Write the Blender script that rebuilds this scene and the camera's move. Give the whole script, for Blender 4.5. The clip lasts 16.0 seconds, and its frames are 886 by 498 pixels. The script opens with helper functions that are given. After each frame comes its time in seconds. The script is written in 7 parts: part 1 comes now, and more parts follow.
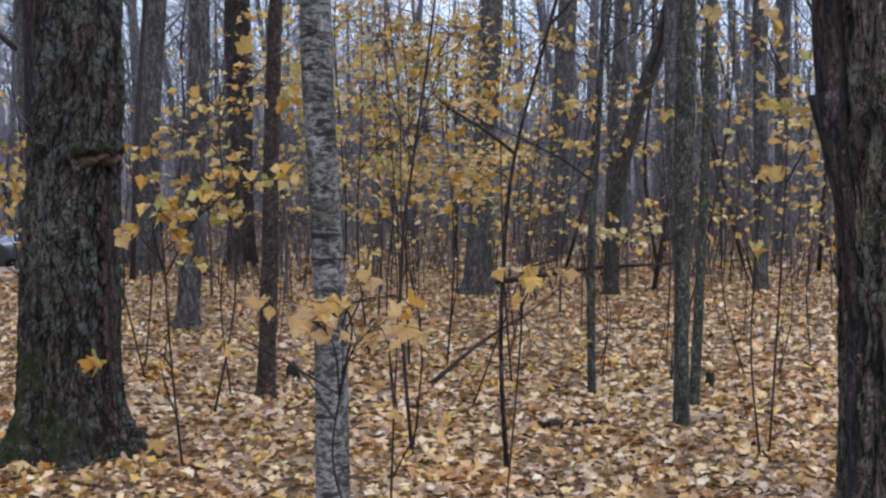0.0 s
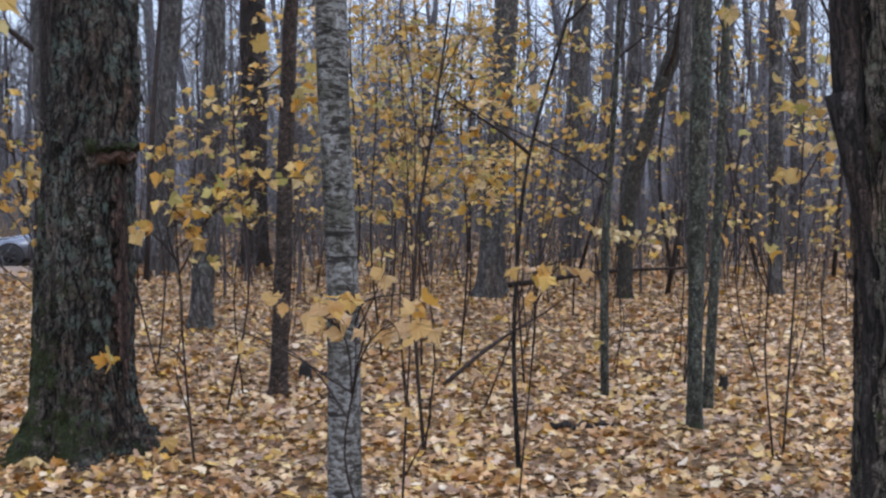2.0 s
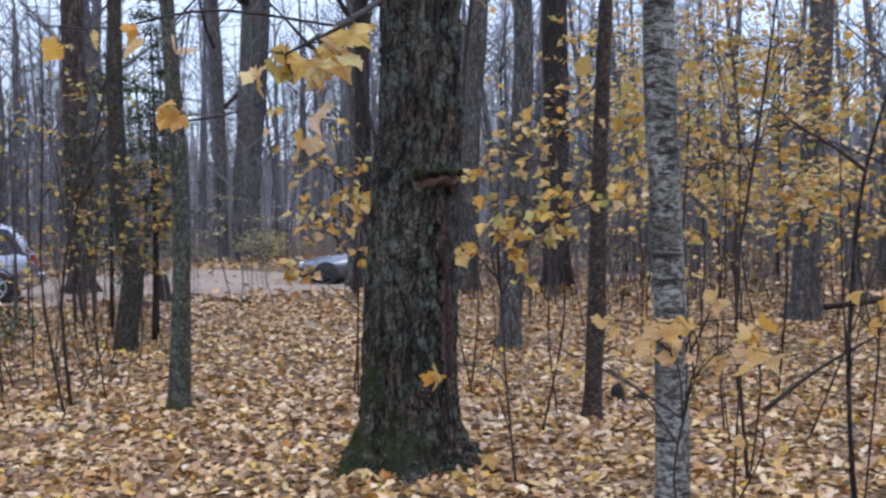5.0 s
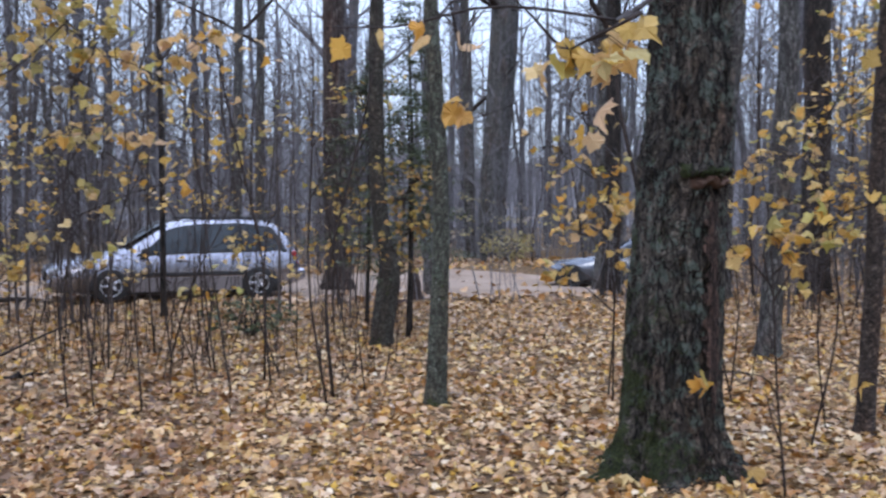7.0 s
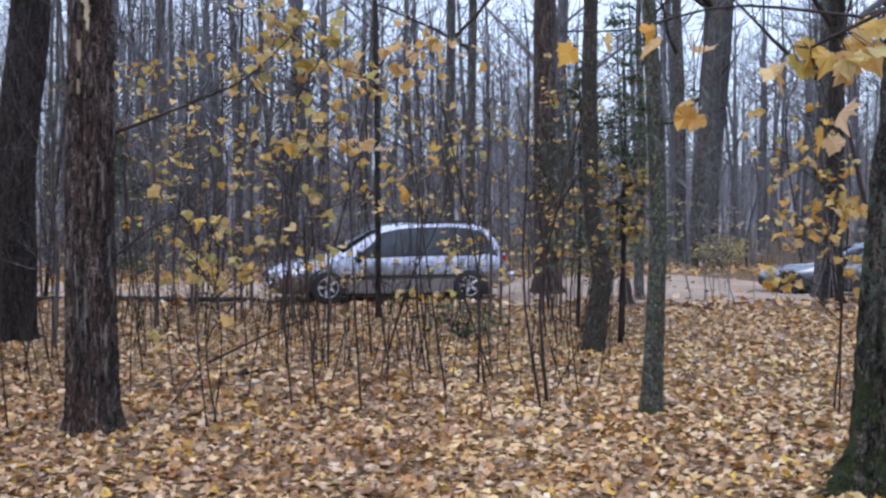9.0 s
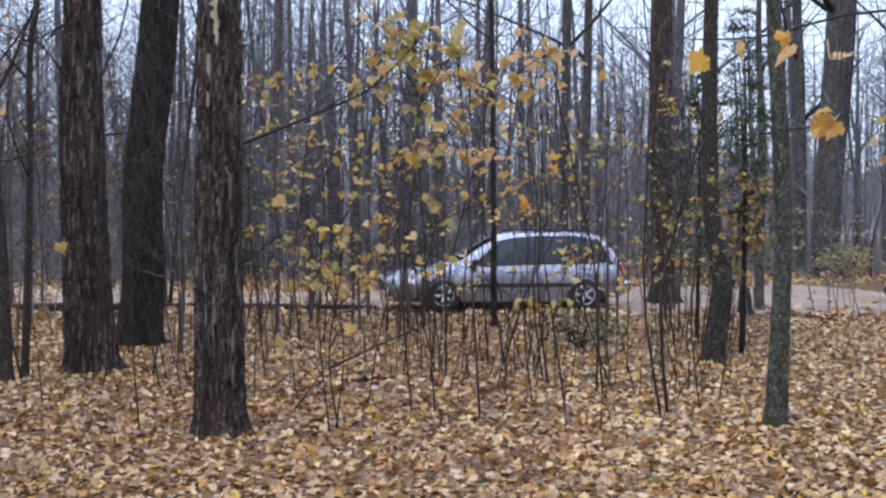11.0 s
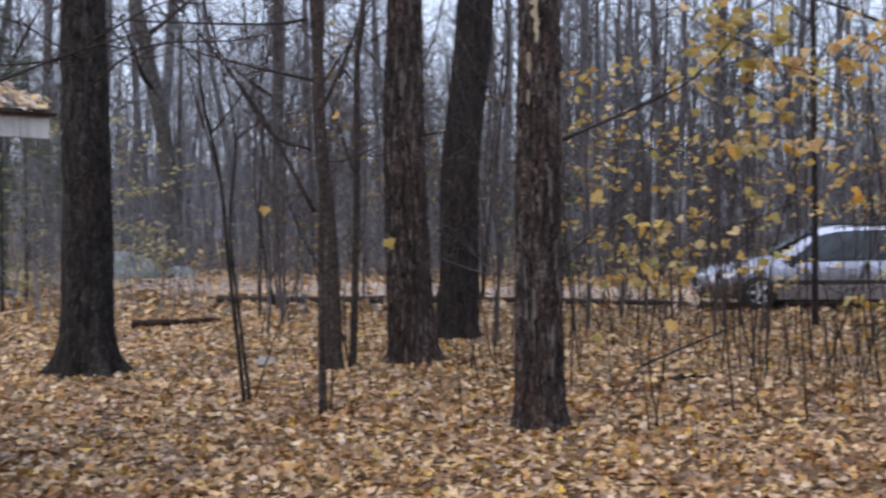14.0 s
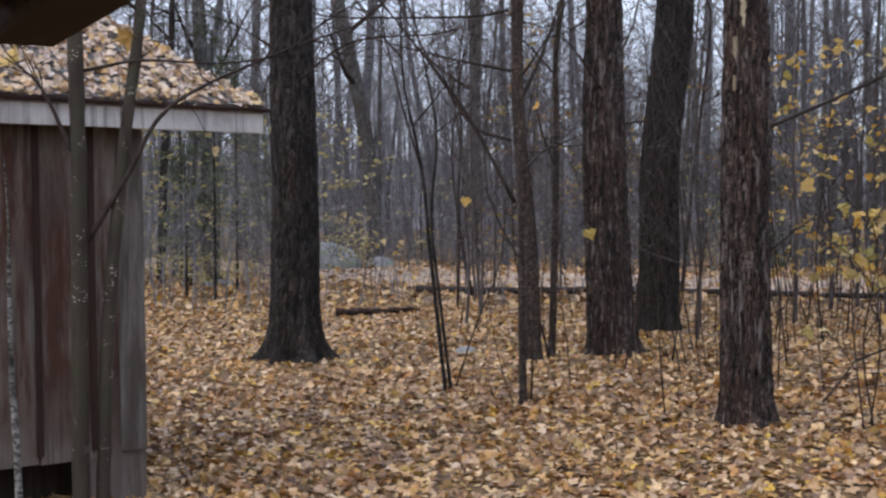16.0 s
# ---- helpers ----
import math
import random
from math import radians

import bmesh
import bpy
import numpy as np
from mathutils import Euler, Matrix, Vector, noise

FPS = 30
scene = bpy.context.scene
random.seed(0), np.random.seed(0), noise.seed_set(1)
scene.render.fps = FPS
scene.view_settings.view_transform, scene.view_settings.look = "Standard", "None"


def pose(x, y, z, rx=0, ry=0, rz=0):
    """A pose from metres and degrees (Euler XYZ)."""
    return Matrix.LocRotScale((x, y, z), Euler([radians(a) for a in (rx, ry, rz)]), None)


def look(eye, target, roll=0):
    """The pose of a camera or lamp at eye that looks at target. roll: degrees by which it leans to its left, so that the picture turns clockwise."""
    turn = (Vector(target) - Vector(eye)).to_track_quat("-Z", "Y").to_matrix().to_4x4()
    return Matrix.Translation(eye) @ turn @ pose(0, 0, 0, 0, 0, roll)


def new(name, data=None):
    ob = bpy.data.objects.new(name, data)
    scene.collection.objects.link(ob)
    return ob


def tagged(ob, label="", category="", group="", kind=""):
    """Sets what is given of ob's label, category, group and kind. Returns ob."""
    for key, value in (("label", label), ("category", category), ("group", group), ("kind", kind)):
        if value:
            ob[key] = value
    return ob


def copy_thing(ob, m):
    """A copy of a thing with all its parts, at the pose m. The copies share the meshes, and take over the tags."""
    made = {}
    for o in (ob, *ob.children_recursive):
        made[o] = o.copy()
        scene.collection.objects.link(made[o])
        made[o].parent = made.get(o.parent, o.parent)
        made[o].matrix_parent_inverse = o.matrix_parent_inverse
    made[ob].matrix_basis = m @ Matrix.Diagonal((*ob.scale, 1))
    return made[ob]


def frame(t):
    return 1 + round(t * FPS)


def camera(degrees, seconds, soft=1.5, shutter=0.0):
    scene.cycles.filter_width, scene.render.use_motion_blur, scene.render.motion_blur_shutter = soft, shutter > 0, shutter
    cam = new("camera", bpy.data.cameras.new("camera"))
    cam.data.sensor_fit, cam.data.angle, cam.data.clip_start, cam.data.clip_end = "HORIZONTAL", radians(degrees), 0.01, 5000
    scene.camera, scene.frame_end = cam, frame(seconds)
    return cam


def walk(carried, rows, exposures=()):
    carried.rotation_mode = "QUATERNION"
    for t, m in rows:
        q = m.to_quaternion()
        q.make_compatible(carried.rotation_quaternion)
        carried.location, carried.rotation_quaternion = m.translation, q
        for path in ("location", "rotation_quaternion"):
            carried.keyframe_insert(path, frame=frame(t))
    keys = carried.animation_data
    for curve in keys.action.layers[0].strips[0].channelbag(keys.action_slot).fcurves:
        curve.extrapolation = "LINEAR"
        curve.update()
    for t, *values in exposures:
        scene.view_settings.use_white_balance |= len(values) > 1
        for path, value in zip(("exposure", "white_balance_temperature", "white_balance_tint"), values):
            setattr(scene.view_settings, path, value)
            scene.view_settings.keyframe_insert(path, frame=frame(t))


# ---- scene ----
cam = camera(41.65, 16.0, soft=2.4, shutter=0.38)


def aim(x, y, z, yaw, pitch, roll):
    """A level-carried camera: turned yaw degrees left of +y, tilted up by pitch, leaning by roll."""
    return pose(x, y, z, 0, 0, yaw) @ pose(0, 0, 0, 90 + pitch, 0, 0) @ pose(0, 0, 0, 0, 0, roll)


walk(cam, [(t, aim(*p)) for t, *p in (
    (0, 0.256, 0.101, 1.595, 13.71, -3.16, -0.65),
    (0.5, 0.259, 0.102, 1.598, 13.47, -3.10, -0.63),
    (1, 0.276, 0.115, 1.592, 13.12, -3.17, -0.34),
    (1.5, 0.261, 0.103, 1.578, 13.46, -3.05, 0.14),
    (2, 0.251, 0.106, 1.571, 14.35, -2.96, -0.24),
    (2.5, 0.239, 0.111, 1.567, 15.91, -2.72, -0.04),
    (3, 0.177, 0.108, 1.571, 18.17, -2.41, 0.22),
    (3.5, 0.167, 0.107, 1.574, 20.77, -2.15, 0.12),
    (4, 0.138, 0.085, 1.588, 23.48, -2.00, -0.17),
    (6.3, 0.009, 0.070, 1.569, 36.27, -1.62, -0.65),
    (6.5, -0.023, 0.079, 1.562, 37.57, -1.56, -0.41),
    (7, -0.039, 0.058, 1.571, 40.58, -1.64, -0.20),
    (7.5, -0.060, 0.041, 1.571, 43.51, -1.56, 0.18),
    (8, -0.075, 0.032, 1.568, 46.10, -1.43, 0.25),
    (8.5, -0.077, 0.017, 1.563, 48.59, -1.39, 0.18),
    (9, -0.094, 0.012, 1.576, 50.70, -1.43, -0.11),
    (9.5, -0.099, -0.013, 1.578, 52.43, -1.42, 0.11),
    (10, -0.100, -0.040, 1.581, 54.71, -1.47, -0.19),
    (12.5, -0.135, -0.073, 1.575, 57.19, -0.67, -0.08),
    (13, -0.155, -0.094, 1.580, 59.23, -0.81, -0.37),
    (13.5, -0.173, -0.118, 1.577, 64.91, -0.97, -0.45),
    (14, -0.183, -0.154, 1.585, 71.03, -1.19, -0.41),
    (14.5, -0.195, -0.183, 1.580, 75.32, -1.10, -0.60),
    (15, -0.203, -0.186, 1.580, 77.89, -1.13, -0.77),
    (15.5, -0.209, -0.187, 1.582, 79.14, -1.39, -0.47),
    (16, -0.202, -0.193, 1.582, 80.61, -1.55, -0.62),
)], exposures=[
    (0, 0.24, 6300, 10), (2.5, 0.28, 6300, 10), (4, 0.33, 6200, 10), (6.5, 0.41, 6100, 10), (9.5, 0.44, 6150, 10), (12.5, 0.39, 6400, 10), (14, 0.31, 6600, 10), (16, 0.26, 6900, 10)])

# ---- light: an overcast late-autumn sky ----
world = bpy.data.worlds.new("sky")
scene.world = world
world.use_nodes = True
wn = world.node_tree.nodes
sky = wn.new("ShaderNodeTexSky")
sky.sky_type, sky.sun_disc, sky.sun_elevation, sky.sun_rotation = "NISHITA", False, radians(35), radians(150)
cloud = wn.new("ShaderNodeMix")
cloud.data_type = "RGBA"
cloud.inputs["Factor"].default_value = 0.8
cloud.inputs["B"].default_value = (4.75, 5.4, 7.1, 1)
world.node_tree.links.new(sky.outputs[0], cloud.inputs["A"])
# an overcast sky is three times as bright overhead as at the horizon
where = wn.new("ShaderNodeTexCoord")
updown = wn.new("ShaderNodeSeparateXYZ")
world.node_tree.links.new(where.outputs["Generated"], updown.inputs[0])
lift = wn.new("ShaderNodeMapRange")
lift.inputs["From Min"].default_value, lift.inputs["From Max"].default_value = 0.0, 1.0
lift.inputs["To Min"].default_value, lift.inputs["To Max"].default_value = 1.0, 3.0
world.node_tree.links.new(updown.outputs[2], lift.inputs["Value"])
brighter = wn.new("ShaderNodeVectorMath")
brighter.operation = "SCALE"
world.node_tree.links.new(cloud.outputs["Result"], brighter.inputs[0])
world.node_tree.links.new(lift.outputs[0], brighter.inputs["Scale"])
world.node_tree.links.new(brighter.outputs[0], wn["Background"].inputs["Color"])
wn["Background"].inputs["Strength"].default_value = 0.13
sun = new("sun", bpy.data.lights.new("sun", "SUN"))
sun.data.energy, sun.data.angle, sun.data.color = 0.7, radians(25), (1.0, 0.95, 0.88)
sun.matrix_world = look((0, 0, 60), (0 - 30 * math.sin(radians(150)), 30 * math.cos(radians(150)) * -1, 60 - 25))

# ---- materials ----


class Nodes:
    """Short hand for node materials."""

    def __init__(self, name):
        self.m = bpy.data.materials.new(name)
        self.m.use_nodes = True
        self.t = self.m.node_tree
        self.b = self.t.nodes["Principled BSDF"]

    def n(self, kind, _out=0, **ins):
        node = self.t.nodes.new("ShaderNode" + kind)
        for k, v in ins.items():
            self.put(node, k, v)
        return node

    def put(self, node, k, v):
        key = int(k[1:]) if k[0] == "i" and k[1:].isdigit() else k.replace("_", " ")
        if isinstance(v, bpy.types.NodeSocket):
            self.t.links.new(v, node.inputs[key])
        elif isinstance(v, bpy.types.Node):
            self.t.links.new(v.outputs[0], node.inputs[key])
        else:
            node.inputs[key].default_value = v

    def coords(self, scale=(1, 1, 1), which="Object"):
        c = self.t.nodes.new("ShaderNodeTexCoord")
        return self.n("Mapping", Vector=c.outputs[which], Scale=scale)

    def noise(self, scale, vec=None, detail=4.0, rough=0.55, dist=0.0):
        node = self.n("TexNoise", Scale=scale, Detail=detail, Roughness=rough, Distortion=dist)
        if vec is not None:
            self.put(node, "Vector", vec)
        return node

    def voronoi(self, scale, vec=None, feature="F1", rnd=1.0):
        node = self.n("TexVoronoi")
        node.feature = feature
        self.put(node, "Scale", scale)
        self.put(node, "Randomness", rnd)
        if vec is not None:
            self.put(node, "Vector", vec)
        return node

    def ramp(self, fac, *stops, smooth=False):
        node = self.t.nodes.new("ShaderNodeValToRGB")
        self.t.links.new(fac if isinstance(fac, bpy.types.NodeSocket) else fac.outputs[0], node.inputs[0])
        if smooth:
            node.color_ramp.interpolation = "B_SPLINE"
        els = node.color_ramp.elements
        while len(els) < len(stops):
            els.new(0.5)
        for e, (p, c) in zip(els, stops):
            e.position = p
            e.color = (*c, 1) if len(c) == 3 else c
        return node

    def mix(self, fac, a, b, mode="MIX"):
        node = self.t.nodes.new("ShaderNodeMix")
        node.data_type, node.blend_type = "RGBA", mode
        for k, v in (("Factor", fac), ("A", a), ("B", b)):
            sock = [q for q in node.inputs if q.name == k and (k == "Factor" and q.type == "VALUE" or k != "Factor" and q.type == "RGBA")][0]
            if isinstance(v, (bpy.types.NodeSocket, bpy.types.Node)):
                self.t.links.new(v if isinstance(v, bpy.types.NodeSocket) else v.outputs[0], sock)
            else:
                sock.default_value = (*v, 1) if isinstance(v, tuple) and len(v) == 3 else v
        node_out = [q for q in node.outputs if q.type == "RGBA"][0]
        return node_out

    def math(self, op, a, b=0.0):
        node = self.t.nodes.new("ShaderNodeMath")
        node.operation = op
        for i, v in enumerate((a, b)):
            if isinstance(v, (bpy.types.NodeSocket, bpy.types.Node)):
                self.t.links.new(v if isinstance(v, bpy.types.NodeSocket) else v.outputs[0], node.inputs[i])
            else:
                node.inputs[i].default_value = v
        return node.outputs[0]

    def done(self, color=None, rough=0.8, bump=None, height=0.01, metal=0.0, spec=None, strength=1.0):
        if color is not None:
            self.put(self.b, "Base Color", (*color, 1) if isinstance(color, tuple) and len(color) == 3 else color)
        self.put(self.b, "Roughness", rough)
        self.put(self.b, "Metallic", metal)
        if spec is not None:
            self.put(self.b, "Specular IOR Level", spec)
        if bump is not None:
            bp = self.n("Bump", Height=bump, Distance=height, Strength=strength)
            self.t.links.new(bp.outputs[0], self.b.inputs["Normal"])
        return self.m


def bark(name, plate, crack, grain=26.0, stretch=0.16, depth=0.012, lichen=(0.22, 0.25, 0.19), lichen_at=0.62, moss=0.0, patch=None, side=(0.0, 0.0), patch_scale=15.0, fall=0.05, patch_at=0.60):
    """Furrowed bark: long ridges, cracks darkened for furrow shade, crests lightened as painted highlights, lichen
    specks and, where there is any, moss on its damp side.
    """
    k = Nodes(name)
    long = k.coords((1, 1, stretch))
    free = k.coords()
    warp = k.noise(5.0, free, 4)
    bent = k.t.nodes.new("ShaderNodeVectorMath")
    bent.operation = "MULTIPLY_ADD"
    k.t.links.new(warp.outputs["Color"], bent.inputs[0])
    bent.inputs[1].default_value = (0.045, 0.045, 0.05)
    k.t.links.new(long.outputs[0], bent.inputs[2])
    plates = k.voronoi(grain, bent, "DISTANCE_TO_EDGE")
    cells = k.voronoi(grain, bent)
    fleck = k.noise(grain * 2.1, k.coords((1, 1, min(1.0, stretch * 1.8))), 6, 0.7, 0.2)
    fine = k.noise(grain * 4, long, 6, 0.75)
    wide = k.noise(grain * 0.42, bent, 2, 0.5, 0.6)
    narrow = k.noise(grain * 0.95, bent, 2, 0.5, 0.4)
    across = k.noise(grain * 0.5, k.coords((1, 1, 1.6)), 3, 0.6)
    seam = k.math("MINIMUM", k.math("MULTIPLY", k.math("ABSOLUTE", k.math("SUBTRACT", wide, 0.5)), 4.2), k.math("MULTIPLY", k.math("ABSOLUTE", k.math("SUBTRACT", narrow, 0.5)), 5.5))
    seam = k.math("MINIMUM", seam, k.math("ADD", k.math("MULTIPLY", k.math("ABSOLUTE", k.math("SUBTRACT", across, 0.5)), 6.0), 0.05))
    ragged = k.math("ADD", k.math("ADD", seam, k.math("MULTIPLY", plates, 0.18)), k.math("MULTIPLY", k.math("SUBTRACT", fleck, 0.5), 0.7))
    # Furrow shade goes into the crack colour, since the relief shades little.
    crackmask = k.ramp(ragged, (0.07, (0, 0, 0)), (0.17, (1, 1, 1)))
    tint = k.n("SeparateColor", Color=cells.outputs["Color"]).outputs[0]
    tone = k.mix(tint, tuple(c * 0.6 for c in plate), tuple(c * 1.5 for c in plate))
    # Ridge tops get a painted highlight.
    tone = k.mix(k.ramp(ragged, (0.36, (0, 0, 0)), (0.52, (1, 1, 1))), tone, tuple(min(1, c * 2.6) for c in plate))
    tone = k.mix(k.ramp(fine, (0.36, (0.7, 0.7, 0.7)), (0.56, (0, 0, 0))), tone, tuple(c * 0.4 for c in plate))
    warm = k.mix(1.0, tone, (1.12, 0.80, 0.66), "MULTIPLY")
    tone = k.mix(k.ramp(k.noise(3.1, k.coords((1, 1, 0.4)), 4), (0.48, (0, 0, 0)), (0.64, (0.6, 0.6, 0.6))), tone, warm)
    col = k.mix(crackmask, crack, tone)
    blotch = k.noise(1.9, free, 6, 0.65)
    col = k.mix(k.ramp(blotch, (0.48, (0, 0, 0)), (0.64, (0.75, 0.75, 0.75))), col, k.mix(0.45, col, crack))
    lich = k.math("MULTIPLY", k.ramp(k.noise(8.0, free, 10, 0.78), (lichen_at, (0, 0, 0)), (lichen_at + 0.035, (1, 1, 1))), 0.75)
    col = k.mix(k.math("MULTIPLY", lich, crackmask), col, lichen)
    if patch:
        pl = k.ramp(k.noise(patch_scale, k.coords((1, 1, 0.12 if stretch < 0.3 else 0.8)), 3, 0.6), (patch_at, (0, 0, 0)), (patch_at + 0.03, (1, 1, 1)))
        col = k.mix(k.math("MULTIPLY", pl, 0.9), col, patch)
    if moss:
        sep = k.n("SeparateXYZ", Vector=free)
        face = k.math("ADD", k.math("MULTIPLY", sep.outputs[0], side[0]), k.math("MULTIPLY", sep.outputs[1], side[1]))
        low = k.math("ADD", k.math("MULTIPLY", k.noise(3.4, free, 4, 0.55), 1.0), k.math("ADD", k.math("MULTIPLY", k.noise(16, free, 8, 0.78), 1.3), k.math("ADD", face, moss)))
        low = k.math("SUBTRACT", low, k.math("MULTIPLY", sep.outputs[2], fall))
        tuft = k.ramp(k.noise(60, free, 5, 0.75), (0.36, (0.008, 0.012, 0.004)), (0.66, (0.055, 0.070, 0.016)))
        col = k.mix(k.ramp(k.math("MULTIPLY", low, 0.5), (0.655, (0, 0, 0)), (0.69, (0.9, 0.9, 0.9))), col, tuft)
    rel = k.math("ADD", k.math("MULTIPLY", crackmask, 0.9), k.math("ADD", k.math("MULTIPLY", fleck, 0.7), k.math("MULTIPLY", fine, 0.4)))
    return k.done(col, 0.9, rel, depth, spec=0.25)


BARK_MAPLE = bark("maple_bark", (0.077, 0.065, 0.053), (0.009, 0.007, 0.006), 27, 0.26, 0.035, (0.105, 0.135, 0.112), 0.515, 0.14, None, (-0.50, -0.34), fall=0.16)
BARK_PLATED = bark("plated_maple_bark", (0.122, 0.103, 0.080), (0.010, 0.008, 0.007), 30, 0.13, 0.035, (0.14, 0.155, 0.115), 0.56, 0.20, None, (0.9, -0.2))
BARK_ROT = bark("rotten_bark", (0.095, 0.058, 0.045), (0.012, 0.008, 0.006), 46, 0.13, 0.03, (0.16, 0.14, 0.12), 0.66)
BARK_GREY = bark("grey_bark", (0.100, 0.095, 0.090), (0.030, 0.027, 0.025), 34, 0.28, 0.008, (0.17, 0.185, 0.15), 0.56)
BARK_DARK = bark("dark_bark", (0.038, 0.031, 0.027), (0.007, 0.006, 0.005), 34, 0.17, 0.014, (0.10, 0.095, 0.085), 0.64)
BARK_SHAG = bark("scaly_bark", (0.080, 0.058, 0.049), (0.010, 0.007, 0.006), 36, 0.11, 0.02, (0.17, 0.15, 0.135), 0.62, 0.0, (0.19, 0.165, 0.15), (0, 0), 24.0)
BARK_DUSK = bark("grey_olive_bark", (0.064, 0.059, 0.048), (0.016, 0.014, 0.011), 40, 0.5, 0.008, (0.12, 0.13, 0.10), 0.60, 0.03)
BARK_LICHEN = bark("lichened_bark", (0.080, 0.083, 0.065), (0.020, 0.018, 0.014), 46, 0.5, 0.006, (0.13, 0.155, 0.118), 0.545, 0.06, (0.20, 0.215, 0.18), (0, 0), 26.0, patch_at=0.655)


def spotted_bark():
    """Smooth olive-brown bark with small pale flecks and a little moss."""
    k = Nodes("spotted_bark")
    base = k.ramp(k.noise(7, k.coords((1, 1, 0.5)), 6, 0.65), (0.34, (0.022, 0.016, 0.011)), (0.66, (0.050, 0.038, 0.025)))
    moss = k.ramp(k.noise(5, k.coords(), 6, 0.7), (0.50, (0, 0, 0)), (0.62, (0.7, 0.7, 0.7)))
    col = k.mix(moss, base, (0.032, 0.034, 0.018))
    dot = k.voronoi(75, k.coords((0.7, 0.7, 1.3)))
    mask = k.math("MULTIPLY", k.ramp(dot.outputs["Distance"], (0.20, (1, 1, 1)), (0.30, (0, 0, 0))), k.ramp(k.noise(7, k.coords(), 4, 0.6), (0.56, (0, 0, 0)), (0.62, (1, 1, 1))))
    col = k.mix(mask, col, (0.46, 0.43, 0.37))
    return k.done(col, 0.75, k.noise(50, k.coords((1, 1, 0.6)), 6, 0.7), 0.006, spec=0.3)


BARK_SPOT = spotted_bark()
BARK_BROWN = bark("brown_bark", (0.072, 0.055, 0.045), (0.016, 0.012, 0.010), 40, 0.9, 0.008, (0.15, 0.14, 0.125), 0.60)
# Bluer, flatter bark for the far trunks: distance haze put into the colour.
BARK_HAZE = bark("hazed_far_bark", (0.112, 0.109, 0.118), (0.055, 0.053, 0.057), 18, 0.25, 0.01, (0.18, 0.19, 0.185), 0.56)


def birch_bark():
    """Pale bark split into small level plates, with dark lens-shaped scars and grey-green stains."""
    k = Nodes("birch_bark")
    free = k.coords()
    block = k.noise(36, k.coords((0.75, 0.75, 1.5)), 3, 0.55, 0.5)
    rag = k.noise(85, k.coords((1, 1, 1.4)), 6, 0.75)
    edge = k.math("ADD", block, k.math("MULTIPLY", k.math("SUBTRACT", rag, 0.5), 0.30))
    white = k.ramp(k.noise(45, free, 6, 0.75), (0.34, (0.125, 0.127, 0.120)), (0.66, (0.30, 0.296, 0.278)))
    dark = k.ramp(rag, (0.35, (0.030, 0.026, 0.022)), (0.65, (0.11, 0.10, 0.088)))
    col = k.mix(k.ramp(edge, (0.455, (0, 0, 0)), (0.525, (1, 1, 1))), dark, white)
    scars = k.noise(11, k.coords((0.55, 0.55, 2.6)), 5, 0.6, 0.5)
    col = k.mix(k.ramp(scars, (0.58, (0, 0, 0)), (0.61, (1, 1, 1))), col, (0.026, 0.022, 0.019))
    stain = k.ramp(k.noise(3.4, k.coords((1, 1, 0.7)), 6, 0.65), (0.47, (0, 0, 0)), (0.57, (0.9, 0.9, 0.9)))
    col = k.mix(stain, col, k.mix(1.0, col, (0.32, 0.31, 0.25), "MULTIPLY"))
    return k.done(col, 0.8, edge, 0.012, spec=0.3)


BARK_BIRCH = birch_bark()


def twig_bark(name, a, b):
    k = Nodes(name)
    return k.done(k.ramp(k.noise(30, k.coords((1, 1, 0.2)), 4), (0.35, a), (0.7, b)), 0.8, spec=0.25)


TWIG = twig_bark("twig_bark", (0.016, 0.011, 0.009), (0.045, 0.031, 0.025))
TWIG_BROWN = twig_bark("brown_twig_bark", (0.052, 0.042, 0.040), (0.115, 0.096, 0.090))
# Paler, bluer twigs for far trees and brush, with haze put into the colour.
TWIG_HAZE = twig_bark("hazed_twig_bark", (0.105, 0.099, 0.105), (0.200, 0.190, 0.198))


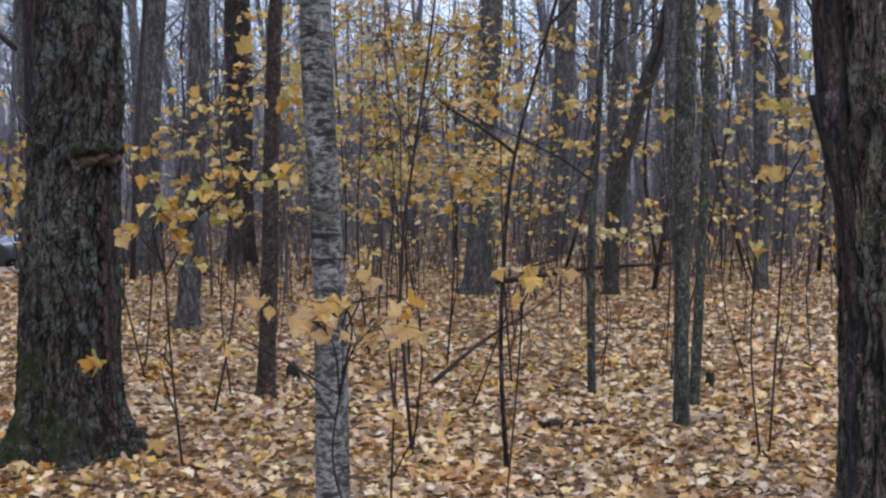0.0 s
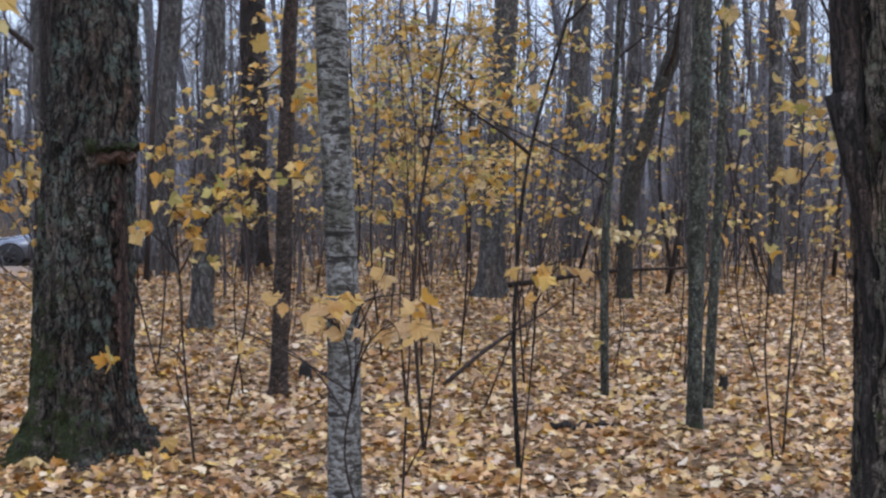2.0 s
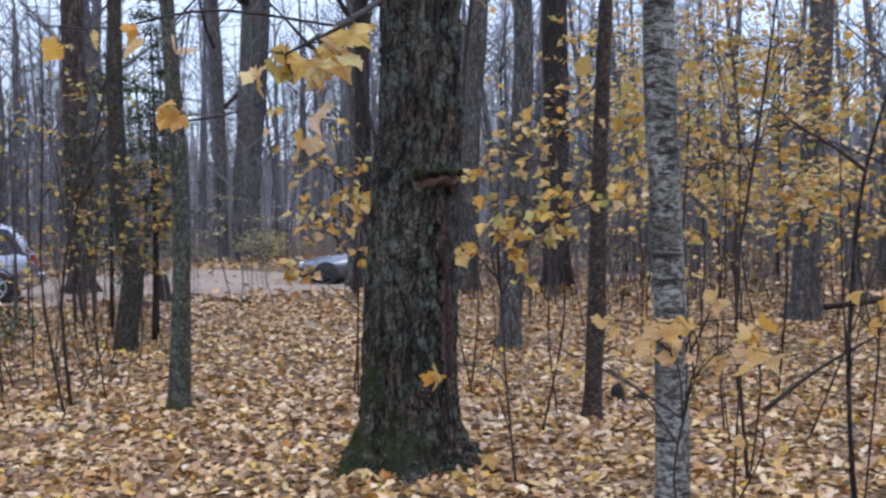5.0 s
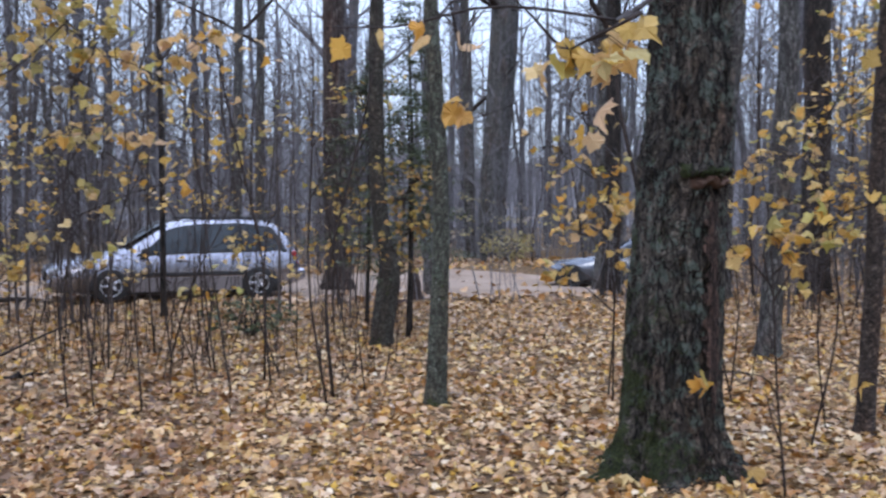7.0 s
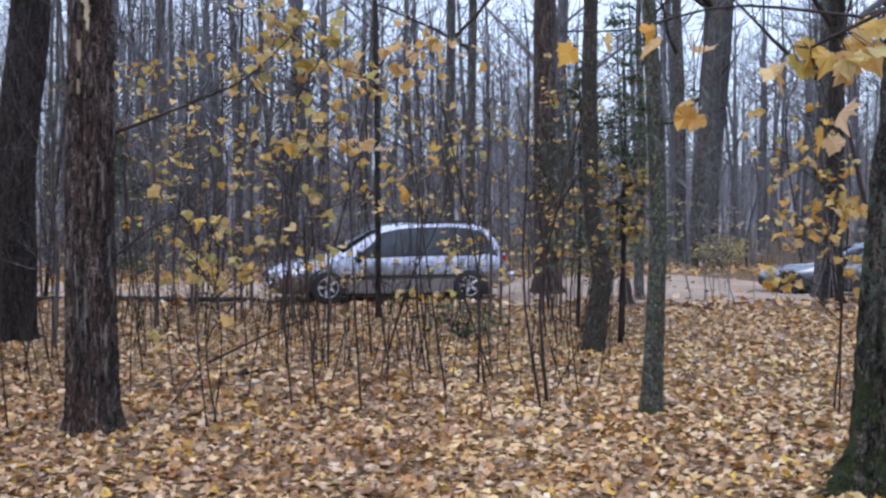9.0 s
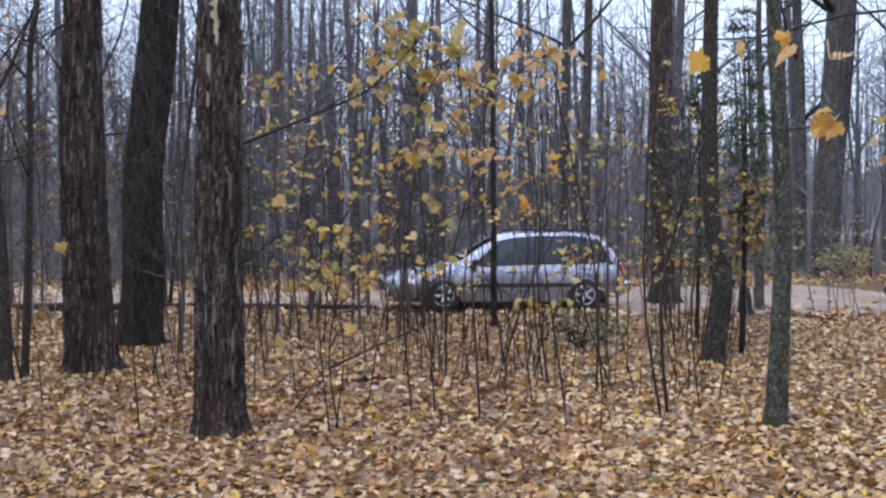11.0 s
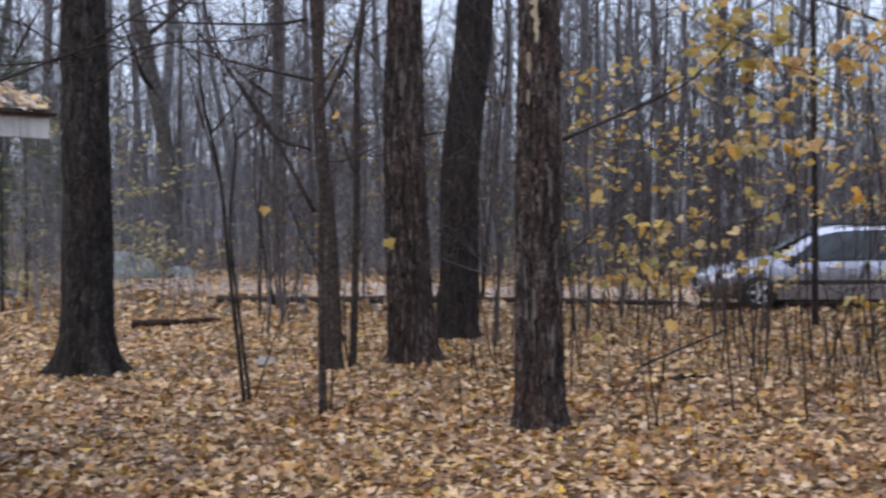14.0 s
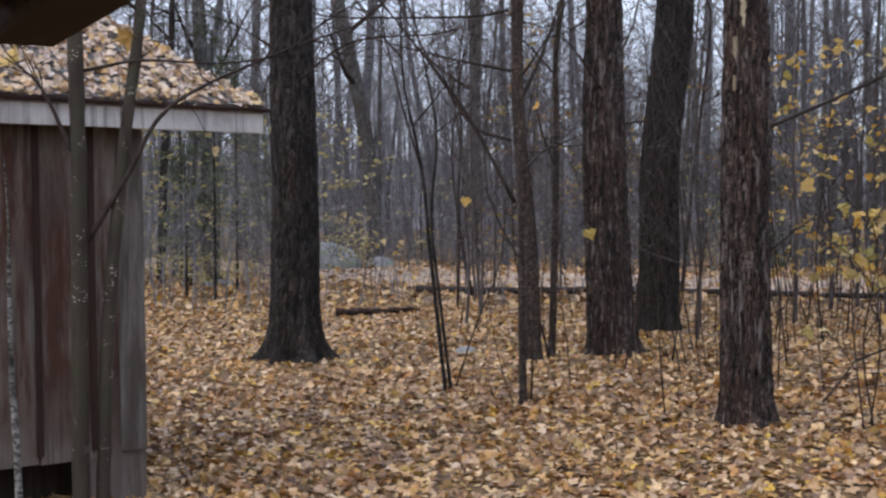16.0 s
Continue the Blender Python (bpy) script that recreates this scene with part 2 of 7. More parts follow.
def leaf_material(name, stops, source="object", translucent=0.35):
    k = Nodes(name)
    if source == "island":
        rnd = k.t.nodes.new("ShaderNodeNewGeometry").outputs["Random Per Island"]
    else:
        rnd = k.t.nodes.new("ShaderNodeObjectInfo").outputs["Random"]
    col = k.ramp(rnd, *stops)
    spots = k.ramp(k.noise(38, k.coords(), 5, 0.7), (0.52, (0, 0, 0)), (0.68, (1, 1, 1)))
    col = k.mix(k.math("MULTIPLY", spots, 0.5), col, k.mix(1.0, col, (0.62, 0.42, 0.28), "MULTIPLY"))
    rough = 0.55
    if name == "fallen_leaf":
        rough = k.ramp(k.math("FRACT", k.math("MULTIPLY", rnd, 17.3)), (0.2, (0.30, 0.30, 0.30)), (0.8, (0.62, 0.62, 0.62)))
        fresh = k.ramp(k.noise(0.9, k.coords(), 5, 0.7), (0.54, (0, 0, 0)), (0.66, (0.7, 0.7, 0.7)))
        col = k.mix(fresh, col, k.mix(0.6, col, (0.47, 0.22, 0.035)))
        wet = k.ramp(k.noise(1.7, k.n("Mapping", Vector=k.coords(), Location=(31.0, 7.0, 0.0)), 6, 0.7), (0.53, (0, 0, 0)), (0.62, (0.75, 0.75, 0.75)))
        col = k.mix(wet, col, k.mix(0.55, col, (0.18, 0.13, 0.115)))
        damp = k.ramp(k.noise(1.3, k.coords(), 6, 0.7), (0.47, (0, 0, 0)), (0.62, (0.65, 0.65, 0.65)))
        col = k.mix(damp, col, k.mix(1.0, col, (0.74, 0.56, 0.42), "MULTIPLY"))
        dry = k.ramp(k.noise(2.1, k.coords(), 6, 0.7), (0.52, (0, 0, 0)), (0.66, (0.6, 0.6, 0.6)))
        col = k.mix(dry, col, k.mix(0.55, col, (0.62, 0.50, 0.36)))
        col = k.mix(1.0, col, (1.04, 0.985, 0.885), "MULTIPLY")
    k.done(col, rough, spec=0.5 if name == "fallen_leaf" else 0.35)
    tr = k.n("BsdfTranslucent", Color=col)
    both = k.n("MixShader", i0=translucent)
    k.t.links.new(k.b.outputs[0], both.inputs[1])
    k.t.links.new(tr.outputs[0], both.inputs[2])
    k.t.links.new(both.outputs[0], k.t.nodes["Material Output"].inputs[0])
    return k.m


YELLOW = ((0.0, (0.53, 0.35, 0.075)), (0.13, (0.60, 0.44, 0.20)), (0.26, (0.58, 0.36, 0.07)), (0.38, (0.56, 0.28, 0.045)), (0.5, (0.60, 0.43, 0.15)), (0.62, (0.33, 0.30, 0.075)), (0.74, (0.62, 0.45, 0.27)), (0.86, (0.55, 0.36, 0.08)), (0.94, (0.40, 0.24, 0.075)), (1.0, (0.58, 0.30, 0.04)))
PEACH = ((0.0, (0.64, 0.45, 0.22)), (0.25, (0.64, 0.42, 0.16)), (0.45, (0.64, 0.43, 0.10)), (0.7, (0.66, 0.47, 0.30)), (0.85, (0.60, 0.33, 0.06)), (1.0, (0.60, 0.41, 0.22)))
PALE = ((0.0, (0.60, 0.50, 0.26)), (0.5, (0.62, 0.49, 0.25)), (1.0, (0.55, 0.41, 0.19)))
RUST = ((0.0, (0.30, 0.18, 0.06)), (0.3, (0.38, 0.28, 0.07)), (0.5, (0.20, 0.15, 0.05)), (0.7, (0.44, 0.25, 0.09)), (0.85, (0.16, 0.12, 0.05)), (1.0, (0.34, 0.17, 0.07)))
OLIVE = ((0.0, (0.33, 0.28, 0.12)), (0.5, (0.42, 0.35, 0.17)), (0.8, (0.24, 0.22, 0.10)), (1.0, (0.44, 0.32, 0.15)))
LEAF_YELLOW = leaf_material("yellow_leaf", YELLOW)
LEAF_PEACH = leaf_material("peach_leaf", PEACH, "object", 0.5)
DULL = ((0.0, (0.40, 0.31, 0.09)), (0.3, (0.47, 0.37, 0.13)), (0.5, (0.34, 0.29, 0.10)), (0.7, (0.50, 0.38, 0.18)), (0.85, (0.44, 0.28, 0.07)), (1.0, (0.38, 0.30, 0.12)))
LEAF_DULL = leaf_material("dull_leaf", DULL)
LEAF_PALE = leaf_material("pale_leaf", PALE)
LEAF_RUST = leaf_material("rust_leaf", RUST)
FOLIAGE_YELLOW = leaf_material("yellow_foliage", YELLOW, "island")
FOLIAGE_RUST = leaf_material("rust_foliage", RUST, "island")
FOLIAGE_OLIVE = leaf_material("olive_foliage", OLIVE, "island")
FOLIAGE_TAN = leaf_material("tan_foliage", ((0.0, (0.52, 0.33, 0.12)), (0.4, (0.56, 0.38, 0.17)), (0.7, (0.48, 0.27, 0.08)), (1.0, (0.58, 0.40, 0.10))), "island")
# Faded tan leaves, greyed further to stand in for mist over the undergrowth.
FOLIAGE_FADED_HAZE = leaf_material("faded_hazed_foliage", ((0.0, (0.27, 0.235, 0.20)), (0.4, (0.33, 0.28, 0.22)), (0.7, (0.22, 0.20, 0.19)), (1.0, (0.36, 0.29, 0.20))), "island")
FOLIAGE_GREEN = leaf_material("needle_foliage", ((0.0, (0.042, 0.062, 0.032)), (0.6, (0.068, 0.088, 0.042)), (1.0, (0.105, 0.11, 0.05))), "island", 0.1)
LITTER = leaf_material("fallen_leaf", (
    (0.0, (0.36, 0.205, 0.085)), (0.08, (0.64, 0.455, 0.21)), (0.16, (0.105, 0.045, 0.018)), (0.25, (0.42, 0.20, 0.035)), (0.34, (0.72, 0.55, 0.35)),
    (0.43, (0.15, 0.075, 0.032)), (0.52, (0.46, 0.27, 0.09)), (0.60, (0.54, 0.42, 0.32)), (0.67, (0.24, 0.12, 0.05)), (0.73, (0.58, 0.38, 0.06)), (0.80, (0.055, 0.027, 0.014)), (0.87, (0.68, 0.50, 0.33)), (0.94, (0.20, 0.105, 0.055)), (1.0, (0.54, 0.34, 0.12))), "island", 0.1)


LITTER_PALE = leaf_material("pale_fallen_leaf", ((0.0, (0.66, 0.53, 0.34)), (0.25, (0.62, 0.42, 0.14)), (0.5, (0.68, 0.57, 0.42)), (0.75, (0.56, 0.35, 0.07)), (1.0, (0.58, 0.45, 0.35))), "island", 0.1)
LITTER_BROWN = leaf_material("brown_fallen_leaf", ((0.0, (0.16, 0.075, 0.035)), (0.3, (0.24, 0.11, 0.04)), (0.55, (0.085, 0.045, 0.03)), (0.8, (0.30, 0.15, 0.045)), (1.0, (0.14, 0.10, 0.085))), "island", 0.1)


def ground_material():
    k = Nodes("leafy_soil")
    c = k.coords()
    cells = k.voronoi(13.0, c)
    col = k.ramp(k.n("SeparateColor", Color=cells.outputs["Color"]).outputs[0],
                 (0.0, (0.035, 0.019, 0.010)), (0.3, (0.10, 0.055, 0.023)), (0.55, (0.19, 0.115, 0.05)), (0.8, (0.06, 0.032, 0.015)), (1.0, (0.30, 0.20, 0.10)))
    broad = k.noise(0.35, c, 5)
    col = k.mix(k.ramp(broad, (0.4, (0, 0, 0)), (0.7, (0.6, 0.6, 0.6))), col, (0.12, 0.075, 0.04))
    return k.done(col, 0.9, cells.outputs["Distance"], 0.03, spec=0.2)


def gravel_material():
    k = Nodes("sandy_gravel")
    c = k.coords()
    fine = k.noise(60, c, 6, 0.7)
    stones = k.voronoi(40, c)
    col = k.ramp(fine, (0.3, (0.205, 0.142, 0.10)), (0.7, (0.345, 0.258, 0.195)))
    tracks = k.noise(0.5, c, 4)
    col = k.mix(k.ramp(tracks, (0.42, (0, 0, 0)), (0.62, (0.7, 0.7, 0.7))), col, (0.38, 0.287, 0.222))
    return k.done(col, 0.95, k.math("ADD", fine, stones.outputs["Distance"]), 0.012, spec=0.2)


GROUND = ground_material()
GRAVEL = gravel_material()


def stone_material():
    k = Nodes("granite")
    c = k.coords()
    col = k.ramp(k.noise(14, c, 8, 0.75), (0.3, (0.12, 0.12, 0.12)), (0.7, (0.30, 0.30, 0.29)))
    col = k.mix(k.ramp(k.noise(2.5, c, 5), (0.5, (0, 0, 0)), (0.65, (1, 1, 1))), col, (0.16, 0.18, 0.13))
    return k.done(col, 0.9, k.noise(25, c, 8), 0.02, spec=0.3)


STONE = stone_material()


def board_material(name, fresh, grey, wear=0.5, foot=0.0):
    """Weathered boards: stain worn to grey in long streaks, with grain, knots and dark runs along z."""
    k = Nodes(name)
    rnd = k.t.nodes.new("ShaderNodeObjectInfo").outputs["Random"]

    def own(scale):
        mp = k.coords(scale)
        k.t.links.new(k.n("CombineXYZ", X=k.math("MULTIPLY", rnd, 37.0), Y=k.math("MULTIPLY", rnd, 11.0)).outputs[0], mp.inputs["Location"])
        return mp

    long, free = own((1, 1, 0.05)), own((1, 1, 1))
    grain = k.noise(60, long, 8, 0.75, 0.8)
    streak = k.noise(11, own((1, 1, 0.12)), 8, 0.72)
    worn = k.ramp(k.math("ADD", streak, k.math("MULTIPLY", k.math("SUBTRACT", rnd, 0.5), 0.22)), (wear - 0.10, (0, 0, 0)), (wear + 0.10, (1, 1, 1)))
    if foot:
        up = k.math("ADD", k.n("SeparateXYZ", Vector=free).outputs[2], k.math("MULTIPLY", k.math("SUBTRACT", k.noise(9, own((1, 1, 0.3)), 5), 0.5), 0.9))
        worn = k.math("MAXIMUM", worn, k.ramp(up, (0.05, (0.9, 0.9, 0.9)), (0.42, (0, 0, 0))))
    a = k.mix(grain, tuple(c * 0.45 for c in fresh), tuple(c * 1.4 for c in fresh))
    b = k.mix(grain, tuple(c * 0.45 for c in grey), tuple(min(1, c * 1.45) for c in grey))
    col = k.mix(worn, a, b)
    runs = k.ramp(k.noise(16, own((1, 1, 0.03)), 5, 0.7), (0.54, (0, 0, 0)), (0.68, (0.8, 0.8, 0.8)))
    col = k.mix(runs, col, tuple(c * 0.25 for c in fresh))
    col = k.mix(k.ramp(k.noise(2.0, free, 6, 0.7), (0.52, (0, 0, 0)), (0.68, (0.6, 0.6, 0.6))), col, tuple(c * 0.4 for c in grey))
    return k.done(col, 0.85, k.math("ADD", grain, streak), 0.006, spec=0.25)


WALL_BOARD = board_material("stained_board", (0.062, 0.028, 0.018), (0.150, 0.125, 0.104), 0.55, 0.5)
GREY_BOARD = board_material("grey_weathered_board", (0.070, 0.057, 0.047), (0.150, 0.133, 0.118), 0.48)
BATTEN = board_material("stained_batten", (0.030, 0.014, 0.010), (0.06, 0.04, 0.032), 0.7)
BLOCKWOOD = board_material("grey_brown_timber", (0.075, 0.058, 0.046), (0.125, 0.104, 0.088), 0.5)
FASCIA = board_material("bare_board", (0.40, 0.36, 0.34), (0.54, 0.52, 0.50), 0.42)
DARKWOOD = board_material("dark_timber", (0.035, 0.022, 0.015), (0.06, 0.045, 0.035), 0.6)
LOGWOOD = board_material("weathered_timber", (0.040, 0.030, 0.025), (0.085, 0.070, 0.062), 0.6)


def plain(name, color, rough=0.5, metal=0.0, grain=0.15, coat=0.0):
    k = Nodes(name)
    k.done(k.mix(k.noise(18, k.coords(), 5, 0.6), tuple(c * (1 - grain) for c in color), tuple(min(1, c * (1 + grain)) for c in color)), rough, metal=metal)
    if coat:
        k.put(k.b, "Coat Weight", coat)
        k.put(k.b, "Coat Roughness", 0.08)
    return k.m


PAINT_SILVER = plain("silver_paint", (0.37, 0.36, 0.40), 0.22, 0.85, 0.06, 0.9)
# Darker, browner lower paint: the ground's reflection put into the colour.
PAINT_LOWER = plain("ground_reflection_paint", (0.17, 0.15, 0.15), 0.5, 0.2, 0.2, 0.2)
PAINT_BLUE = plain("blue_grey_paint", (0.115, 0.125, 0.15), 0.2, 0.6, 0.08, 0.8)
BLACK = plain("black_plastic", (0.018, 0.018, 0.02), 0.55)
TYRE = plain("tyre_rubber", (0.02, 0.02, 0.021), 0.85)
ALLOY = plain("alloy", (0.55, 0.55, 0.57), 0.35, 0.8)
LENS_RED = plain("red_lens", (0.30, 0.02, 0.02), 0.2, 0, 0.1, 0.8)
LENS_CLEAR = plain("clear_lens", (0.60, 0.62, 0.65), 0.12, 0.3, 0.05, 1.0)
GLASS = plain("tinted_glass", (0.022, 0.028, 0.032), 0.05, 0.0, 0.3, 0.0)
GLASS.node_tree.nodes["Principled BSDF"].inputs["Specular IOR Level"].default_value = 0.4
WINDSHIELD = plain("clear_glass", (0.030, 0.044, 0.048), 0.05, 0.0, 0.05, 0.6)
CHAR = plain("charred_wood", (0.010, 0.008, 0.006), 1.0, 0, 0.4)
MOSSY = plain("moss", (0.020, 0.026, 0.010), 0.95, 0, 0.8)
RAW = board_material("raw_wood", (0.14, 0.085, 0.045), (0.36, 0.29, 0.20), 0.47)
DARKROT = plain("dark_rotten_wood", (0.030, 0.018, 0.014), 0.95, 0, 0.6)
BROWNROT = plain("brown_rotten_wood", (0.068, 0.038, 0.026), 0.9, 0, 0.5)
# The skyline's pale blue-grey is far mist painted in as colour.
k_ = Nodes("hazed_skyline")
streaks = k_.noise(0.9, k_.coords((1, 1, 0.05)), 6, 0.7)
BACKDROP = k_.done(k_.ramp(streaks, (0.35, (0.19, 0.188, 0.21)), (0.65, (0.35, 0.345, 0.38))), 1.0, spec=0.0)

# ---- mesh helpers ----


def mesh_of(name, verts, faces, material, smooth=True):
    me = bpy.data.meshes.new(name)
    me.from_pydata([tuple(v) for v in verts], [], [tuple(f) for f in faces])
    me.materials.append(material)
    if smooth:
        me.polygons.foreach_set("use_smooth", [True] * len(me.polygons))
    me.update()
    return me


def thing(name, x, y, z=0.0, rz=0.0, label="", category="", group="", kind=""):
    ob = new(name)
    ob.empty_display_size = 0.1
    ob.matrix_basis = pose(x, y, z, 0, 0, rz)
    return tagged(ob, label, category, group, kind)


def part(name, mesh, parent, label="", m=None, kind=""):
    """A mesh object under a thing or under a part."""
    ob = new(name, mesh)
    ob.parent = parent
    if m is not None:
        ob.matrix_basis = m
    return tagged(ob, label, "", "", kind)


class Soup:
    """Collects tubes, boxes and leaves for one mesh."""

    def __init__(self):
        self.v, self.f = [], []

    def add(self, verts, faces):
        k = len(self.v)
        self.v.extend(verts)
        self.f.extend([tuple(i + k for i in f) for f in faces])

    def tube(self, pts, radii, sides=5, cap=True):
        pts = [Vector(tuple(p)[:3]) for p in pts]
        verts, n = [], len(pts)
        side = None
        for i, p in enumerate(pts):
            d = (pts[min(i + 1, n - 1)] - pts[max(i - 1, 0)]).normalized()
            if side is None:
                side = d.orthogonal().normalized()
            side = (side - d * side.dot(d)).normalized()
            up = d.cross(side)
            for j in range(sides):
                a = 2 * math.pi * j / sides
                verts.append(p + (side * math.cos(a) + up * math.sin(a)) * radii[i])
        faces = [(i * sides + j, i * sides + (j + 1) % sides, (i + 1) * sides + (j + 1) % sides, (i + 1) * sides + j) for i in range(n - 1) for j in range(sides)]
        if cap:
            faces.append(tuple(range(sides))[::-1])
            faces.append(tuple((n - 1) * sides + j for j in range(sides)))
        self.add(verts, faces)

    def box(self, m, sx, sy, sz):
        c = [m @ Vector((x * sx / 2, y * sy / 2, z * sz / 2)) for z in (-1, 1) for y in (-1, 1) for x in (-1, 1)]
        self.add(c, [(0, 2, 3, 1), (4, 5, 7, 6), (0, 1, 5, 4), (2, 6, 7, 3), (0, 4, 6, 2), (1, 3, 7, 5)])

    def mesh(self, name, material, smooth=True):
        return mesh_of(name, self.v, self.f, material, smooth)


def bevelled(name, sx, sy, sz, material, bevel=0.006, wobble=0.0, seed=0):
    """A board or block with eased edges, its base at z = 0."""
    bm = bmesh.new()
    bmesh.ops.create_cube(bm, size=1)
    for v in bm.verts:
        v.co = Vector((v.co.x * sx, v.co.y * sy, (v.co.z + 0.5) * sz))
    if wobble:
        r = random.Random(seed)
        for v in bm.verts:
            v.co += Vector((r.uniform(-1, 1), r.uniform(-1, 1), r.uniform(-1, 1))) * wobble
    bmesh.ops.bevel(bm, geom=bm.edges[:], offset=bevel, segments=1, affect="EDGES")
    me = bpy.data.meshes.new(name)
    bm.to_mesh(me)
    bm.free()
    me.materials.append(material)
    return me


def spline(pts, n):
    """n + 1 points on a smooth curve through pts (tuples of any length)."""
    p = [np.array(q, float) for q in pts]
    p = [2 * p[0] - p[1]] + p + [2 * p[-1] - p[-2]]
    out = []
    for i in range(n + 1):
        u = i / n * (len(p) - 3)
        k = min(int(u), len(p) - 4)
        u -= k
        a, b, c, d = p[k:k + 4]
        out.append(0.5 * (2 * b + (c - a) * u + (2 * a - 5 * b + 4 * c - d) * u * u + (3 * b - a - 3 * c + d) * u ** 3))
    return out


# ---- trees ----


def trunk_mesh(name, ctrl, height, material, sides=24, fine=0.12, relief=0.0, flare=0.35, lobes=5, ridge=11.0, seed=0):
    """A tapered, slightly bent trunk from control points (x, y, z, radius), carried on to the given height; relief is the depth of its bark ridges in metres."""
    r = random.Random(seed)
    x, y, z, rad = ctrl[-1]
    x0, y0, z0, _ = ctrl[-2]
    ctrl = list(ctrl)
    grow = (height - z) / max(z - z0, 0.3)
    for u in (0.35, 0.7, 1.0):
        ctrl.append((x + (x - x0) * grow * u * 0.5 + r.uniform(-1, 1) * rad, y + (y - y0) * grow * u * 0.5 + r.uniform(-1, 1) * rad, z + (height - z) * u, rad * (1 - 0.88 * u)))
    ctrl[0] = (*ctrl[0][:2], -0.25, ctrl[0][3])
    zs = [c[2] for c in ctrl]
    steps, h = [], -0.25
    top_fine = zs[-4] + 0.3
    while h < height:
        steps.append(h)
        h += fine if h < top_fine else max(0.5, fine)
    steps.append(height)
    dense = spline(ctrl, 240)
    dz = np.array([d[2] for d in dense])
    verts, faces = [], []
    ph = r.uniform(0, 6)
    off = Vector((r.uniform(0, 50), r.uniform(0, 50), 0))
    for h in steps:
        c = [np.interp(h, dz, [d[i] for d in dense]) for i in (0, 1, 3)]
        sway = noise.noise_vector(Vector((0, 0, h * 0.55)) + off) * c[2] * 0.12 * min(1.0, max(h, 0) / 0.8)
        c[0] += sway.x
        c[1] += sway.y
        near = math.exp(-max(h, 0) / (0.05 + 0.40 * ctrl[0][3]))
        for j in range(sides):
            a = 2 * math.pi * j / sides
            ca, sa = math.cos(a), math.sin(a)
            lob = 0.5 + 0.5 * math.cos(lobes * a + ph + 0.8 * noise.noise(Vector((ca, sa, h)) + off))
            rr = c[2] * (1 + flare * near * (0.25 + 1.45 * lob * lob))
            rr *= 1 + 0.05 * (noise.noise(Vector((ca * 1.2, sa * 1.2, h * 0.9)) + off) + 0.6 * noise.noise(Vector((ca * 2.6, sa * 2.6, h * 2.8)) + off))
            if relief and h < top_fine:
                q = Vector((ca * ridge * rr, sa * ridge * rr, h * ridge * 0.24)) * 2.4 + off
                q += noise.noise_vector(q * 0.35) * 0.9
                rr += relief * (2.0 * (1 - abs(noise.noise(q)) * 2.4) - 1.2 + 0.5 * noise.noise(q * 3.1))
            verts.append((c[0] + ca * rr, c[1] + sa * rr, h))
    n = len(steps)
    faces = [(i * sides + j, i * sides + (j + 1) % sides, (i + 1) * sides + (j + 1) % sides, (i + 1) * sides + j) for i in range(n - 1) for j in range(sides)]
    faces.append(tuple((n - 1) * sides + j for j in range(sides)))
    return mesh_of(name, verts, faces, material)


def grow(soup, r, start, way, length, radius, levels, spread=0.75, lift=0.25, forks=4, sides=4, thin=0.003):
    """A branch with its side branches, added to a soup of tubes."""
    pts, radii = [Vector(start)], [radius]
    d = Vector(way).normalized()
    n = 4 if levels > 1 else 3 if levels > 0 else 2
    for i in range(n):
        d = (d + Vector((r.gauss(0, 0.13), r.gauss(0, 0.13), r.gauss(0, 0.10) + lift / n))).normalized()
        pts.append(pts[-1] + d * length / n)
        radii.append(radius * (1 - 0.85 * (i + 1) / n))
    soup.tube(pts, radii, sides if levels > 0 else 3, cap=False)
    if levels > 0:
        for _ in range(forks):
            u = r.uniform(0.25, 0.97)
            k = min(int(u * n), n - 1)
            p = pts[k].lerp(pts[k + 1], u * n - k)
            side = Vector((r.gauss(0, 1), r.gauss(0, 1), r.gauss(0.1, 0.6))).normalized()
            grow(soup, r, p, (d * (1 - spread) + side * spread), length * r.uniform(0.35, 0.6), max(radius * (1 - 0.8 * u) * 0.6, thin), levels - 1, spread, lift, forks, 3, thin)


def limbs_on(tree, r, ctrl, height, first, count, material, base_radius, reach=0.28, levels=2, forks=4, thin=0.004):
    """Main limbs of a tree, each a part, set round the trunk's upper reaches."""
    x, y, z, rad = ctrl[-1]
    for i in range(count):
        h = first + (height * 0.97 - first) * ((i + r.random() * 0.6) / count)
        u = max(0.0, min(1.0, (h - z) / max(height - z, 0.1)))
        x0, y0, z0, _ = ctrl[-2]
        g_ = (height - z) / max(z - z0, 0.3)
        if h >= z:
            px, py, pr = x + (x - x0) * g_ * u * 0.5, y + (y - y0) * g_ * u * 0.5, rad * (1 - 0.88 * u)
        else:
            px, py, pr = (np.interp(h, [c[2] for c in ctrl], [c[k] for c in ctrl]) for k in (0, 1, 3))
        a = r.uniform(0, 2 * math.pi)
        s = Soup()
        way = (math.cos(a), math.sin(a), r.uniform(0.35, 1.1))
        grow(s, r, (px, py, h), way, height * reach * (1.15 - 0.75 * h / height) * r.uniform(0.7, 1.2), max(pr * 0.45, 0.012), levels, forks=forks, thin=thin)
        part("limb", s.mesh("limb", material), tree)


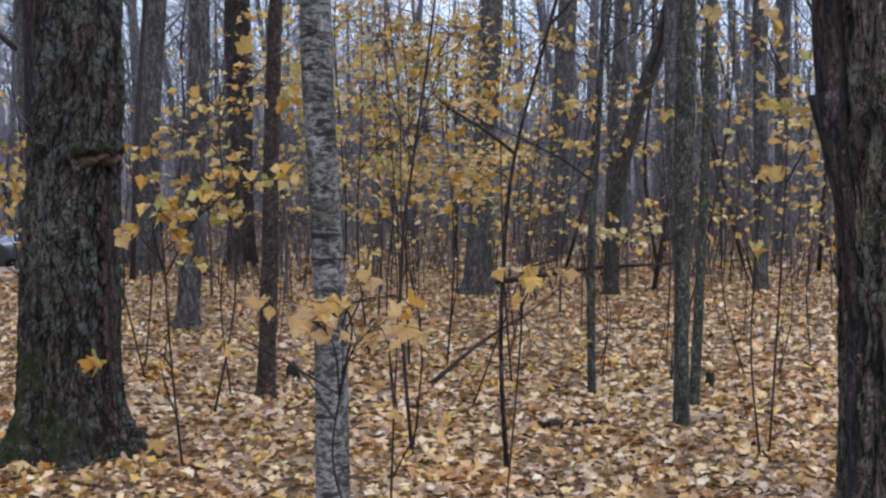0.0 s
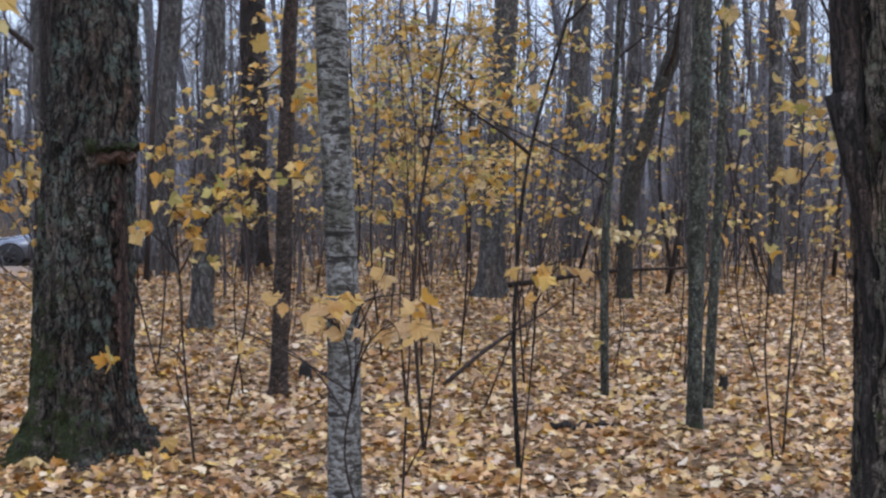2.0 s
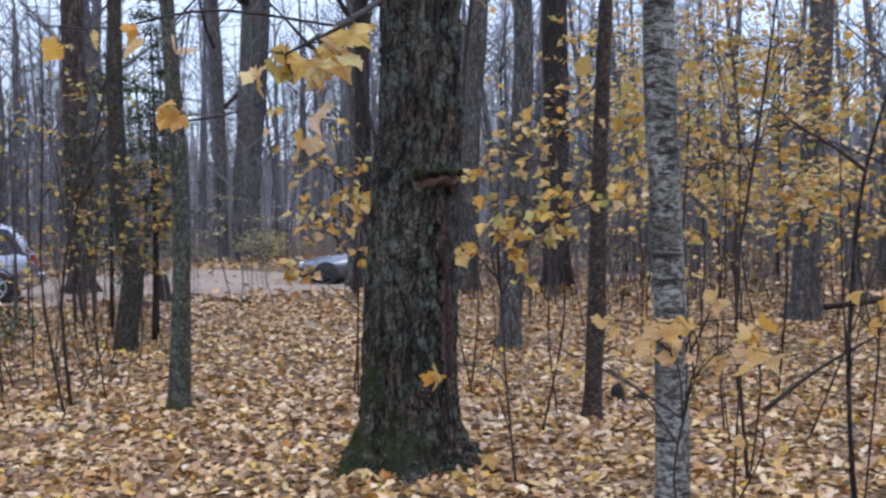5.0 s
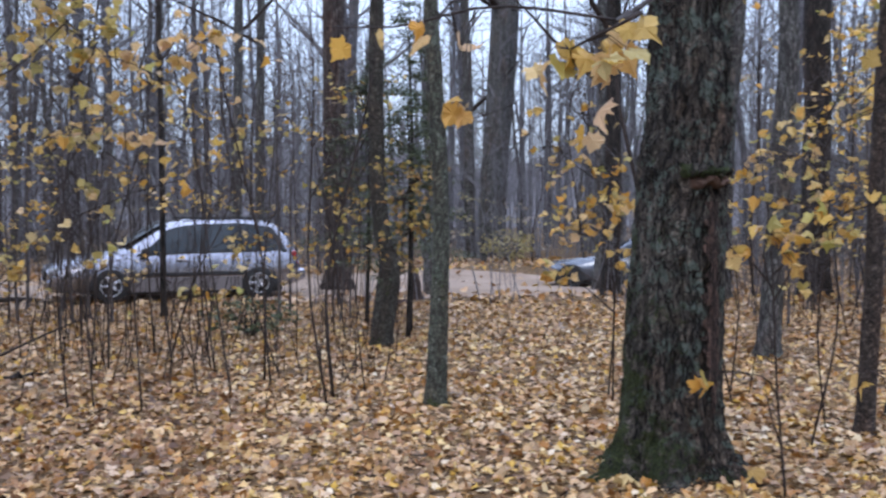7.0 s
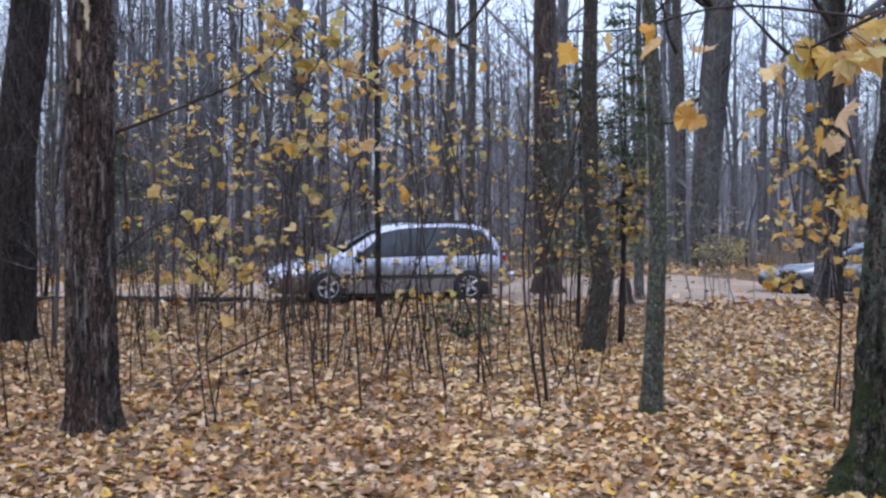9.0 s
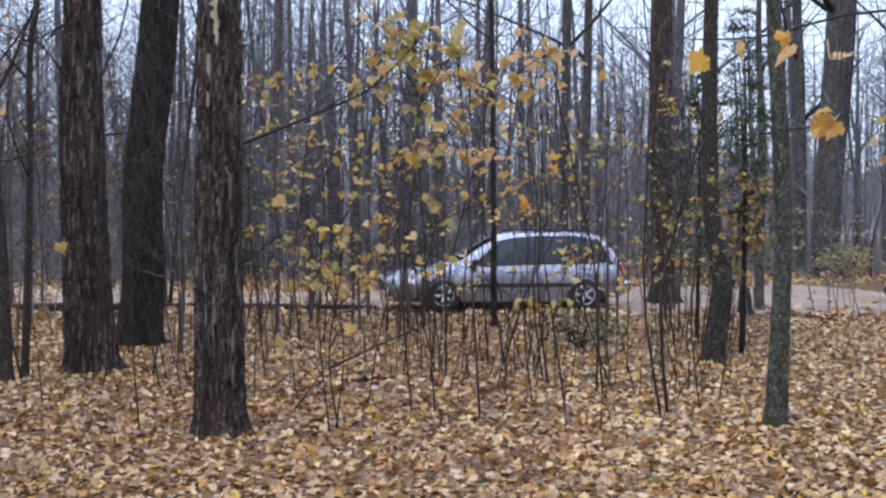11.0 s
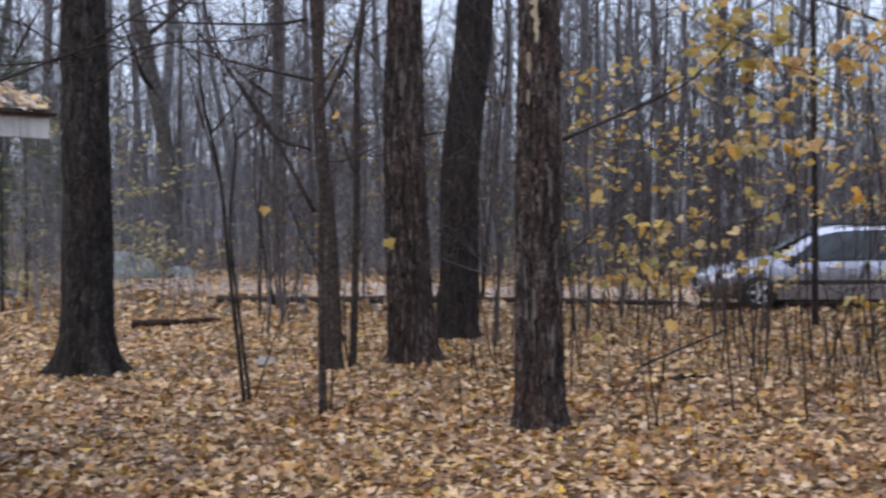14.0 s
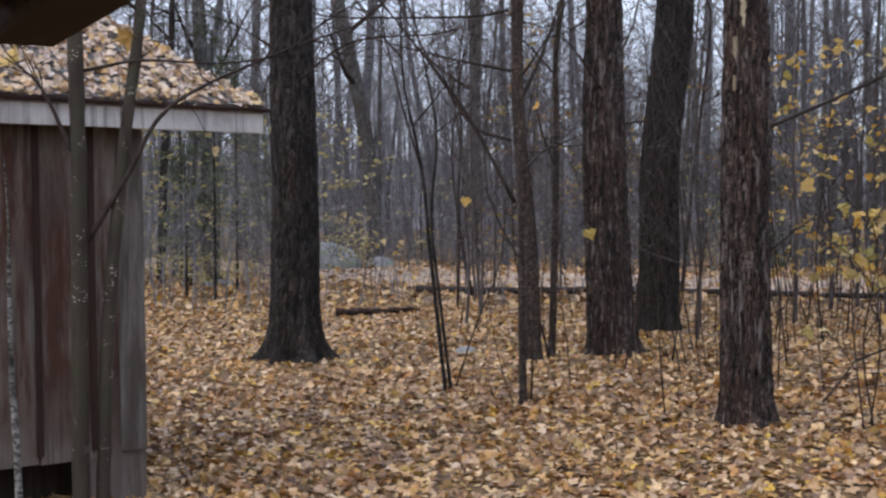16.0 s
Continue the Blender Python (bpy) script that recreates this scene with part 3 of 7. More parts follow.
def tree(ctrl, material, label, height=14.0, category="tree", limbs=6, first=5.0, sides=24, fine=0.12, relief=0.0, flare=0.3, lobes=5, ridge=11.0, seed=1, twigs=TWIG, group=""):
    """One tree of the near wood: its own trunk and limbs."""
    bx, by = ctrl[0][:2]
    local = [(x - bx, y - by, z, q) for x, y, z, q in ctrl]
    t = thing("tree", bx, by, 0, 0, label, category, group)
    part("trunk", trunk_mesh("trunk", local, height, material, sides, fine, relief, flare, lobes, ridge, seed), t)
    if limbs:
        limbs_on(t, random.Random(seed * 7 + 1), local, height, first, limbs, twigs, local[-1][3])
    return t


# ---- leaves ----


def leaf_mesh(name, material, seed, droop=0.25):
    """A lobed, curled maple leaf of width 1 that hangs from its stalk at the origin."""
    v, f = leaf_shape(random.Random(seed), droop, 2)
    return mesh_of(name, v, f, material, False)


OUTLINE = ((0, 0.06), (0.10, -0.04), (0.31, -0.11), (0.34, 0.04), (0.43, 0.13), (0.55, 0.27), (0.45, 0.36), (0.44, 0.49), (0.31, 0.48), (0.27, 0.63), (0.13, 0.70), (0.0, 0.92))


def leaf_shape(r, droop=0.25, detail=True):
    pts = OUTLINE if detail == 2 else ((0, 0.02), (0.16, -0.10), (0.36, 0.02), (0.28, 0.16), (0.52, 0.34), (0.30, 0.40), (0.22, 0.55), (0.0, 0.88)) if detail is True else ((0, 0.0), (0.34, 0.0), (0.50, 0.36), (0.22, 0.56), (0.0, 0.88)) if detail is False else ((0, 0.0), (0.44, 0.22), (0.28, 0.56), (0.0, 0.88)) if detail is None else ((0, 0), (0.46, 0.36), (0, 0.88))
    j = lambda: r.uniform(-0.05, 0.05)
    right = [(x + (j() if x else 0), y + j()) for x, y in pts]
    left = [(-x + (j() if x else 0), y + j()) for x, y in pts[1:-1]]
    ring = right + left[::-1]
    fold, cup = r.choice((r.uniform(-0.15, 0.35), r.uniform(0.2, 0.75))), r.uniform(-0.35, 0.65) * (droop / 0.25)
    lean = r.uniform(-0.35, 0.35) * (droop / 0.25)
    out = [(0.0, 0.32, 0.0)]
    for x, y in ring:
        out.append((x, y, abs(x) * fold - cup * (x * x + (y - 0.3) ** 2) + lean * x * y + r.uniform(-0.05, 0.05)))
    n = len(ring)
    return out, [(0, 1 + i, 1 + (i + 1) % n) for i in range(n)]


LEAF_SHAPES = {}
for kind_, mat_ in (("yellow", LEAF_YELLOW), ("peach", LEAF_PEACH), ("pale", LEAF_PALE), ("dull", LEAF_DULL), ("rust", LEAF_RUST)):
    LEAF_SHAPES[kind_] = [leaf_mesh("leaf", mat_, 40 + i, 0.75) for i in range(14)]


def leaf_turn(r, tip=-38):
    """How a leaf hangs: tipped well down, turned any way round."""
    return Euler((radians(r.gauss(tip, 26)), radians(r.gauss(0, 24)), r.uniform(0, 2 * math.pi))).to_matrix().to_4x4()


def sapling(base, top, radius, sprays, colour="yellow", label="", group="maple saplings", stem_material=TWIG):
    """A young maple: a thin stem, a twig to every spray, and the leaves of each spray."""
    r = random.Random(int((base[0] * 131 + base[1] * 17) * 100))
    bx, by = base
    h = top[2]
    t = thing("maple_sapling", bx, by, 0, 0, label or "slender young maple with yellow autumn leaves rising from leaf litter", "sapling", group)
    stem = [(0, 0, -0.05), ((top[0] - bx) * 0.25 + r.gauss(0, 0.06), (top[1] - by) * 0.25 + r.gauss(0, 0.06), h * 0.3), ((top[0] - bx) * 0.55 + r.gauss(0, 0.07), (top[1] - by) * 0.55 + r.gauss(0, 0.07), h * 0.65), (top[0] - bx, top[1] - by, h)]
    curve = spline(stem, 14)
    radius = max(radius * 0.72, 0.0055)
    s = Soup()
    s.tube(curve, [radius * (1 - 0.75 * i / 14) for i in range(15)], 6)
    part("stem", s.mesh("stem", stem_material), t)
    for x, y, z, sh, sv, count, size in sprays:
        c = Vector((x - bx, y - by, z))
        at_h = min(max(z - 0.35 * r.random() - 0.1, 0.2), h * 0.95)
        p0 = Vector([np.interp(at_h, [q[2] for q in curve], [q[i] for q in curve]) for i in range(3)])
        tw = Soup()
        mid = p0.lerp(c, 0.5) + Vector((r.gauss(0, 0.04), r.gauss(0, 0.04), 0.06))
        main = spline([p0, mid, c + Vector((0, 0, 0.04))], 6)
        tw.tube(main, [0.0055 * (1 - 0.1 * i) for i in range(7)], 4, cap=False)
        places = []
        thick = 1.7 if colour == "rust" else 0.8 if bx < -7 else 1.3 if colour == "peach" else 1.6
        for _ in range(count if count < 3 else int(count * (thick if count < 12 else thick * 1.3))):
            q = c + Vector((r.gauss(0, sh), r.gauss(0, sh), r.gauss(0, sv * 0.7)))
            if places and r.random() < 0.5:
                q = places[-1] + Vector((r.gauss(0, 0.035), r.gauss(0, 0.035), r.gauss(-0.015, 0.03)))
            root = Vector(main[r.choice((3, 4, 5, 6))])
            tw.tube([root, root.lerp(q, 0.5) + Vector((0, 0, 0.03)), q], [0.0028, 0.002, 0.0014], 3, cap=False)
            places.append(q)
        part("twig_spray", tw.mesh("twig_spray", stem_material), t, "", None, "stuff")
        for q in places:
            k = size * (r.uniform(0.52, 0.86) if bx > -7 else r.uniform(0.65, 1.05))
            tint = colour if colour != "yellow" else r.choice(("yellow",) * 6 + ("peach", "dull") if bx > -7 else ("yellow",) * 2 + ("dull",) * 5 + ("peach", "pale"))
            part("leaf", r.choice(LEAF_SHAPES[tint]), t, "", Matrix.Translation(q) @ leaf_turn(r, -36) @ Matrix.Scale(k, 4))
    return t


def leaf_cloud(name, places, material, size, r, detail=False, hang=True):
    """Many small leaves as one mesh."""
    s = Soup()
    for p in places:
        v, f = leaf_shape(r, 0.25, detail)
        m = Matrix.Translation(p) @ (leaf_turn(r, -26) if hang else Euler((r.gauss(0, 0.3), r.gauss(0, 0.3), r.uniform(0, 6.28))).to_matrix().to_4x4()) @ Matrix.Scale(size * r.uniform(0.7, 1.2), 4)
        s.add([m @ Vector(q) for q in v], f)
    return s.mesh(name, material, False)


# ---- ground ----


def road_gap(x, y):
    """Distance from the middle line of the gravel lane."""
    best = 1e9
    for (ax, ay), (bx, by) in zip(LANE, LANE[1:]):
        dx, dy = bx - ax, by - ay
        u = max(0, min(1, ((x - ax) * dx + (y - ay) * dy) / (dx * dx + dy * dy)))
        best = min(best, math.hypot(x - ax - u * dx, y - ay - u * dy))
    return best


LANE = ((-60, -14), (-40, -1), (-29.5, 6), (-21.2, 15.5), (-17.6, 22.6), (-17.6, 25.6), (-17.8, 27.5))


def lane_half(y):
    """The lane widens into a small parking place past the van."""
    u = max(0.0, min(1.0, (y - 13) / 6))
    return 3.2 + 2.1 * u * u * (3 - 2 * u)


def terrain(x, y):
    d = math.hypot(x, y)
    hollow = 0.35 * math.exp(-(((x + 16.0) / 5.0) ** 2 + ((y - 26.6) / 4.5) ** 2))  # the parking place lies a little lower
    return -hollow + 0.035 * noise.noise(Vector((x * 0.5, y * 0.5, 3))) * min(1, d / 6) + 0.012 * noise.noise(Vector((x * 1.9, y * 1.9, 7)))


def ground_sheet():
    radii = [0, 1, 2, 3, 4] + list(np.arange(4.5, 20, 0.3)) + list(np.arange(20, 50, 1.0)) + [52, 56, 62, 70, 80, 95, 120, 160, 220, 320, 500]
    n = 200
    verts, faces = [(0, 0, 0)], []
    for q in radii[1:]:
        for j in range(n):
            a = 2 * math.pi * j / n
            x, y = q * math.cos(a), q * math.sin(a)
            verts.append((x, y, terrain(x, y)))
    faces += [(0, 1 + j, 1 + (j + 1) % n) for j in range(n)]
    for i in range(len(radii) - 2):
        a, b = 1 + i * n, 1 + (i + 1) * n
        faces += [(a + j, b + j, b + (j + 1) % n, a + (j + 1) % n) for j in range(n)]
    ob = new("ground", mesh_of("ground", verts, faces, GROUND))
    return tagged(ob, "brown woodland floor under a layer of fallen maple leaves", "ground", "", "structure")


def lane_sheet():
    """The gravel lane, a strip with ragged edges, a little above the soil."""
    mid = spline([(*p, 0) for p in LANE], 90)
    verts, faces, m = [], [], 10
    for i, p in enumerate(mid):
        d = mid[min(i + 1, 90)] - mid[max(i - 1, 0)]
        side = np.array((-d[1], d[0], 0)) / math.hypot(d[0], d[1])
        for j in range(m + 1):
            u = j / m * 2 - 1
            w = lane_half(p[1]) + 0.5 * noise.noise(Vector((i * 0.35, 5 * (1 if u > 0 else -1), 0)))
            q = p + side * u * w
            verts.append((q[0], q[1], terrain(q[0], q[1]) + 0.012 + 0.035 * (1 - u * u)))
    faces = [(i * (m + 1) + j, (i + 1) * (m + 1) + j, (i + 1) * (m + 1) + j + 1, i * (m + 1) + j + 1) for i in range(90) for j in range(m)]
    ob = new("road", mesh_of("road", verts, faces, GRAVEL))
    return tagged(ob, "pale sandy gravel lane strewn with a few leaves", "road", "", "structure")


def litter(name, near, far, per_m2, size, detail, seed, label, lo=-14, hi=112, material=None, drop=0.0):
    """Fallen leaves over a ring sector of the ground."""
    r = random.Random(seed)
    lo, hi = radians(lo), radians(hi)
    count = int(per_m2 * 0.5 * (hi - lo) * (far ** 2 - near ** 2))
    shapes = [leaf_shape(r, 0.25, detail) for _ in range(24)]
    shapes = [(np.array(v), f) for v, f in shapes]
    vs, fs, k = [], [], 0
    for _ in range(count):
        d = math.sqrt(r.uniform(near ** 2, far ** 2))
        a = r.uniform(lo, hi)
        x, y = -d * math.sin(a), d * math.cos(a)
        if far > 12 and road_gap(x, y) < lane_half(y) - 0.2 and r.random() < ((0.95 if road_gap(x, y) < lane_half(y) - 1.2 else 0.6) if y > 14 else 0.45 if y > 7 else 0.08):
            continue
        v, f = r.choice(shapes)
        s = size * r.uniform(0.55, 1.25)
        tilt = 0.22 if r.random() < 0.72 else 0.6
        m = np.array(Euler((r.gauss(0, tilt), r.gauss(0, tilt), r.uniform(0, 6.283))).to_matrix()) * s
        p = v @ m.T
        p = p - np.array((0, 0, p[:, 2].min() * 0.7))
        p = p + np.array((x, y, terrain(x, y) + r.uniform(-0.008, 0.012) + drop))
        vs.append(p)
        fs.extend([tuple(i + k for i in q) for q in f])
        k += len(v)
    me = mesh_of(name, np.concatenate(vs), fs, material or LITTER, False)
    return tagged(new(name, me), label, "leaves", "", "stuff")


ground_sheet()
lane_sheet()
litter("leaf_litter", 4.3, 8, 430, 0.072, True, 10, "thick layer of tan, yellow and brown fallen maple leaves")
litter("leaf_litter", 8, 11, 350, 0.074, False, 11, "thick layer of tan, yellow and brown fallen maple leaves")
litter("leaf_litter", 11, 21, 190, 0.086, -1, 12, "thick layer of tan and ochre fallen maple leaves")
litter("leaf_litter", 21, 42, 29, 0.19, -1, 13, "distant carpet of pale fallen leaves between the trees")

litter("leaf_litter", 0.3, 4.3, 260, 0.074, False, 17, "thick layer of tan, yellow and brown fallen maple leaves")
litter("leaf_litter", 0.3, 9, 130, 0.08, -1, 18, "thick layer of tan and brown fallen leaves behind the path", 112, 346)
litter("leaf_litter", 4.3, 13, 38, 0.074, True, 14, "pale cream and golden leaves freshly fallen under the maples", -14, 27, LITTER_PALE, 0.012)
# Pale leaves here carry the brighter sky light near the lane in their colour.
litter("leaf_litter", 4.3, 16, 26, 0.074, False, 16, "pale tan leaves towards the lane, lightened for its open sky", 27, 52, LITTER_PALE, 0.012)
# Brown leaf layer whose darker tone stands in for canopy shade on this side.
litter("leaf_litter", 4.3, 12, 60, 0.072, True, 15, "brown and russet leaves under dark trunks, darkened for canopy shade", 50, 112, LITTER_BROWN, 0.010)

# ---- trees that stand by themselves ----
MAPLE = tree([(-3.56, 6.31, 0.00, 0.312), (-3.56, 6.31, 0.82, 0.284), (-3.51, 6.34, 1.84, 0.262), (-3.455, 6.37, 2.86, 0.241)], BARK_MAPLE, "massive old maple with furrowed mossy bark and a flared base", height=19.0, limbs=5, first=5.0, sides=120, fine=0.025, relief=0.016, flare=0.55, lobes=6, ridge=9.0, seed=3)
RIGHT_TREE = tree([(0.99, 5.48, 0.00, 0.236), (0.97, 5.48, 0.90, 0.222), (0.93, 5.49, 1.88, 0.218), (0.91, 5.49, 2.37, 0.215)], BARK_PLATED, "thick furrowed maple with a broken dead side stem", height=17.0, limbs=5, first=5.0, sides=100, fine=0.025, relief=0.014, flare=0.3, ridge=10.0, seed=4)
tree([(-1.51, 5.14, 0.00, 0.081), (-1.51, 5.14, 0.89, 0.075), (-1.53, 5.13, 1.67, 0.072), (-1.55, 5.13, 2.43, 0.071)], BARK_BIRCH, "slim birch with pale scarred bark", height=11.0, limbs=4, first=4.5, sides=32, fine=0.05, flare=0.2, seed=5)
tree([(-3.14, 8.26, 0.00, 0.068), (-3.09, 8.28, 0.88, 0.064), (-3.05, 8.29, 1.94, 0.059), (-3.00, 8.31, 2.98, 0.053)], BARK_BROWN, "thin brown tree with rough ringed bark", height=9.0, limbs=4, first=4.0, sides=24, fine=0.06, relief=0.004, flare=0.3, seed=6)
tree([(-5.69, 12.16, 0.00, 0.134), (-5.61, 12.20, 1.16, 0.121), (-5.52, 12.25, 2.75, 0.121), (-5.49, 12.26, 3.69, 0.114)], BARK_GREY, "grey-brown tree with smooth bark and a mossy foot", height=14.0, limbs=5, first=5.0, relief=0.004, fine=0.08, flare=0.35, seed=7)
tree([(-9.35, 22.15, 0.00, 0.288), (-9.33, 22.16, 3.10, 0.263), (-9.33, 22.16, 5.36, 0.262)], BARK_DARK, "tall straight tree with nearly black bark", height=19.0, limbs=6, first=6.5, flare=0.3, seed=8)
tree([(-10.22, 19.82, 0.00, 0.210), (-10.12, 19.87, 2.99, 0.188), (-9.96, 19.96, 5.06, 0.177)], BARK_GREY, "tall grey tree deep among the leaves", height=17.0, limbs=6, first=5.0, seed=9)
tree([(-0.03, 7.84, 0.00, 0.052), (-0.03, 7.84, 0.94, 0.052), (-0.01, 7.84, 2.04, 0.066), (0.00, 7.85, 2.77, 0.062)], BARK_LICHEN, "slim tree with green-grey lichened bark", height=11.0, limbs=5, first=3.6, sides=24, fine=0.06, relief=0.003, flare=0.2, seed=10)
tree([(0.02, 8.49, 0.00, 0.040), (0.08, 8.49, 1.09, 0.034), (0.12, 8.49, 2.08, 0.032), (0.14, 8.49, 2.86, 0.029)], BARK_LICHEN, "slim grey stem standing close behind a lichened tree", height=8.0, limbs=4, first=3.2, sides=12, flare=0.2, seed=11)
tree([(-0.73, 8.83, 0.00, 0.032), (-0.73, 8.83, 1.15, 0.030), (-0.68, 8.84, 1.91, 0.021), (-0.63, 8.84, 2.95, 0.017)], BARK_LICHEN, "thin grey young tree with a tapering top", height=5.0, limbs=4, first=1.5, sides=12, flare=0.15, seed=12)
tree([(-0.92, 6.43, 0.00, 0.0165), (-0.96, 6.43, 0.5, 0.0130), (-0.95, 6.43, 1.05, 0.0120), (-0.88, 6.44, 1.74, 0.0100), (-0.65, 6.48, 2.59, 0.0083)], BARK_DARK, "thin dark young tree bending over at the top", height=3.6, limbs=3, first=1.6, sides=10, flare=0.2, seed=13)
tree([(-3.31, 16.70, 0.00, 0.207), (-3.16, 16.73, 2.22, 0.172), (-3.04, 16.75, 4.25, 0.163)], BARK_GREY, "tall grey tree with a widened foot among yellow leaves", height=16.0, limbs=6, first=5.0, relief=0.004, flare=0.5, seed=14)
tree([(-3.42, 25.84, 0.00, 0.226), (-3.32, 25.86, 3.15, 0.200), (-3.17, 25.88, 5.62, 0.186)], BARK_GREY, "tall straight grey tree in the deep wood", height=18.0, limbs=7, first=5.5, seed=15)
tree([(-1.36, 16.75, 0.00, 0.105), (-1.27, 16.76, 1.39, 0.112), (-0.96, 16.79, 2.66, 0.112), (-0.49, 16.84, 4.14, 0.118)], BARK_DUSK, "leaning grey tree bent towards its top", height=11.0, limbs=6, first=3.0, seed=16)
tree([(-1.58, 18.84, 0.00, 0.091), (-1.51, 18.85, 2.26, 0.085), (-1.37, 18.87, 4.48, 0.080)], BARK_GREY, "upright dark tree beside a leaning one", height=13.0, limbs=6, first=4.0, seed=17)
tree([(-0.26, 15.14, 0.00, 0.079), (-0.43, 15.13, 2.11, 0.071), (-0.44, 15.13, 3.88, 0.071)], BARK_GREY, "thin grey tree with a slight bend", height=12.0, limbs=6, first=4.0, seed=18)
tree([(0.75, 17.89, 0.00, 0.109), (0.74, 17.89, 2.60, 0.108), (0.72, 17.89, 4.24, 0.099)], BARK_GREY, "straight grey tree of middle thickness", height=14.0, limbs=6, first=4.0, seed=19)
tree([(1.36, 25.52, 0.00, 0.142), (1.37, 25.52, 3.01, 0.142), (1.41, 25.51, 5.35, 0.152)], BARK_GREY, "straight grey tree in the deep wood", height=16.0, limbs=7, first=5.0, seed=20)
tree([(-14.12, 21.78, 0.00, 0.131), (-14.03, 21.85, 3.20, 0.142), (-14.01, 21.86, 5.54, 0.153)], BARK_GREY, "slim grey tree far in the wood", height=16.0, limbs=7, first=4.0, seed=21)
tree([(-6.33, 7.28, 0.00, 0.093), (-6.28, 7.32, 1.39, 0.070), (-6.31, 7.29, 2.64, 0.065), (-6.34, 7.27, 3.33, 0.058)], BARK_LICHEN, "slim mossy tree with a gentle bend beside the clearing", height=10.0, limbs=5, first=4.0, sides=28, fine=0.05, relief=0.003, flare=0.25, seed=22)
tree([(-9.80, 10.23, 0.00, 0.132), (-9.72, 10.30, 0.55, 0.135), (-9.69, 10.33, 0.95, 0.120), (-9.76, 10.28, 1.35, 0.100), (-9.80, 10.24, 2.13, 0.098), (-9.80, 10.24, 4.17, 0.086)], BARK_DUSK, "crooked grey tree with a swollen kink above its foot", height=12.0, limbs=5, first=4.5, sides=28, fine=0.07, relief=0.005, flare=0.2, seed=23)
tree([(-17.63, 17.19, 0.00, 0.273), (-17.66, 17.16, 3.14, 0.237), (-17.67, 17.15, 6.08, 0.224)], BARK_SHAG, "tall brown tree with a flared foot by the lane", height=19.0, limbs=7, first=7.0, relief=0.006, fine=0.1, flare=0.5, seed=24)
tree([(-26.83, 33.78, 0.00, 0.43), (-26.53, 34.02, 5.35, 0.38), (-26.36, 34.16, 9.49, 0.36)], BARK_GREY, "large dark tree beyond the lane leaning slightly", height=22.0, limbs=7, first=9.0, flare=0.4, seed=25)
tree([(-28.40, 36.40, 0.00, 0.34), (-28.20, 36.56, 5.61, 0.32), (-27.97, 36.75, 10.04, 0.30)], BARK_GREY, "large grey tree standing close behind another beyond the lane", height=22.0, limbs=7, first=9.0, seed=26)
tree([(-12.46, 19.62, 0.00, 0.201), (-12.41, 19.65, 3.02, 0.155), (-12.39, 19.66, 5.78, 0.144)], BARK_DARK, "dark tree standing in front of a parked vehicle", height=15.0, limbs=6, first=5.0, relief=0.004, flare=0.3, seed=27)
tree([(-15.32, 17.43, 0.00, 0.101), (-15.30, 17.44, 1.59, 0.090), (-15.28, 17.46, 3.61, 0.078)], BARK_GREY, "thin grey tree by the lane edge", height=9.0, limbs=5, first=3.0, seed=28)
tree([(-28.06, 34.36, 0.00, 0.215), (-28.11, 34.32, 5.47, 0.193), (-28.20, 34.24, 9.73, 0.171)], BARK_GREY, "slim grey tree beyond the lane", height=17.0, limbs=7, first=5.0, seed=29)
tree([(-20.50, 17.51, 0.00, 0.116), (-20.48, 17.53, 3.28, 0.103), (-20.45, 17.57, 6.48, 0.096)], BARK_GREY, "slim grey tree behind the parked van", height=15.0, limbs=7, first=5.0, seed=30)
tree([(-18.64, 15.30, 0.00, 0.104), (-18.61, 15.34, 3.10, 0.097), (-18.58, 15.37, 5.95, 0.091)], BARK_GREY, "slim grey tree near the parked van", height=15.0, limbs=7, first=5.0, seed=31)
tree([(-15.07, 10.94, 0.00, 0.052), (-15.07, 10.93, 2.30, 0.045), (-15.09, 10.91, 4.91, 0.040)], BARK_DARK, "thin dark tree in front of the parked van", height=10.0, limbs=6, first=3.5, sides=12, seed=32)
# Trunks with limbs=11 carry extra limbs out of view, added to shade the ground.
WOUND = tree([(-8.41, 3.46, 0.00, 0.194), (-8.41, 3.45, 1.22, 0.176), (-8.41, 3.45, 2.29, 0.172), (-8.40, 3.47, 3.37, 0.154)], BARK_SHAG, "dark scaly tree with a pale wound in its bark", height=16.0, limbs=11, first=5.5, sides=90, fine=0.03, relief=0.012, flare=0.25, ridge=13.0, seed=33)
FLAKY = tree([(-13.01, 3.89, 0.00, 0.290), (-13.02, 3.83, 1.37, 0.251), (-13.03, 3.80, 2.63, 0.238), (-13.03, 3.82, 4.19, 0.200)], BARK_SHAG, "thick dark tree with flaking bark and a broad foot", height=18.0, limbs=11, first=5.5, sides=90, fine=0.04, relief=0.014, flare=0.25, ridge=10.0, seed=34)
tree([(-15.55, 5.32, 0.00, 0.308), (-15.53, 5.37, 2.10, 0.262), (-15.47, 5.54, 4.03, 0.255), (-15.45, 5.60, 4.80, 0.247)], BARK_DARK, "thick dark leaning tree beside its twin", height=18.0, limbs=11, first=6.0, sides=80, fine=0.05, relief=0.014, flare=0.25, ridge=10.0, seed=35)
tree([(-12.56, 2.85, 0.00, 0.095), (-12.55, 2.80, 1.36, 0.084), (-12.60, 2.71, 2.71, 0.072), (-12.58, 2.70, 3.93, 0.066)], BARK_BROWN, "slender dark tree curving gently upwards", height=10.0, limbs=6, first=2.4, sides=18, relief=0.003, flare=0.2, seed=36)
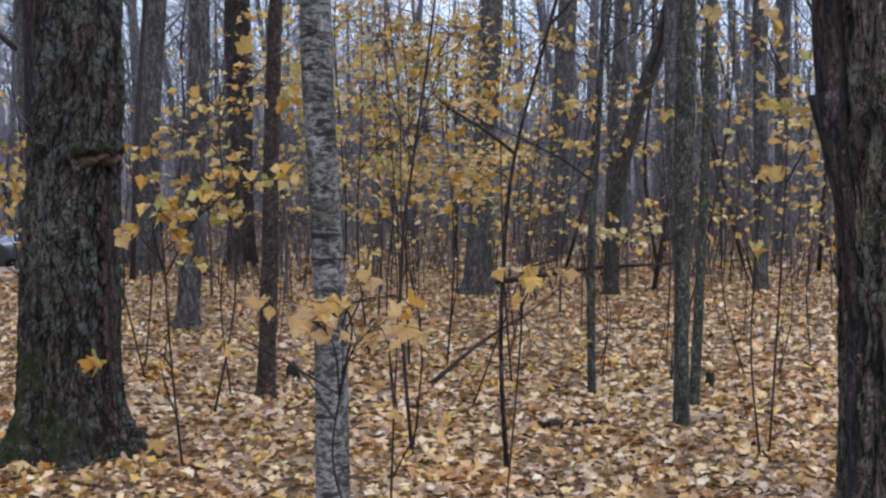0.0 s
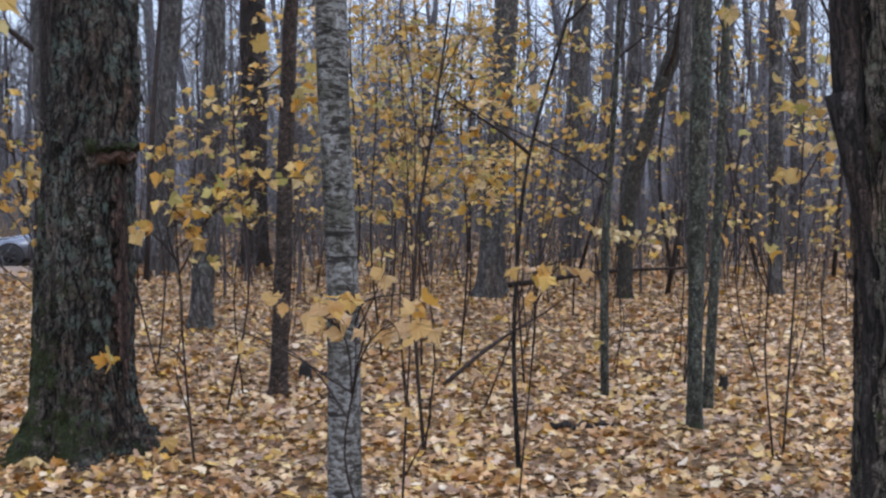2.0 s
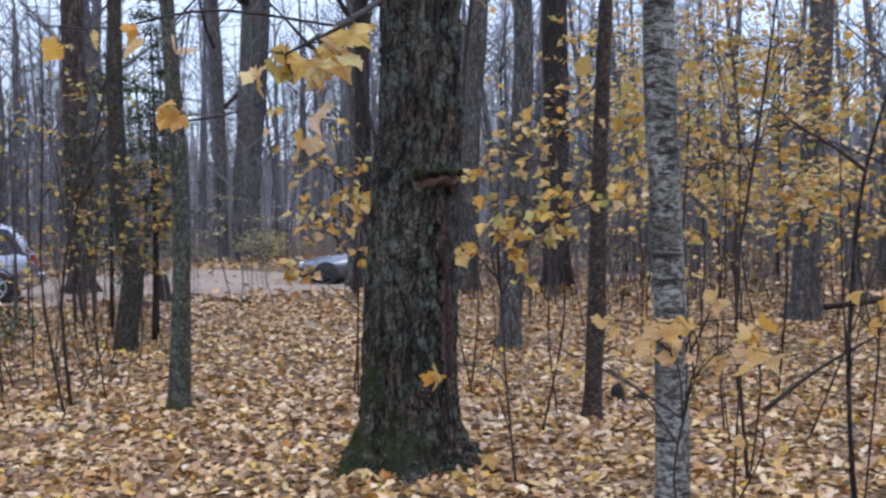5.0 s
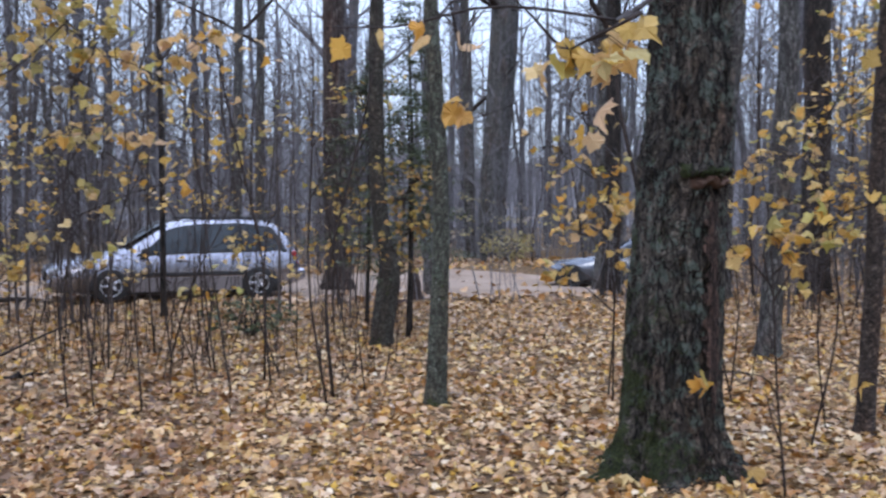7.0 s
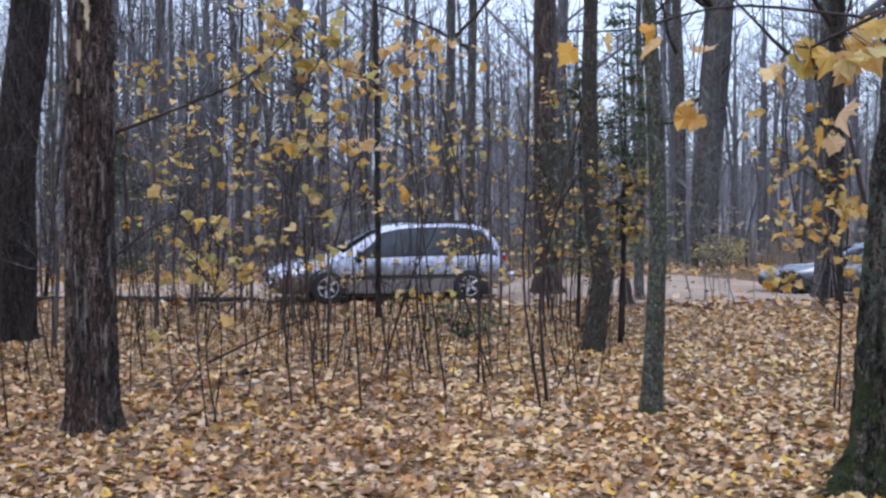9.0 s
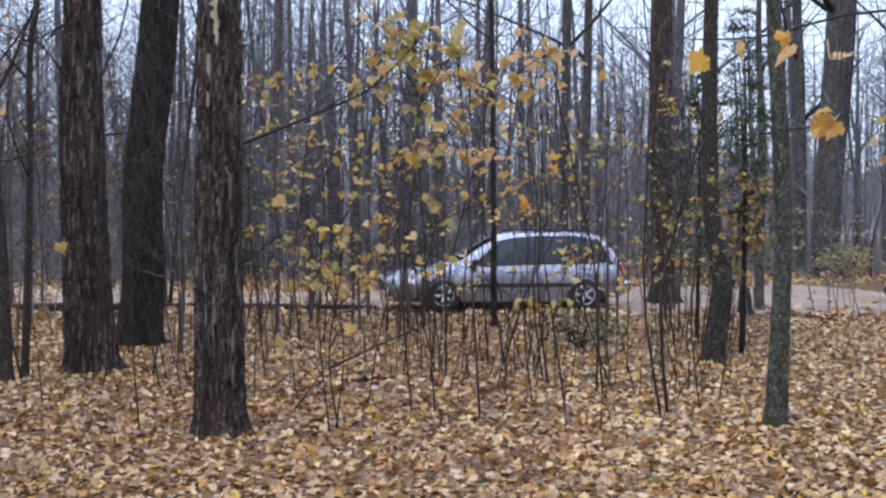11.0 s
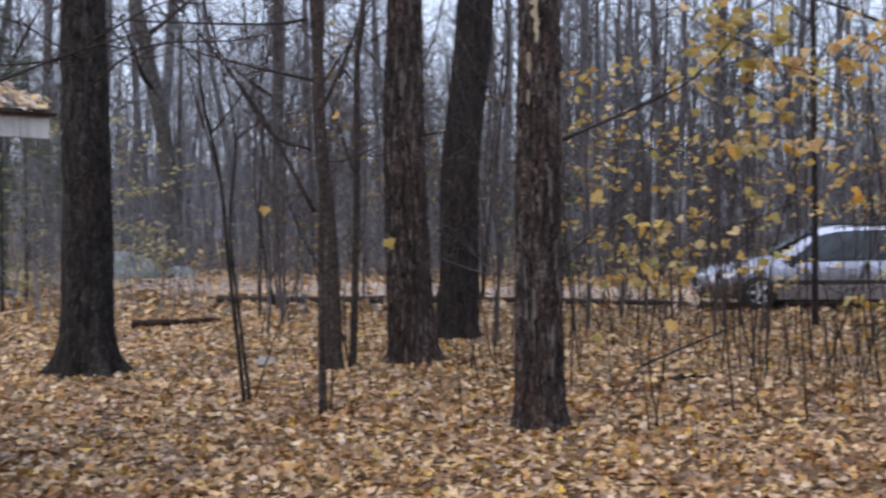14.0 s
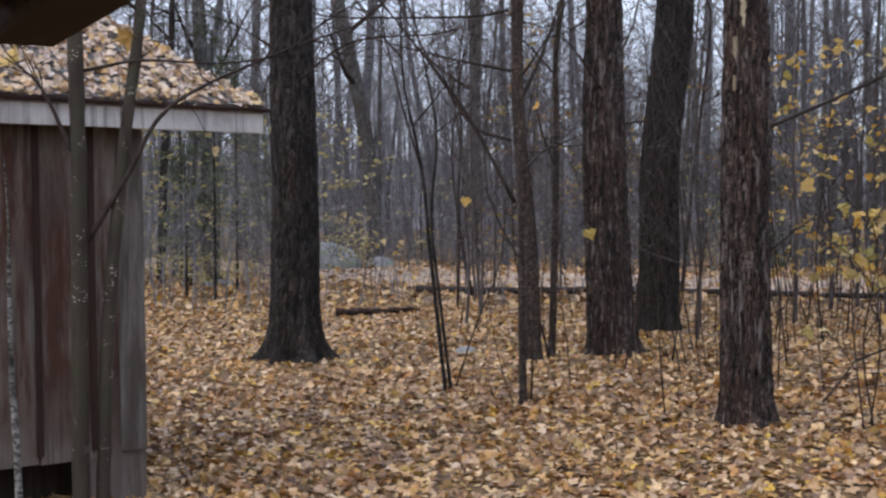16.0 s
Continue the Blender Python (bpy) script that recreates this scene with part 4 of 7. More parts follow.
tree([(-12.91, 3.13, 0.00, 0.045), (-12.86, 3.19, 2.11, 0.036), (-12.90, 3.21, 3.37, 0.031), (-12.87, 3.28, 3.99, 0.035)], BARK_BROWN, "thin dark stem beside a slender tree", height=7.0, limbs=5, first=2.0, sides=10, seed=37)
BLACK_TREE = tree([(-13.43, 0.28, 0.00, 0.294), (-13.43, 0.31, 1.51, 0.267), (-13.43, 0.30, 2.78, 0.254), (-13.43, 0.30, 4.04, 0.234)], BARK_DARK, "large straight black-barked tree with spreading root flare", height=20.0, limbs=11, first=6.0, sides=110, fine=0.03, relief=0.01, flare=0.5, lobes=6, ridge=11.0, seed=38)
SPREADING = tree([(-9.74, 2.06, 0.00, 0.0360), (-9.75, 2.05, 1.13, 0.0288), (-9.74, 2.07, 2.17, 0.0288), (-9.76, 2.00, 3.39, 0.0264)], BARK_BROWN, "thin brown young tree with wide thin limbs", height=7.0, limbs=7, first=1.9, sides=12, flare=0.15, seed=39)
FORKED = tree([(-10.59, 1.56, 0.00, 0.021), (-10.61, 1.41, 1.29, 0.018), (-10.62, 1.34, 2.05, 0.016), (-10.65, 1.19, 2.81, 0.011), (-10.65, 1.17, 3.57, 0.008)], BARK_DARK, "thin dark young tree forking above head height", height=5.0, limbs=5, first=2.4, sides=10, flare=0.1, seed=40)
tree([(-10.50, 1.60, 0.00, 0.017), (-10.55, 1.48, 0.9, 0.015), (-10.58, 1.42, 1.6, 0.013), (-10.56, 1.47, 2.4, 0.011), (-10.60, 1.30, 3.3, 0.008)], BARK_DARK, "thin dark stem growing beside a forked young tree", height=4.6, limbs=4, first=2.0, sides=8, flare=0.1, seed=41)
tree([(-30.35, -1.21, 0.00, 0.244), (-30.35, -1.15, 2.58, 0.215), (-30.35, -1.29, 4.01, 0.200), (-30.35, -1.41, 7.14, 0.157)], BARK_GREY, "grey tree with a broad foot behind the shed", height=14.0, limbs=7, first=4.0, seed=42)
tree([(-29.48, -2.38, 0.00, 0.111), (-29.49, -2.25, 2.84, 0.097), (-29.50, -2.09, 4.91, 0.083), (-29.51, -1.98, 6.97, 0.069)], BARK_DARK, "slim dark tree behind the shed", height=12.0, limbs=6, first=4.0, seed=43)
tree([(-40.93, 0.03, 0.00, 0.156), (-40.93, 0.01, 5.26, 0.146), (-40.93, 0.16, 9.13, 0.136)], BARK_GREY, "slim grey tree far behind the shed", height=16.0, limbs=7, first=5.0, seed=44)
tree([(-39.13, 4.01, 0.00, 0.285), (-39.16, 3.80, 3.22, 0.265), (-39.20, 3.37, 6.06, 0.245), (-39.26, 2.81, 8.87, 0.226)], BARK_GREY, "grey tree leaning far back in the wood", height=17.0, limbs=7, first=6.0, seed=45)
tree([(-37.72, 7.15, 0.00, 0.204), (-37.73, 7.11, 5.00, 0.185), (-37.71, 7.18, 8.67, 0.184)], BARK_GREY, "slim grey tree beyond the logs", height=16.0, limbs=7, first=5.0, seed=46)
SHED_TREE = tree([(-6.00, -1.02, 0.00, 0.043), (-6.00, -1.01, 0.96, 0.040), (-6.00, -1.00, 1.86, 0.038), (-6.00, -1.01, 2.76, 0.036)], BARK_SPOT, "slim spotted tree growing against the shed wall", height=6.0, limbs=4, first=2.6, sides=20, fine=0.06, relief=0.002, flare=0.1, seed=47)
tree([(-6.03, -0.93, 0.00, 0.036), (-6.04, -0.89, 0.95, 0.033), (-6.05, -0.79, 1.95, 0.030), (-6.06, -0.70, 2.65, 0.028)], BARK_SPOT, "slim grey tree leaning across the shed wall", height=6.0, limbs=4, first=2.5, sides=20, fine=0.06, relief=0.002, flare=0.1, seed=48)

tree([(-5.96, -1.285, 0.00, 0.020), (-5.96, -1.30, 0.45, 0.017), (-5.96, -1.318, 0.87, 0.013), (-5.96, -1.32, 1.14, 0.011)], BARK_BIRCH, "thin pale-footed stem beside the shed wall", height=1.9, limbs=0, sides=10, flare=0.1, seed=49)

# the broken, dead side stem fused to the thick maple
s = Soup()
s.tube(spline([(-0.17, -0.12, 0.0), (-0.175, -0.12, 0.6), (-0.195, -0.125, 1.25), (-0.26, -0.13, 1.62), (-0.335, -0.13, 1.97)], 14), [0.05, 0.056, 0.05, 0.058, 0.05, 0.055, 0.049, 0.056, 0.05, 0.054, 0.052, 0.056, 0.056, 0.062, 0.066], 14)
part("dead_stem", s.mesh("dead_stem", BARK_DARK), RIGHT_TREE, "blackened seam of dead wood")
s = Soup()
s.tube(spline([(-0.275, -0.10, 1.75), (-0.30, -0.10, 2.0), (-0.32, -0.10, 2.45), (-0.31, -0.10, 3.3)], 12), [0.05, 0.06, 0.064, 0.066] + [0.066] * 9, 14)
part("dead_stem", s.mesh("dead_stem", BARK_DARK), RIGHT_TREE, "broken side stem with a projecting lip")


def burl(parent, x, y, z, rz, width, material, label):
    """A lipped scar: a ledge of bark over a hollow of bare wood."""
    v, f, n, m = [], [], 44, 20
    for i in range(n + 1):
        u = i / n * 2 - 1
        for j in range(m + 1):
            w = j / m
            q = Vector((u * 4, w * 3, width * 9))
            rough = 0.5 * noise.noise(q) + 0.35 * noise.noise(q * 2.7) + 0.25 * noise.noise(q * 6.1)
            out = 0.062 * (1 + 1.1 * rough) * math.sin(math.pi * w ** 1.6) ** 0.8 * max(0.0, 1 - abs(u) ** 3) ** 0.6
            v.append((u * width / 2, -out + 0.016 * u * u * 6 * width + 0.010 * noise.noise(q * 9), 0.05 - 0.085 * w + 0.035 * noise.noise(Vector((u * 2.3, 0, width * 31))) + 0.012 * noise.noise(q * 4)))
    f = [(i * (m + 1) + j, (i + 1) * (m + 1) + j, (i + 1) * (m + 1) + j + 1, i * (m + 1) + j + 1) for i in range(n) for j in range(m)]
    return part("scar", mesh_of("scar", v, f, material), parent, label, pose(x, y, z, 0, 0, rz))


burl(MAPLE, 0.298, -0.085, 1.765, 65, 0.27, BROWNROT, "lipped scar of brown bare wood")
burl(MAPLE, 0.295, -0.105, 1.825, 63, 0.36, BARK_MAPLE, "mossy lip of bark above the scar")


def bark_strip(parent, x, y, z, rz, width, height, material, label, seed, bow=0.32):
    """A ragged patch of bared wood on a trunk, a thin curved shell."""
    r = random.Random(seed)
    v, f, n, m = [], [], 8, 44
    for i in range(m + 1):
        w = i / m
        grow_ = min(1.0, 0.08 + w * 3.2)
        lo_, hi_ = -grow_ * r.uniform(0.25, 1.1), grow_ * r.uniform(0.25, 1.1)
        for j in range(n + 1):
            u = lo_ + (hi_ - lo_) * j / n
            v.append((u * width / 2, width * bow * u * u + 0.006 * noise.noise(Vector((u * 6, w * 3, seed))), w * height))
    f = [(i * (n + 1) + j, i * (n + 1) + j + 1, (i + 1) * (n + 1) + j + 1, (i + 1) * (n + 1) + j) for i in range(m) for j in range(n)]
    return part("bare_patch", mesh_of("bare_patch", v, f, material), parent, label, pose(x, y, z, 0, 0, rz))


bark_strip(MAPLE, 0.305, -0.070, 0.30, 77, 0.17, 1.35, BARK_ROT, "long strip of reddish rotten bark", 8, 0.16)
bark_strip(WOUND, 0.160, -0.086, 2.95, 62, 0.12, 0.9, RAW, "bare pale wood where the bark is torn off", 5)
bark_strip(WOUND, 0.120, -0.134, 2.72, 50, 0.05, 0.16, RAW, "small pale scar in the bark", 15)
bark_strip(WOUND, 0.118, -0.140, 2.48, 48, 0.04, 0.12, RAW, "small pale scar in the bark", 16)
hole = Soup()
hole.tube([(0.185, -0.062, 3.13), (0.192, -0.065, 3.21), (0.19, -0.066, 3.28)], [0.018, 0.03, 0.016], 10)
part("hollow", hole.mesh("hollow", CHAR), WOUND, "dark hollow in the bare wood")

# the drooping leafy limb of the old maple
LX, LY = -3.56, 6.31
s = Soup()
LIMB = spline([(0.12, -0.2, 3.1), (0.7, -1.4, 2.62), (1.3, -2.7, 2.26), (1.62, -3.08, 2.2), (1.40, -3.15, 2.10)], 16)
s.tube(LIMB, [0.017 - 0.0008 * i for i in range(17)], 6)
part("limb", s.mesh("limb", TWIG), MAPLE, "thin drooping leafy limb")
s = Soup()
LIMB2 = spline([(1.3, -2.7, 2.26), (1.15, -3.2, 2.26), (0.8, -3.3, 2.22), (0.45, -3.28, 2.26)], 10)
s.tube(LIMB2, [0.006 - 0.0003 * i for i in range(11)], 5)
part("limb", s.mesh("limb", TWIG), MAPLE, "thin drooping leafy limb")
rl = random.Random(77)
for x, y, z, sh, sv, count, size in [
        (-2.07, 3.22, 2.045, 0.032, 0.06, 12, 0.115), (-2.23, 3.18, 2.08, 0.05, 0.03, 5, 0.125), (-1.99, 3.27, 2.18, 0.03, 0.02, 2, 0.12),
        (-2.26, 3.37, 1.87, 0.03, 0.02, 2, 0.12), (-2.40, 2.93, 1.905, 0.028, 0.022, 4, 0.105), (-2.57, 2.92, 2.20, 0.01, 0.01, 1, 0.10),
        (-2.53, 2.95, 2.14, 0.01, 0.01, 1, 0.10), (-3.05, 3.03, 2.16, 0.02, 0.02, 1, 0.12), (-2.97, 3.10, 2.22, 0.02, 0.01, 1, 0.10), (-2.56, 3.05, 2.12, 0.02, 0.01, 1, 0.10)]:
    c = Vector((x - LX, y - LY, z))
    root = min([Vector(p) for p in list(LIMB) + list(LIMB2)], key=lambda p: (p - c).length)
    tw = Soup()
    spots = [c + Vector((rl.gauss(0, sh), rl.gauss(0, sh), rl.gauss(0, sv))) for _ in range(count)]
    for q in spots:
        tw.tube([root, root.lerp(q, 0.5) + Vector((0, 0, 0.03)), q], [0.003, 0.002, 0.0015], 3, cap=False)
    part("twig_spray", tw.mesh("twig_spray", TWIG), MAPLE, "", None, "stuff")
    for q in spots:
        part("leaf", rl.choice(LEAF_SHAPES["peach" if rl.random() < 0.65 else "yellow"]), MAPLE, "", Matrix.Translation(q) @ leaf_turn(rl, -66) @ Matrix.Scale(size * rl.uniform(0.65, 1.0), 4))



def limb(tree_, pts, radius, material=TWIG, seed=1):
    """A long bare limb with a few side twigs."""
    r = random.Random(seed)
    x, y = tree_.location[:2]
    c = spline([(p[0] - x, p[1] - y, p[2]) for p in pts], 16)
    q = Soup()
    q.tube(c, [radius * (1 - 0.05 * i) for i in range(17)], 6)
    for _ in range(5):
        k = r.randrange(4, 16)
        d = Vector(c[k]) - Vector(c[k - 1])
        grow(q, r, c[k], d.normalized() + Vector((r.gauss(0, 0.5), r.gauss(0, 0.5), r.gauss(0.2, 0.5))), r.uniform(0.2, 0.6), radius * 0.4, 1, forks=3, sides=3)
    part("limb", q.mesh("limb", material), tree_)


limb(SPREADING, [(-9.75, 2.0, 1.7), (-9.85, 1.61, 2.46), (-9.96, 1.13, 3.13), (-10.1, 0.7, 3.7)], 0.021, TWIG, 1)
limb(SPREADING, [(-9.76, 1.99, 2.8), (-9.92, 1.31, 2.96), (-10.11, 0.48, 3.21)], 0.014, TWIG, 2)
limb(SPREADING, [(-9.76, 1.97, 3.31), (-9.84, 1.62, 3.26), (-10.08, 0.6, 3.28), (-10.16, 0.29, 3.34)], 0.016, TWIG, 3)
limb(SPREADING, [(-9.76, 1.98, 2.22), (-9.84, 1.63, 2.39), (-9.94, 1.2, 3.13), (-9.99, 0.9, 3.7)], 0.014, TWIG, 4)
limb(SPREADING, [(-9.75, 2.04, 2.13), (-9.7, 2.25, 2.13), (-9.62, 2.55, 2.26), (-9.56, 2.82, 2.32)], 0.009, TWIG, 5)
limb(WOUND, [(-8.36, 3.58, 2.21), (-8.09, 4.21, 2.5), (-7.95, 4.53, 2.68), (-7.8, 4.9, 3.07)], 0.014, TWIG, 6)
limb(WOUND, [(-8.33, 3.61, 1.31), (-8.26, 3.81, 1.48), (-8.16, 4.05, 1.67)], 0.008, TWIG, 7)
limb(SHED_TREE, [(-6.01, -0.97, 1.48), (-6.03, -0.76, 1.83), (-6.06, -0.57, 2.14), (-6.13, -0.08, 2.4), (-6.19, 0.33, 2.56)], 0.016, TWIG, 8)
limb(SHED_TREE, [(-5.99, -1.02, 1.9), (-5.98, -1.17, 2.23), (-5.95, -1.34, 2.37)], 0.012, TWIG, 9)
limb(SHED_TREE, [(-6.0, -0.98, 2.3), (-6.04, -0.7, 2.36), (-6.1, -0.3, 2.36), (-6.16, 0.15, 2.44)], 0.010, TWIG, 10)

for tree_, pts, q in (
        (FORKED, [(-10.62, 1.34, 2.02), (-10.65, 1.16, 2.66), (-10.68, 0.95, 3.57), (-10.7, 0.85, 4.17)], 0.012),
        (BLACK_TREE, [(-13.2, 0.35, 3.1), (-12.6, 0.9, 3.45), (-12.2, 1.8, 3.5), (-12.0, 2.6, 3.7)], 0.016),
        (BLACK_TREE, [(-13.2, 0.2, 3.4), (-12.7, -0.5, 3.7), (-12.4, -1.5, 3.75)], 0.014),
        (BLACK_TREE, [(-13.25, 0.4, 3.6), (-12.9, 1.2, 4.0), (-12.8, 2.4, 4.1)], 0.014),
        (FLAKY, [(-12.8, 3.7, 3.0), (-12.5, 3.2, 3.5), (-12.2, 2.5, 3.7)], 0.014),
        (FLAKY, [(-12.8, 3.9, 2.6), (-12.4, 4.5, 2.7), (-12.2, 5.2, 3.1)], 0.012),
        (FLAKY, [(-12.8, 3.7, 2.45), (-12.55, 3.2, 2.35), (-12.4, 2.6, 2.6)], 0.010)):
    limb(tree_, pts, q, TWIG, int(q * 1e4) + len(pts))


def hanging_leaf(tree_, place, colour, size, seed):
    """One last leaf on a thin stalk from the nearest limb of its tree."""
    r = random.Random(seed)
    p = Vector(place) - tree_.location
    q = Soup()
    best = min((v.co for o in tree_.children if o.name.startswith("limb") for v in o.data.vertices), key=lambda c: (c - p).length)
    q.tube([best, best.lerp(p, 0.5) + Vector((0, 0, 0.03)), p], [0.003, 0.002, 0.0015], 4, cap=False)
    part("twig", q.mesh("twig", TWIG), tree_)
    part("leaf", r.choice(LEAF_SHAPES[colour]), tree_, "last bright leaf", Matrix.Translation(p) @ leaf_turn(r, -75) @ Matrix.Scale(size, 4))


hanging_leaf(SHED_TREE, (-6.12, -1.27, 2.40), "yellow", 0.15, 1)
hanging_leaf(SHED_TREE, (-6.08, -0.77, 2.52), "yellow", 0.13, 2)
hanging_leaf(SHED_TREE, (-6.38, -0.38, 1.96), "yellow", 0.08, 3)
hanging_leaf(SPREADING, (-9.72, 2.21, 2.55), "yellow", 0.11, 4)
hanging_leaf(SPREADING, (-9.45, 2.55, 1.47), "rust", 0.11, 5)
hanging_leaf(SPREADING, (-10.0, 1.62, 1.75), "yellow", 0.10, 6)


def fallen_leaf(x, y, turn, seed):
    r = random.Random(seed)
    ob = new("fallen_leaf", r.choice(LEAF_SHAPES["yellow"]))
    ob.matrix_basis = pose(x, y, terrain(x, y) + 0.06, 25, 5, turn) @ Matrix.Scale(0.17, 4)
    return tagged(ob, "bright yellow maple leaf lying on the litter", "leaf", "bright fallen leaves")


fallen_leaf(-3.58, 5.84, 200, 1)
fallen_leaf(-3.02, 6.28, 40, 2)

# ---- shed ----


def shed():
    """A small board-and-batten shed on blocks, with a hipped roof under fallen leaves."""
    yaw = math.degrees(math.atan2(-0.879, 0.469))  # the long front runs along local +x from its visible corner
    t = thing("shed", -6.99, -0.80, 0, yaw, "weathered board-and-batten shed with a leaf-covered hipped roof", "shed")
    wide, deep, foot, top = 2.5, 2.4, 0.31, 2.13
    walls = part("wall_core", bevelled("wall_core", wide - 0.05, deep - 0.05, top - foot, DARKWOOD, 0.003), t, "", pose(wide / 2, -deep / 2, foot))
    wid = 0.30
    r = random.Random(4)

    def face(name_, origin, along, length):
        pos, i = 0.0, 0
        while pos < length - 0.02:
            w = min(wid, length - pos)
            m = origin @ pose(pos + w / 2, 0.0, foot - 0.03 + r.uniform(-0.012, 0.012))
            part("board", bevelled("board", w - 0.008, 0.024, top - foot + 0.03, WALL_BOARD, 0.003), t, "", m)
            if pos > 0:
                part("batten", bevelled("batten", 0.034, 0.02, top - foot - 0.02, BATTEN, 0.003), t, "", origin @ pose(pos, 0.023, foot + 0.01))
            pos += wid
            i += 1

    face("front", pose(0.0, 0.0, 0), 1, wide)
    part("corner_board", bevelled("corner_board", 0.15, 0.02, top - foot + 0.02, GREY_BOARD, 0.004), t, "grey weathered corner board", pose(0.075, 0.023, foot - 0.02))
    face("side", pose(0, 0, 0, 0, 0, -90) @ pose(0, -0.0, 0), 1, deep)
    for x in (0.16, 1.25, wide - 0.16):
        for y in (-0.12, -deep + 0.16):
            part("block", bevelled("block", 0.30, 0.24, 0.37, STONE, 0.012, 0.006, int(x * 10)), t, "", pose(x, y, -0.06))
    # Dark box added behind the blocks to stand for the black shade under the floor.
    part("floor_frame", bevelled("floor_frame", wide - 0.5, deep - 0.5, foot + 0.02, DARKWOOD, 0.005), t, "", pose(wide / 2, -deep / 2 - 0.05, 0.0))
    part("skirt", bevelled("skirt", 0.42, 0.03, 0.30, BLOCKWOOD, 0.004), t, "", pose(0.21, -0.005, 0.0))
    # roof: eaves stand out all round
    over, eave, rise = 0.71, 2.235, 1.25
    x0, x1, y0, y1 = -over, wide + over, -deep - over, 0.15
    half = (y1 - y0) / 2
    ridge = [(x0 + half, (y0 + y1) / 2, eave + rise), (x1 - half, (y0 + y1) / 2, eave + rise)]
    back = -deep - 0.08
    v = [(x0, y1, eave), (x1, y1, eave), (x1 - over + 0.04, back, eave + 0.45), (-0.04, back, eave + 0.45), *ridge]
    low = [(a, b, c - 0.03) for a, b, c in v]
    me = mesh_of("roof", v + low, [(0, 4, 5, 1), (1, 5, 2), (2, 5, 4, 3), (3, 4, 0), (7, 11, 10, 6), (8, 11, 7), (9, 10, 11, 8), (6, 10, 9), (0, 1, 7, 6), (1, 2, 8, 7), (2, 3, 9, 8), (3, 0, 6, 9)], SHINGLE, False)
    roof = part("roof", me, t, "grey shingled roof buried in leaves")
    part("fascia", bevelled("fascia", x1 - x0, 0.028, 0.125, FASCIA, 0.004), t, "bare grey fascia board", pose((x0 + x1) / 2, y1 - 0.02, eave - 0.145))
    part("drip_edge", bevelled("drip_edge", x1 - x0 + 0.06, 0.05, 0.018, BATTEN, 0.004), t, "dark drip edge", pose((x0 + x1) / 2, y1 + 0.005, eave - 0.018))
    # courses of shingles on the slope above the front and the hip
    sh = Soup()
    for side in range(2):
        A, B = (Vector(v[0]), Vector(v[1])) if side == 0 else (Vector(v[3]), Vector(v[0]))
        R0, R1 = (Vector(ridge[0]), Vector(ridge[1])) if side == 0 else (Vector(ridge[0]), Vector(ridge[0]))
        nrm = (R0 - A).cross(B - A).normalized()
        for c in range(12):
            u0, u1 = c / 12, (c + 1.15) / 12
            L0, L1 = A.lerp(R0, u0), B.lerp(R1, u0)
            M0, M1 = A.lerp(R0, min(u1, 1)), B.lerp(R1, min(u1, 1))
            n = max(1, int((L1 - L0).length / 0.16))
            for i in range(n):
                a, b = L0.lerp(L1, i / n), L0.lerp(L1, (i + 0.95) / n)
                d, e = M0.lerp(M1, i / n), M0.lerp(M1, (i + 0.95) / n)
                lift = nrm * (0.016 + 0.006 * r.random())
                sh.add([a + lift, b + lift, e + nrm * 0.004, d + nrm * 0.004, a, b], [(0, 1, 2, 3), (4, 5, 1, 0)])
    part("shingle_layer", sh.mesh("shingle_layer", SHINGLE, False), roof, "", None, "stuff")
    # fallen leaves lying on the roof
    places, lr = Soup(), random.Random(9)
    for side, count in ((0, 7500), (1, 4200)):
        A, B = (Vector(v[0]), Vector(v[1])) if side == 0 else (Vector(v[3]), Vector(v[0]))
        R0, R1 = (Vector(ridge[0]), Vector(ridge[1])) if side == 0 else (Vector(ridge[0]), Vector(ridge[0]))
        nrm = (R0 - A).cross(B - A).normalized()
        turn = nrm.to_track_quat("Z", "Y").to_matrix().to_4x4()
        for _ in range(count):
            w = lr.random() ** 1.25
            p = A.lerp(R0, w).lerp(B.lerp(R1, w), lr.random()) + nrm * lr.uniform(0.012, 0.06)
            vv, ff = leaf_shape(lr, 0.25, False)
            m = Matrix.Translation(p) @ turn @ Euler((lr.gauss(0, 0.35), lr.gauss(0, 0.35), lr.uniform(0, 6.28))).to_matrix().to_4x4() @ Matrix.Scale(0.056 * lr.uniform(0.6, 1.15), 4)
            places.add([m @ Vector(q) for q in vv], ff)
    ob = part("leaf_drift", places.mesh("leaf_drift", ROOF_LEAF, False), roof, "drift of fallen leaves", None, "stuff")
    return t


# Paler litter colours: wet sheen and sky light put into the roof leaves.
ROOF_LEAF = leaf_material("bright_roof_leaf", (
    (0.0, (0.50, 0.36, 0.24)), (0.14, (0.62, 0.50, 0.40)), (0.28, (0.34, 0.21, 0.13)), (0.42, (0.56, 0.34, 0.12)), (0.56, (0.68, 0.57, 0.48)),
    (0.70, (0.46, 0.36, 0.31)), (0.84, (0.58, 0.42, 0.20)), (1.0, (0.62, 0.50, 0.42))), "island", 0.1)
SHINGLE = board_material("shingle", (0.16, 0.14, 0.13), (0.26, 0.24, 0.23), 0.5)
shed()


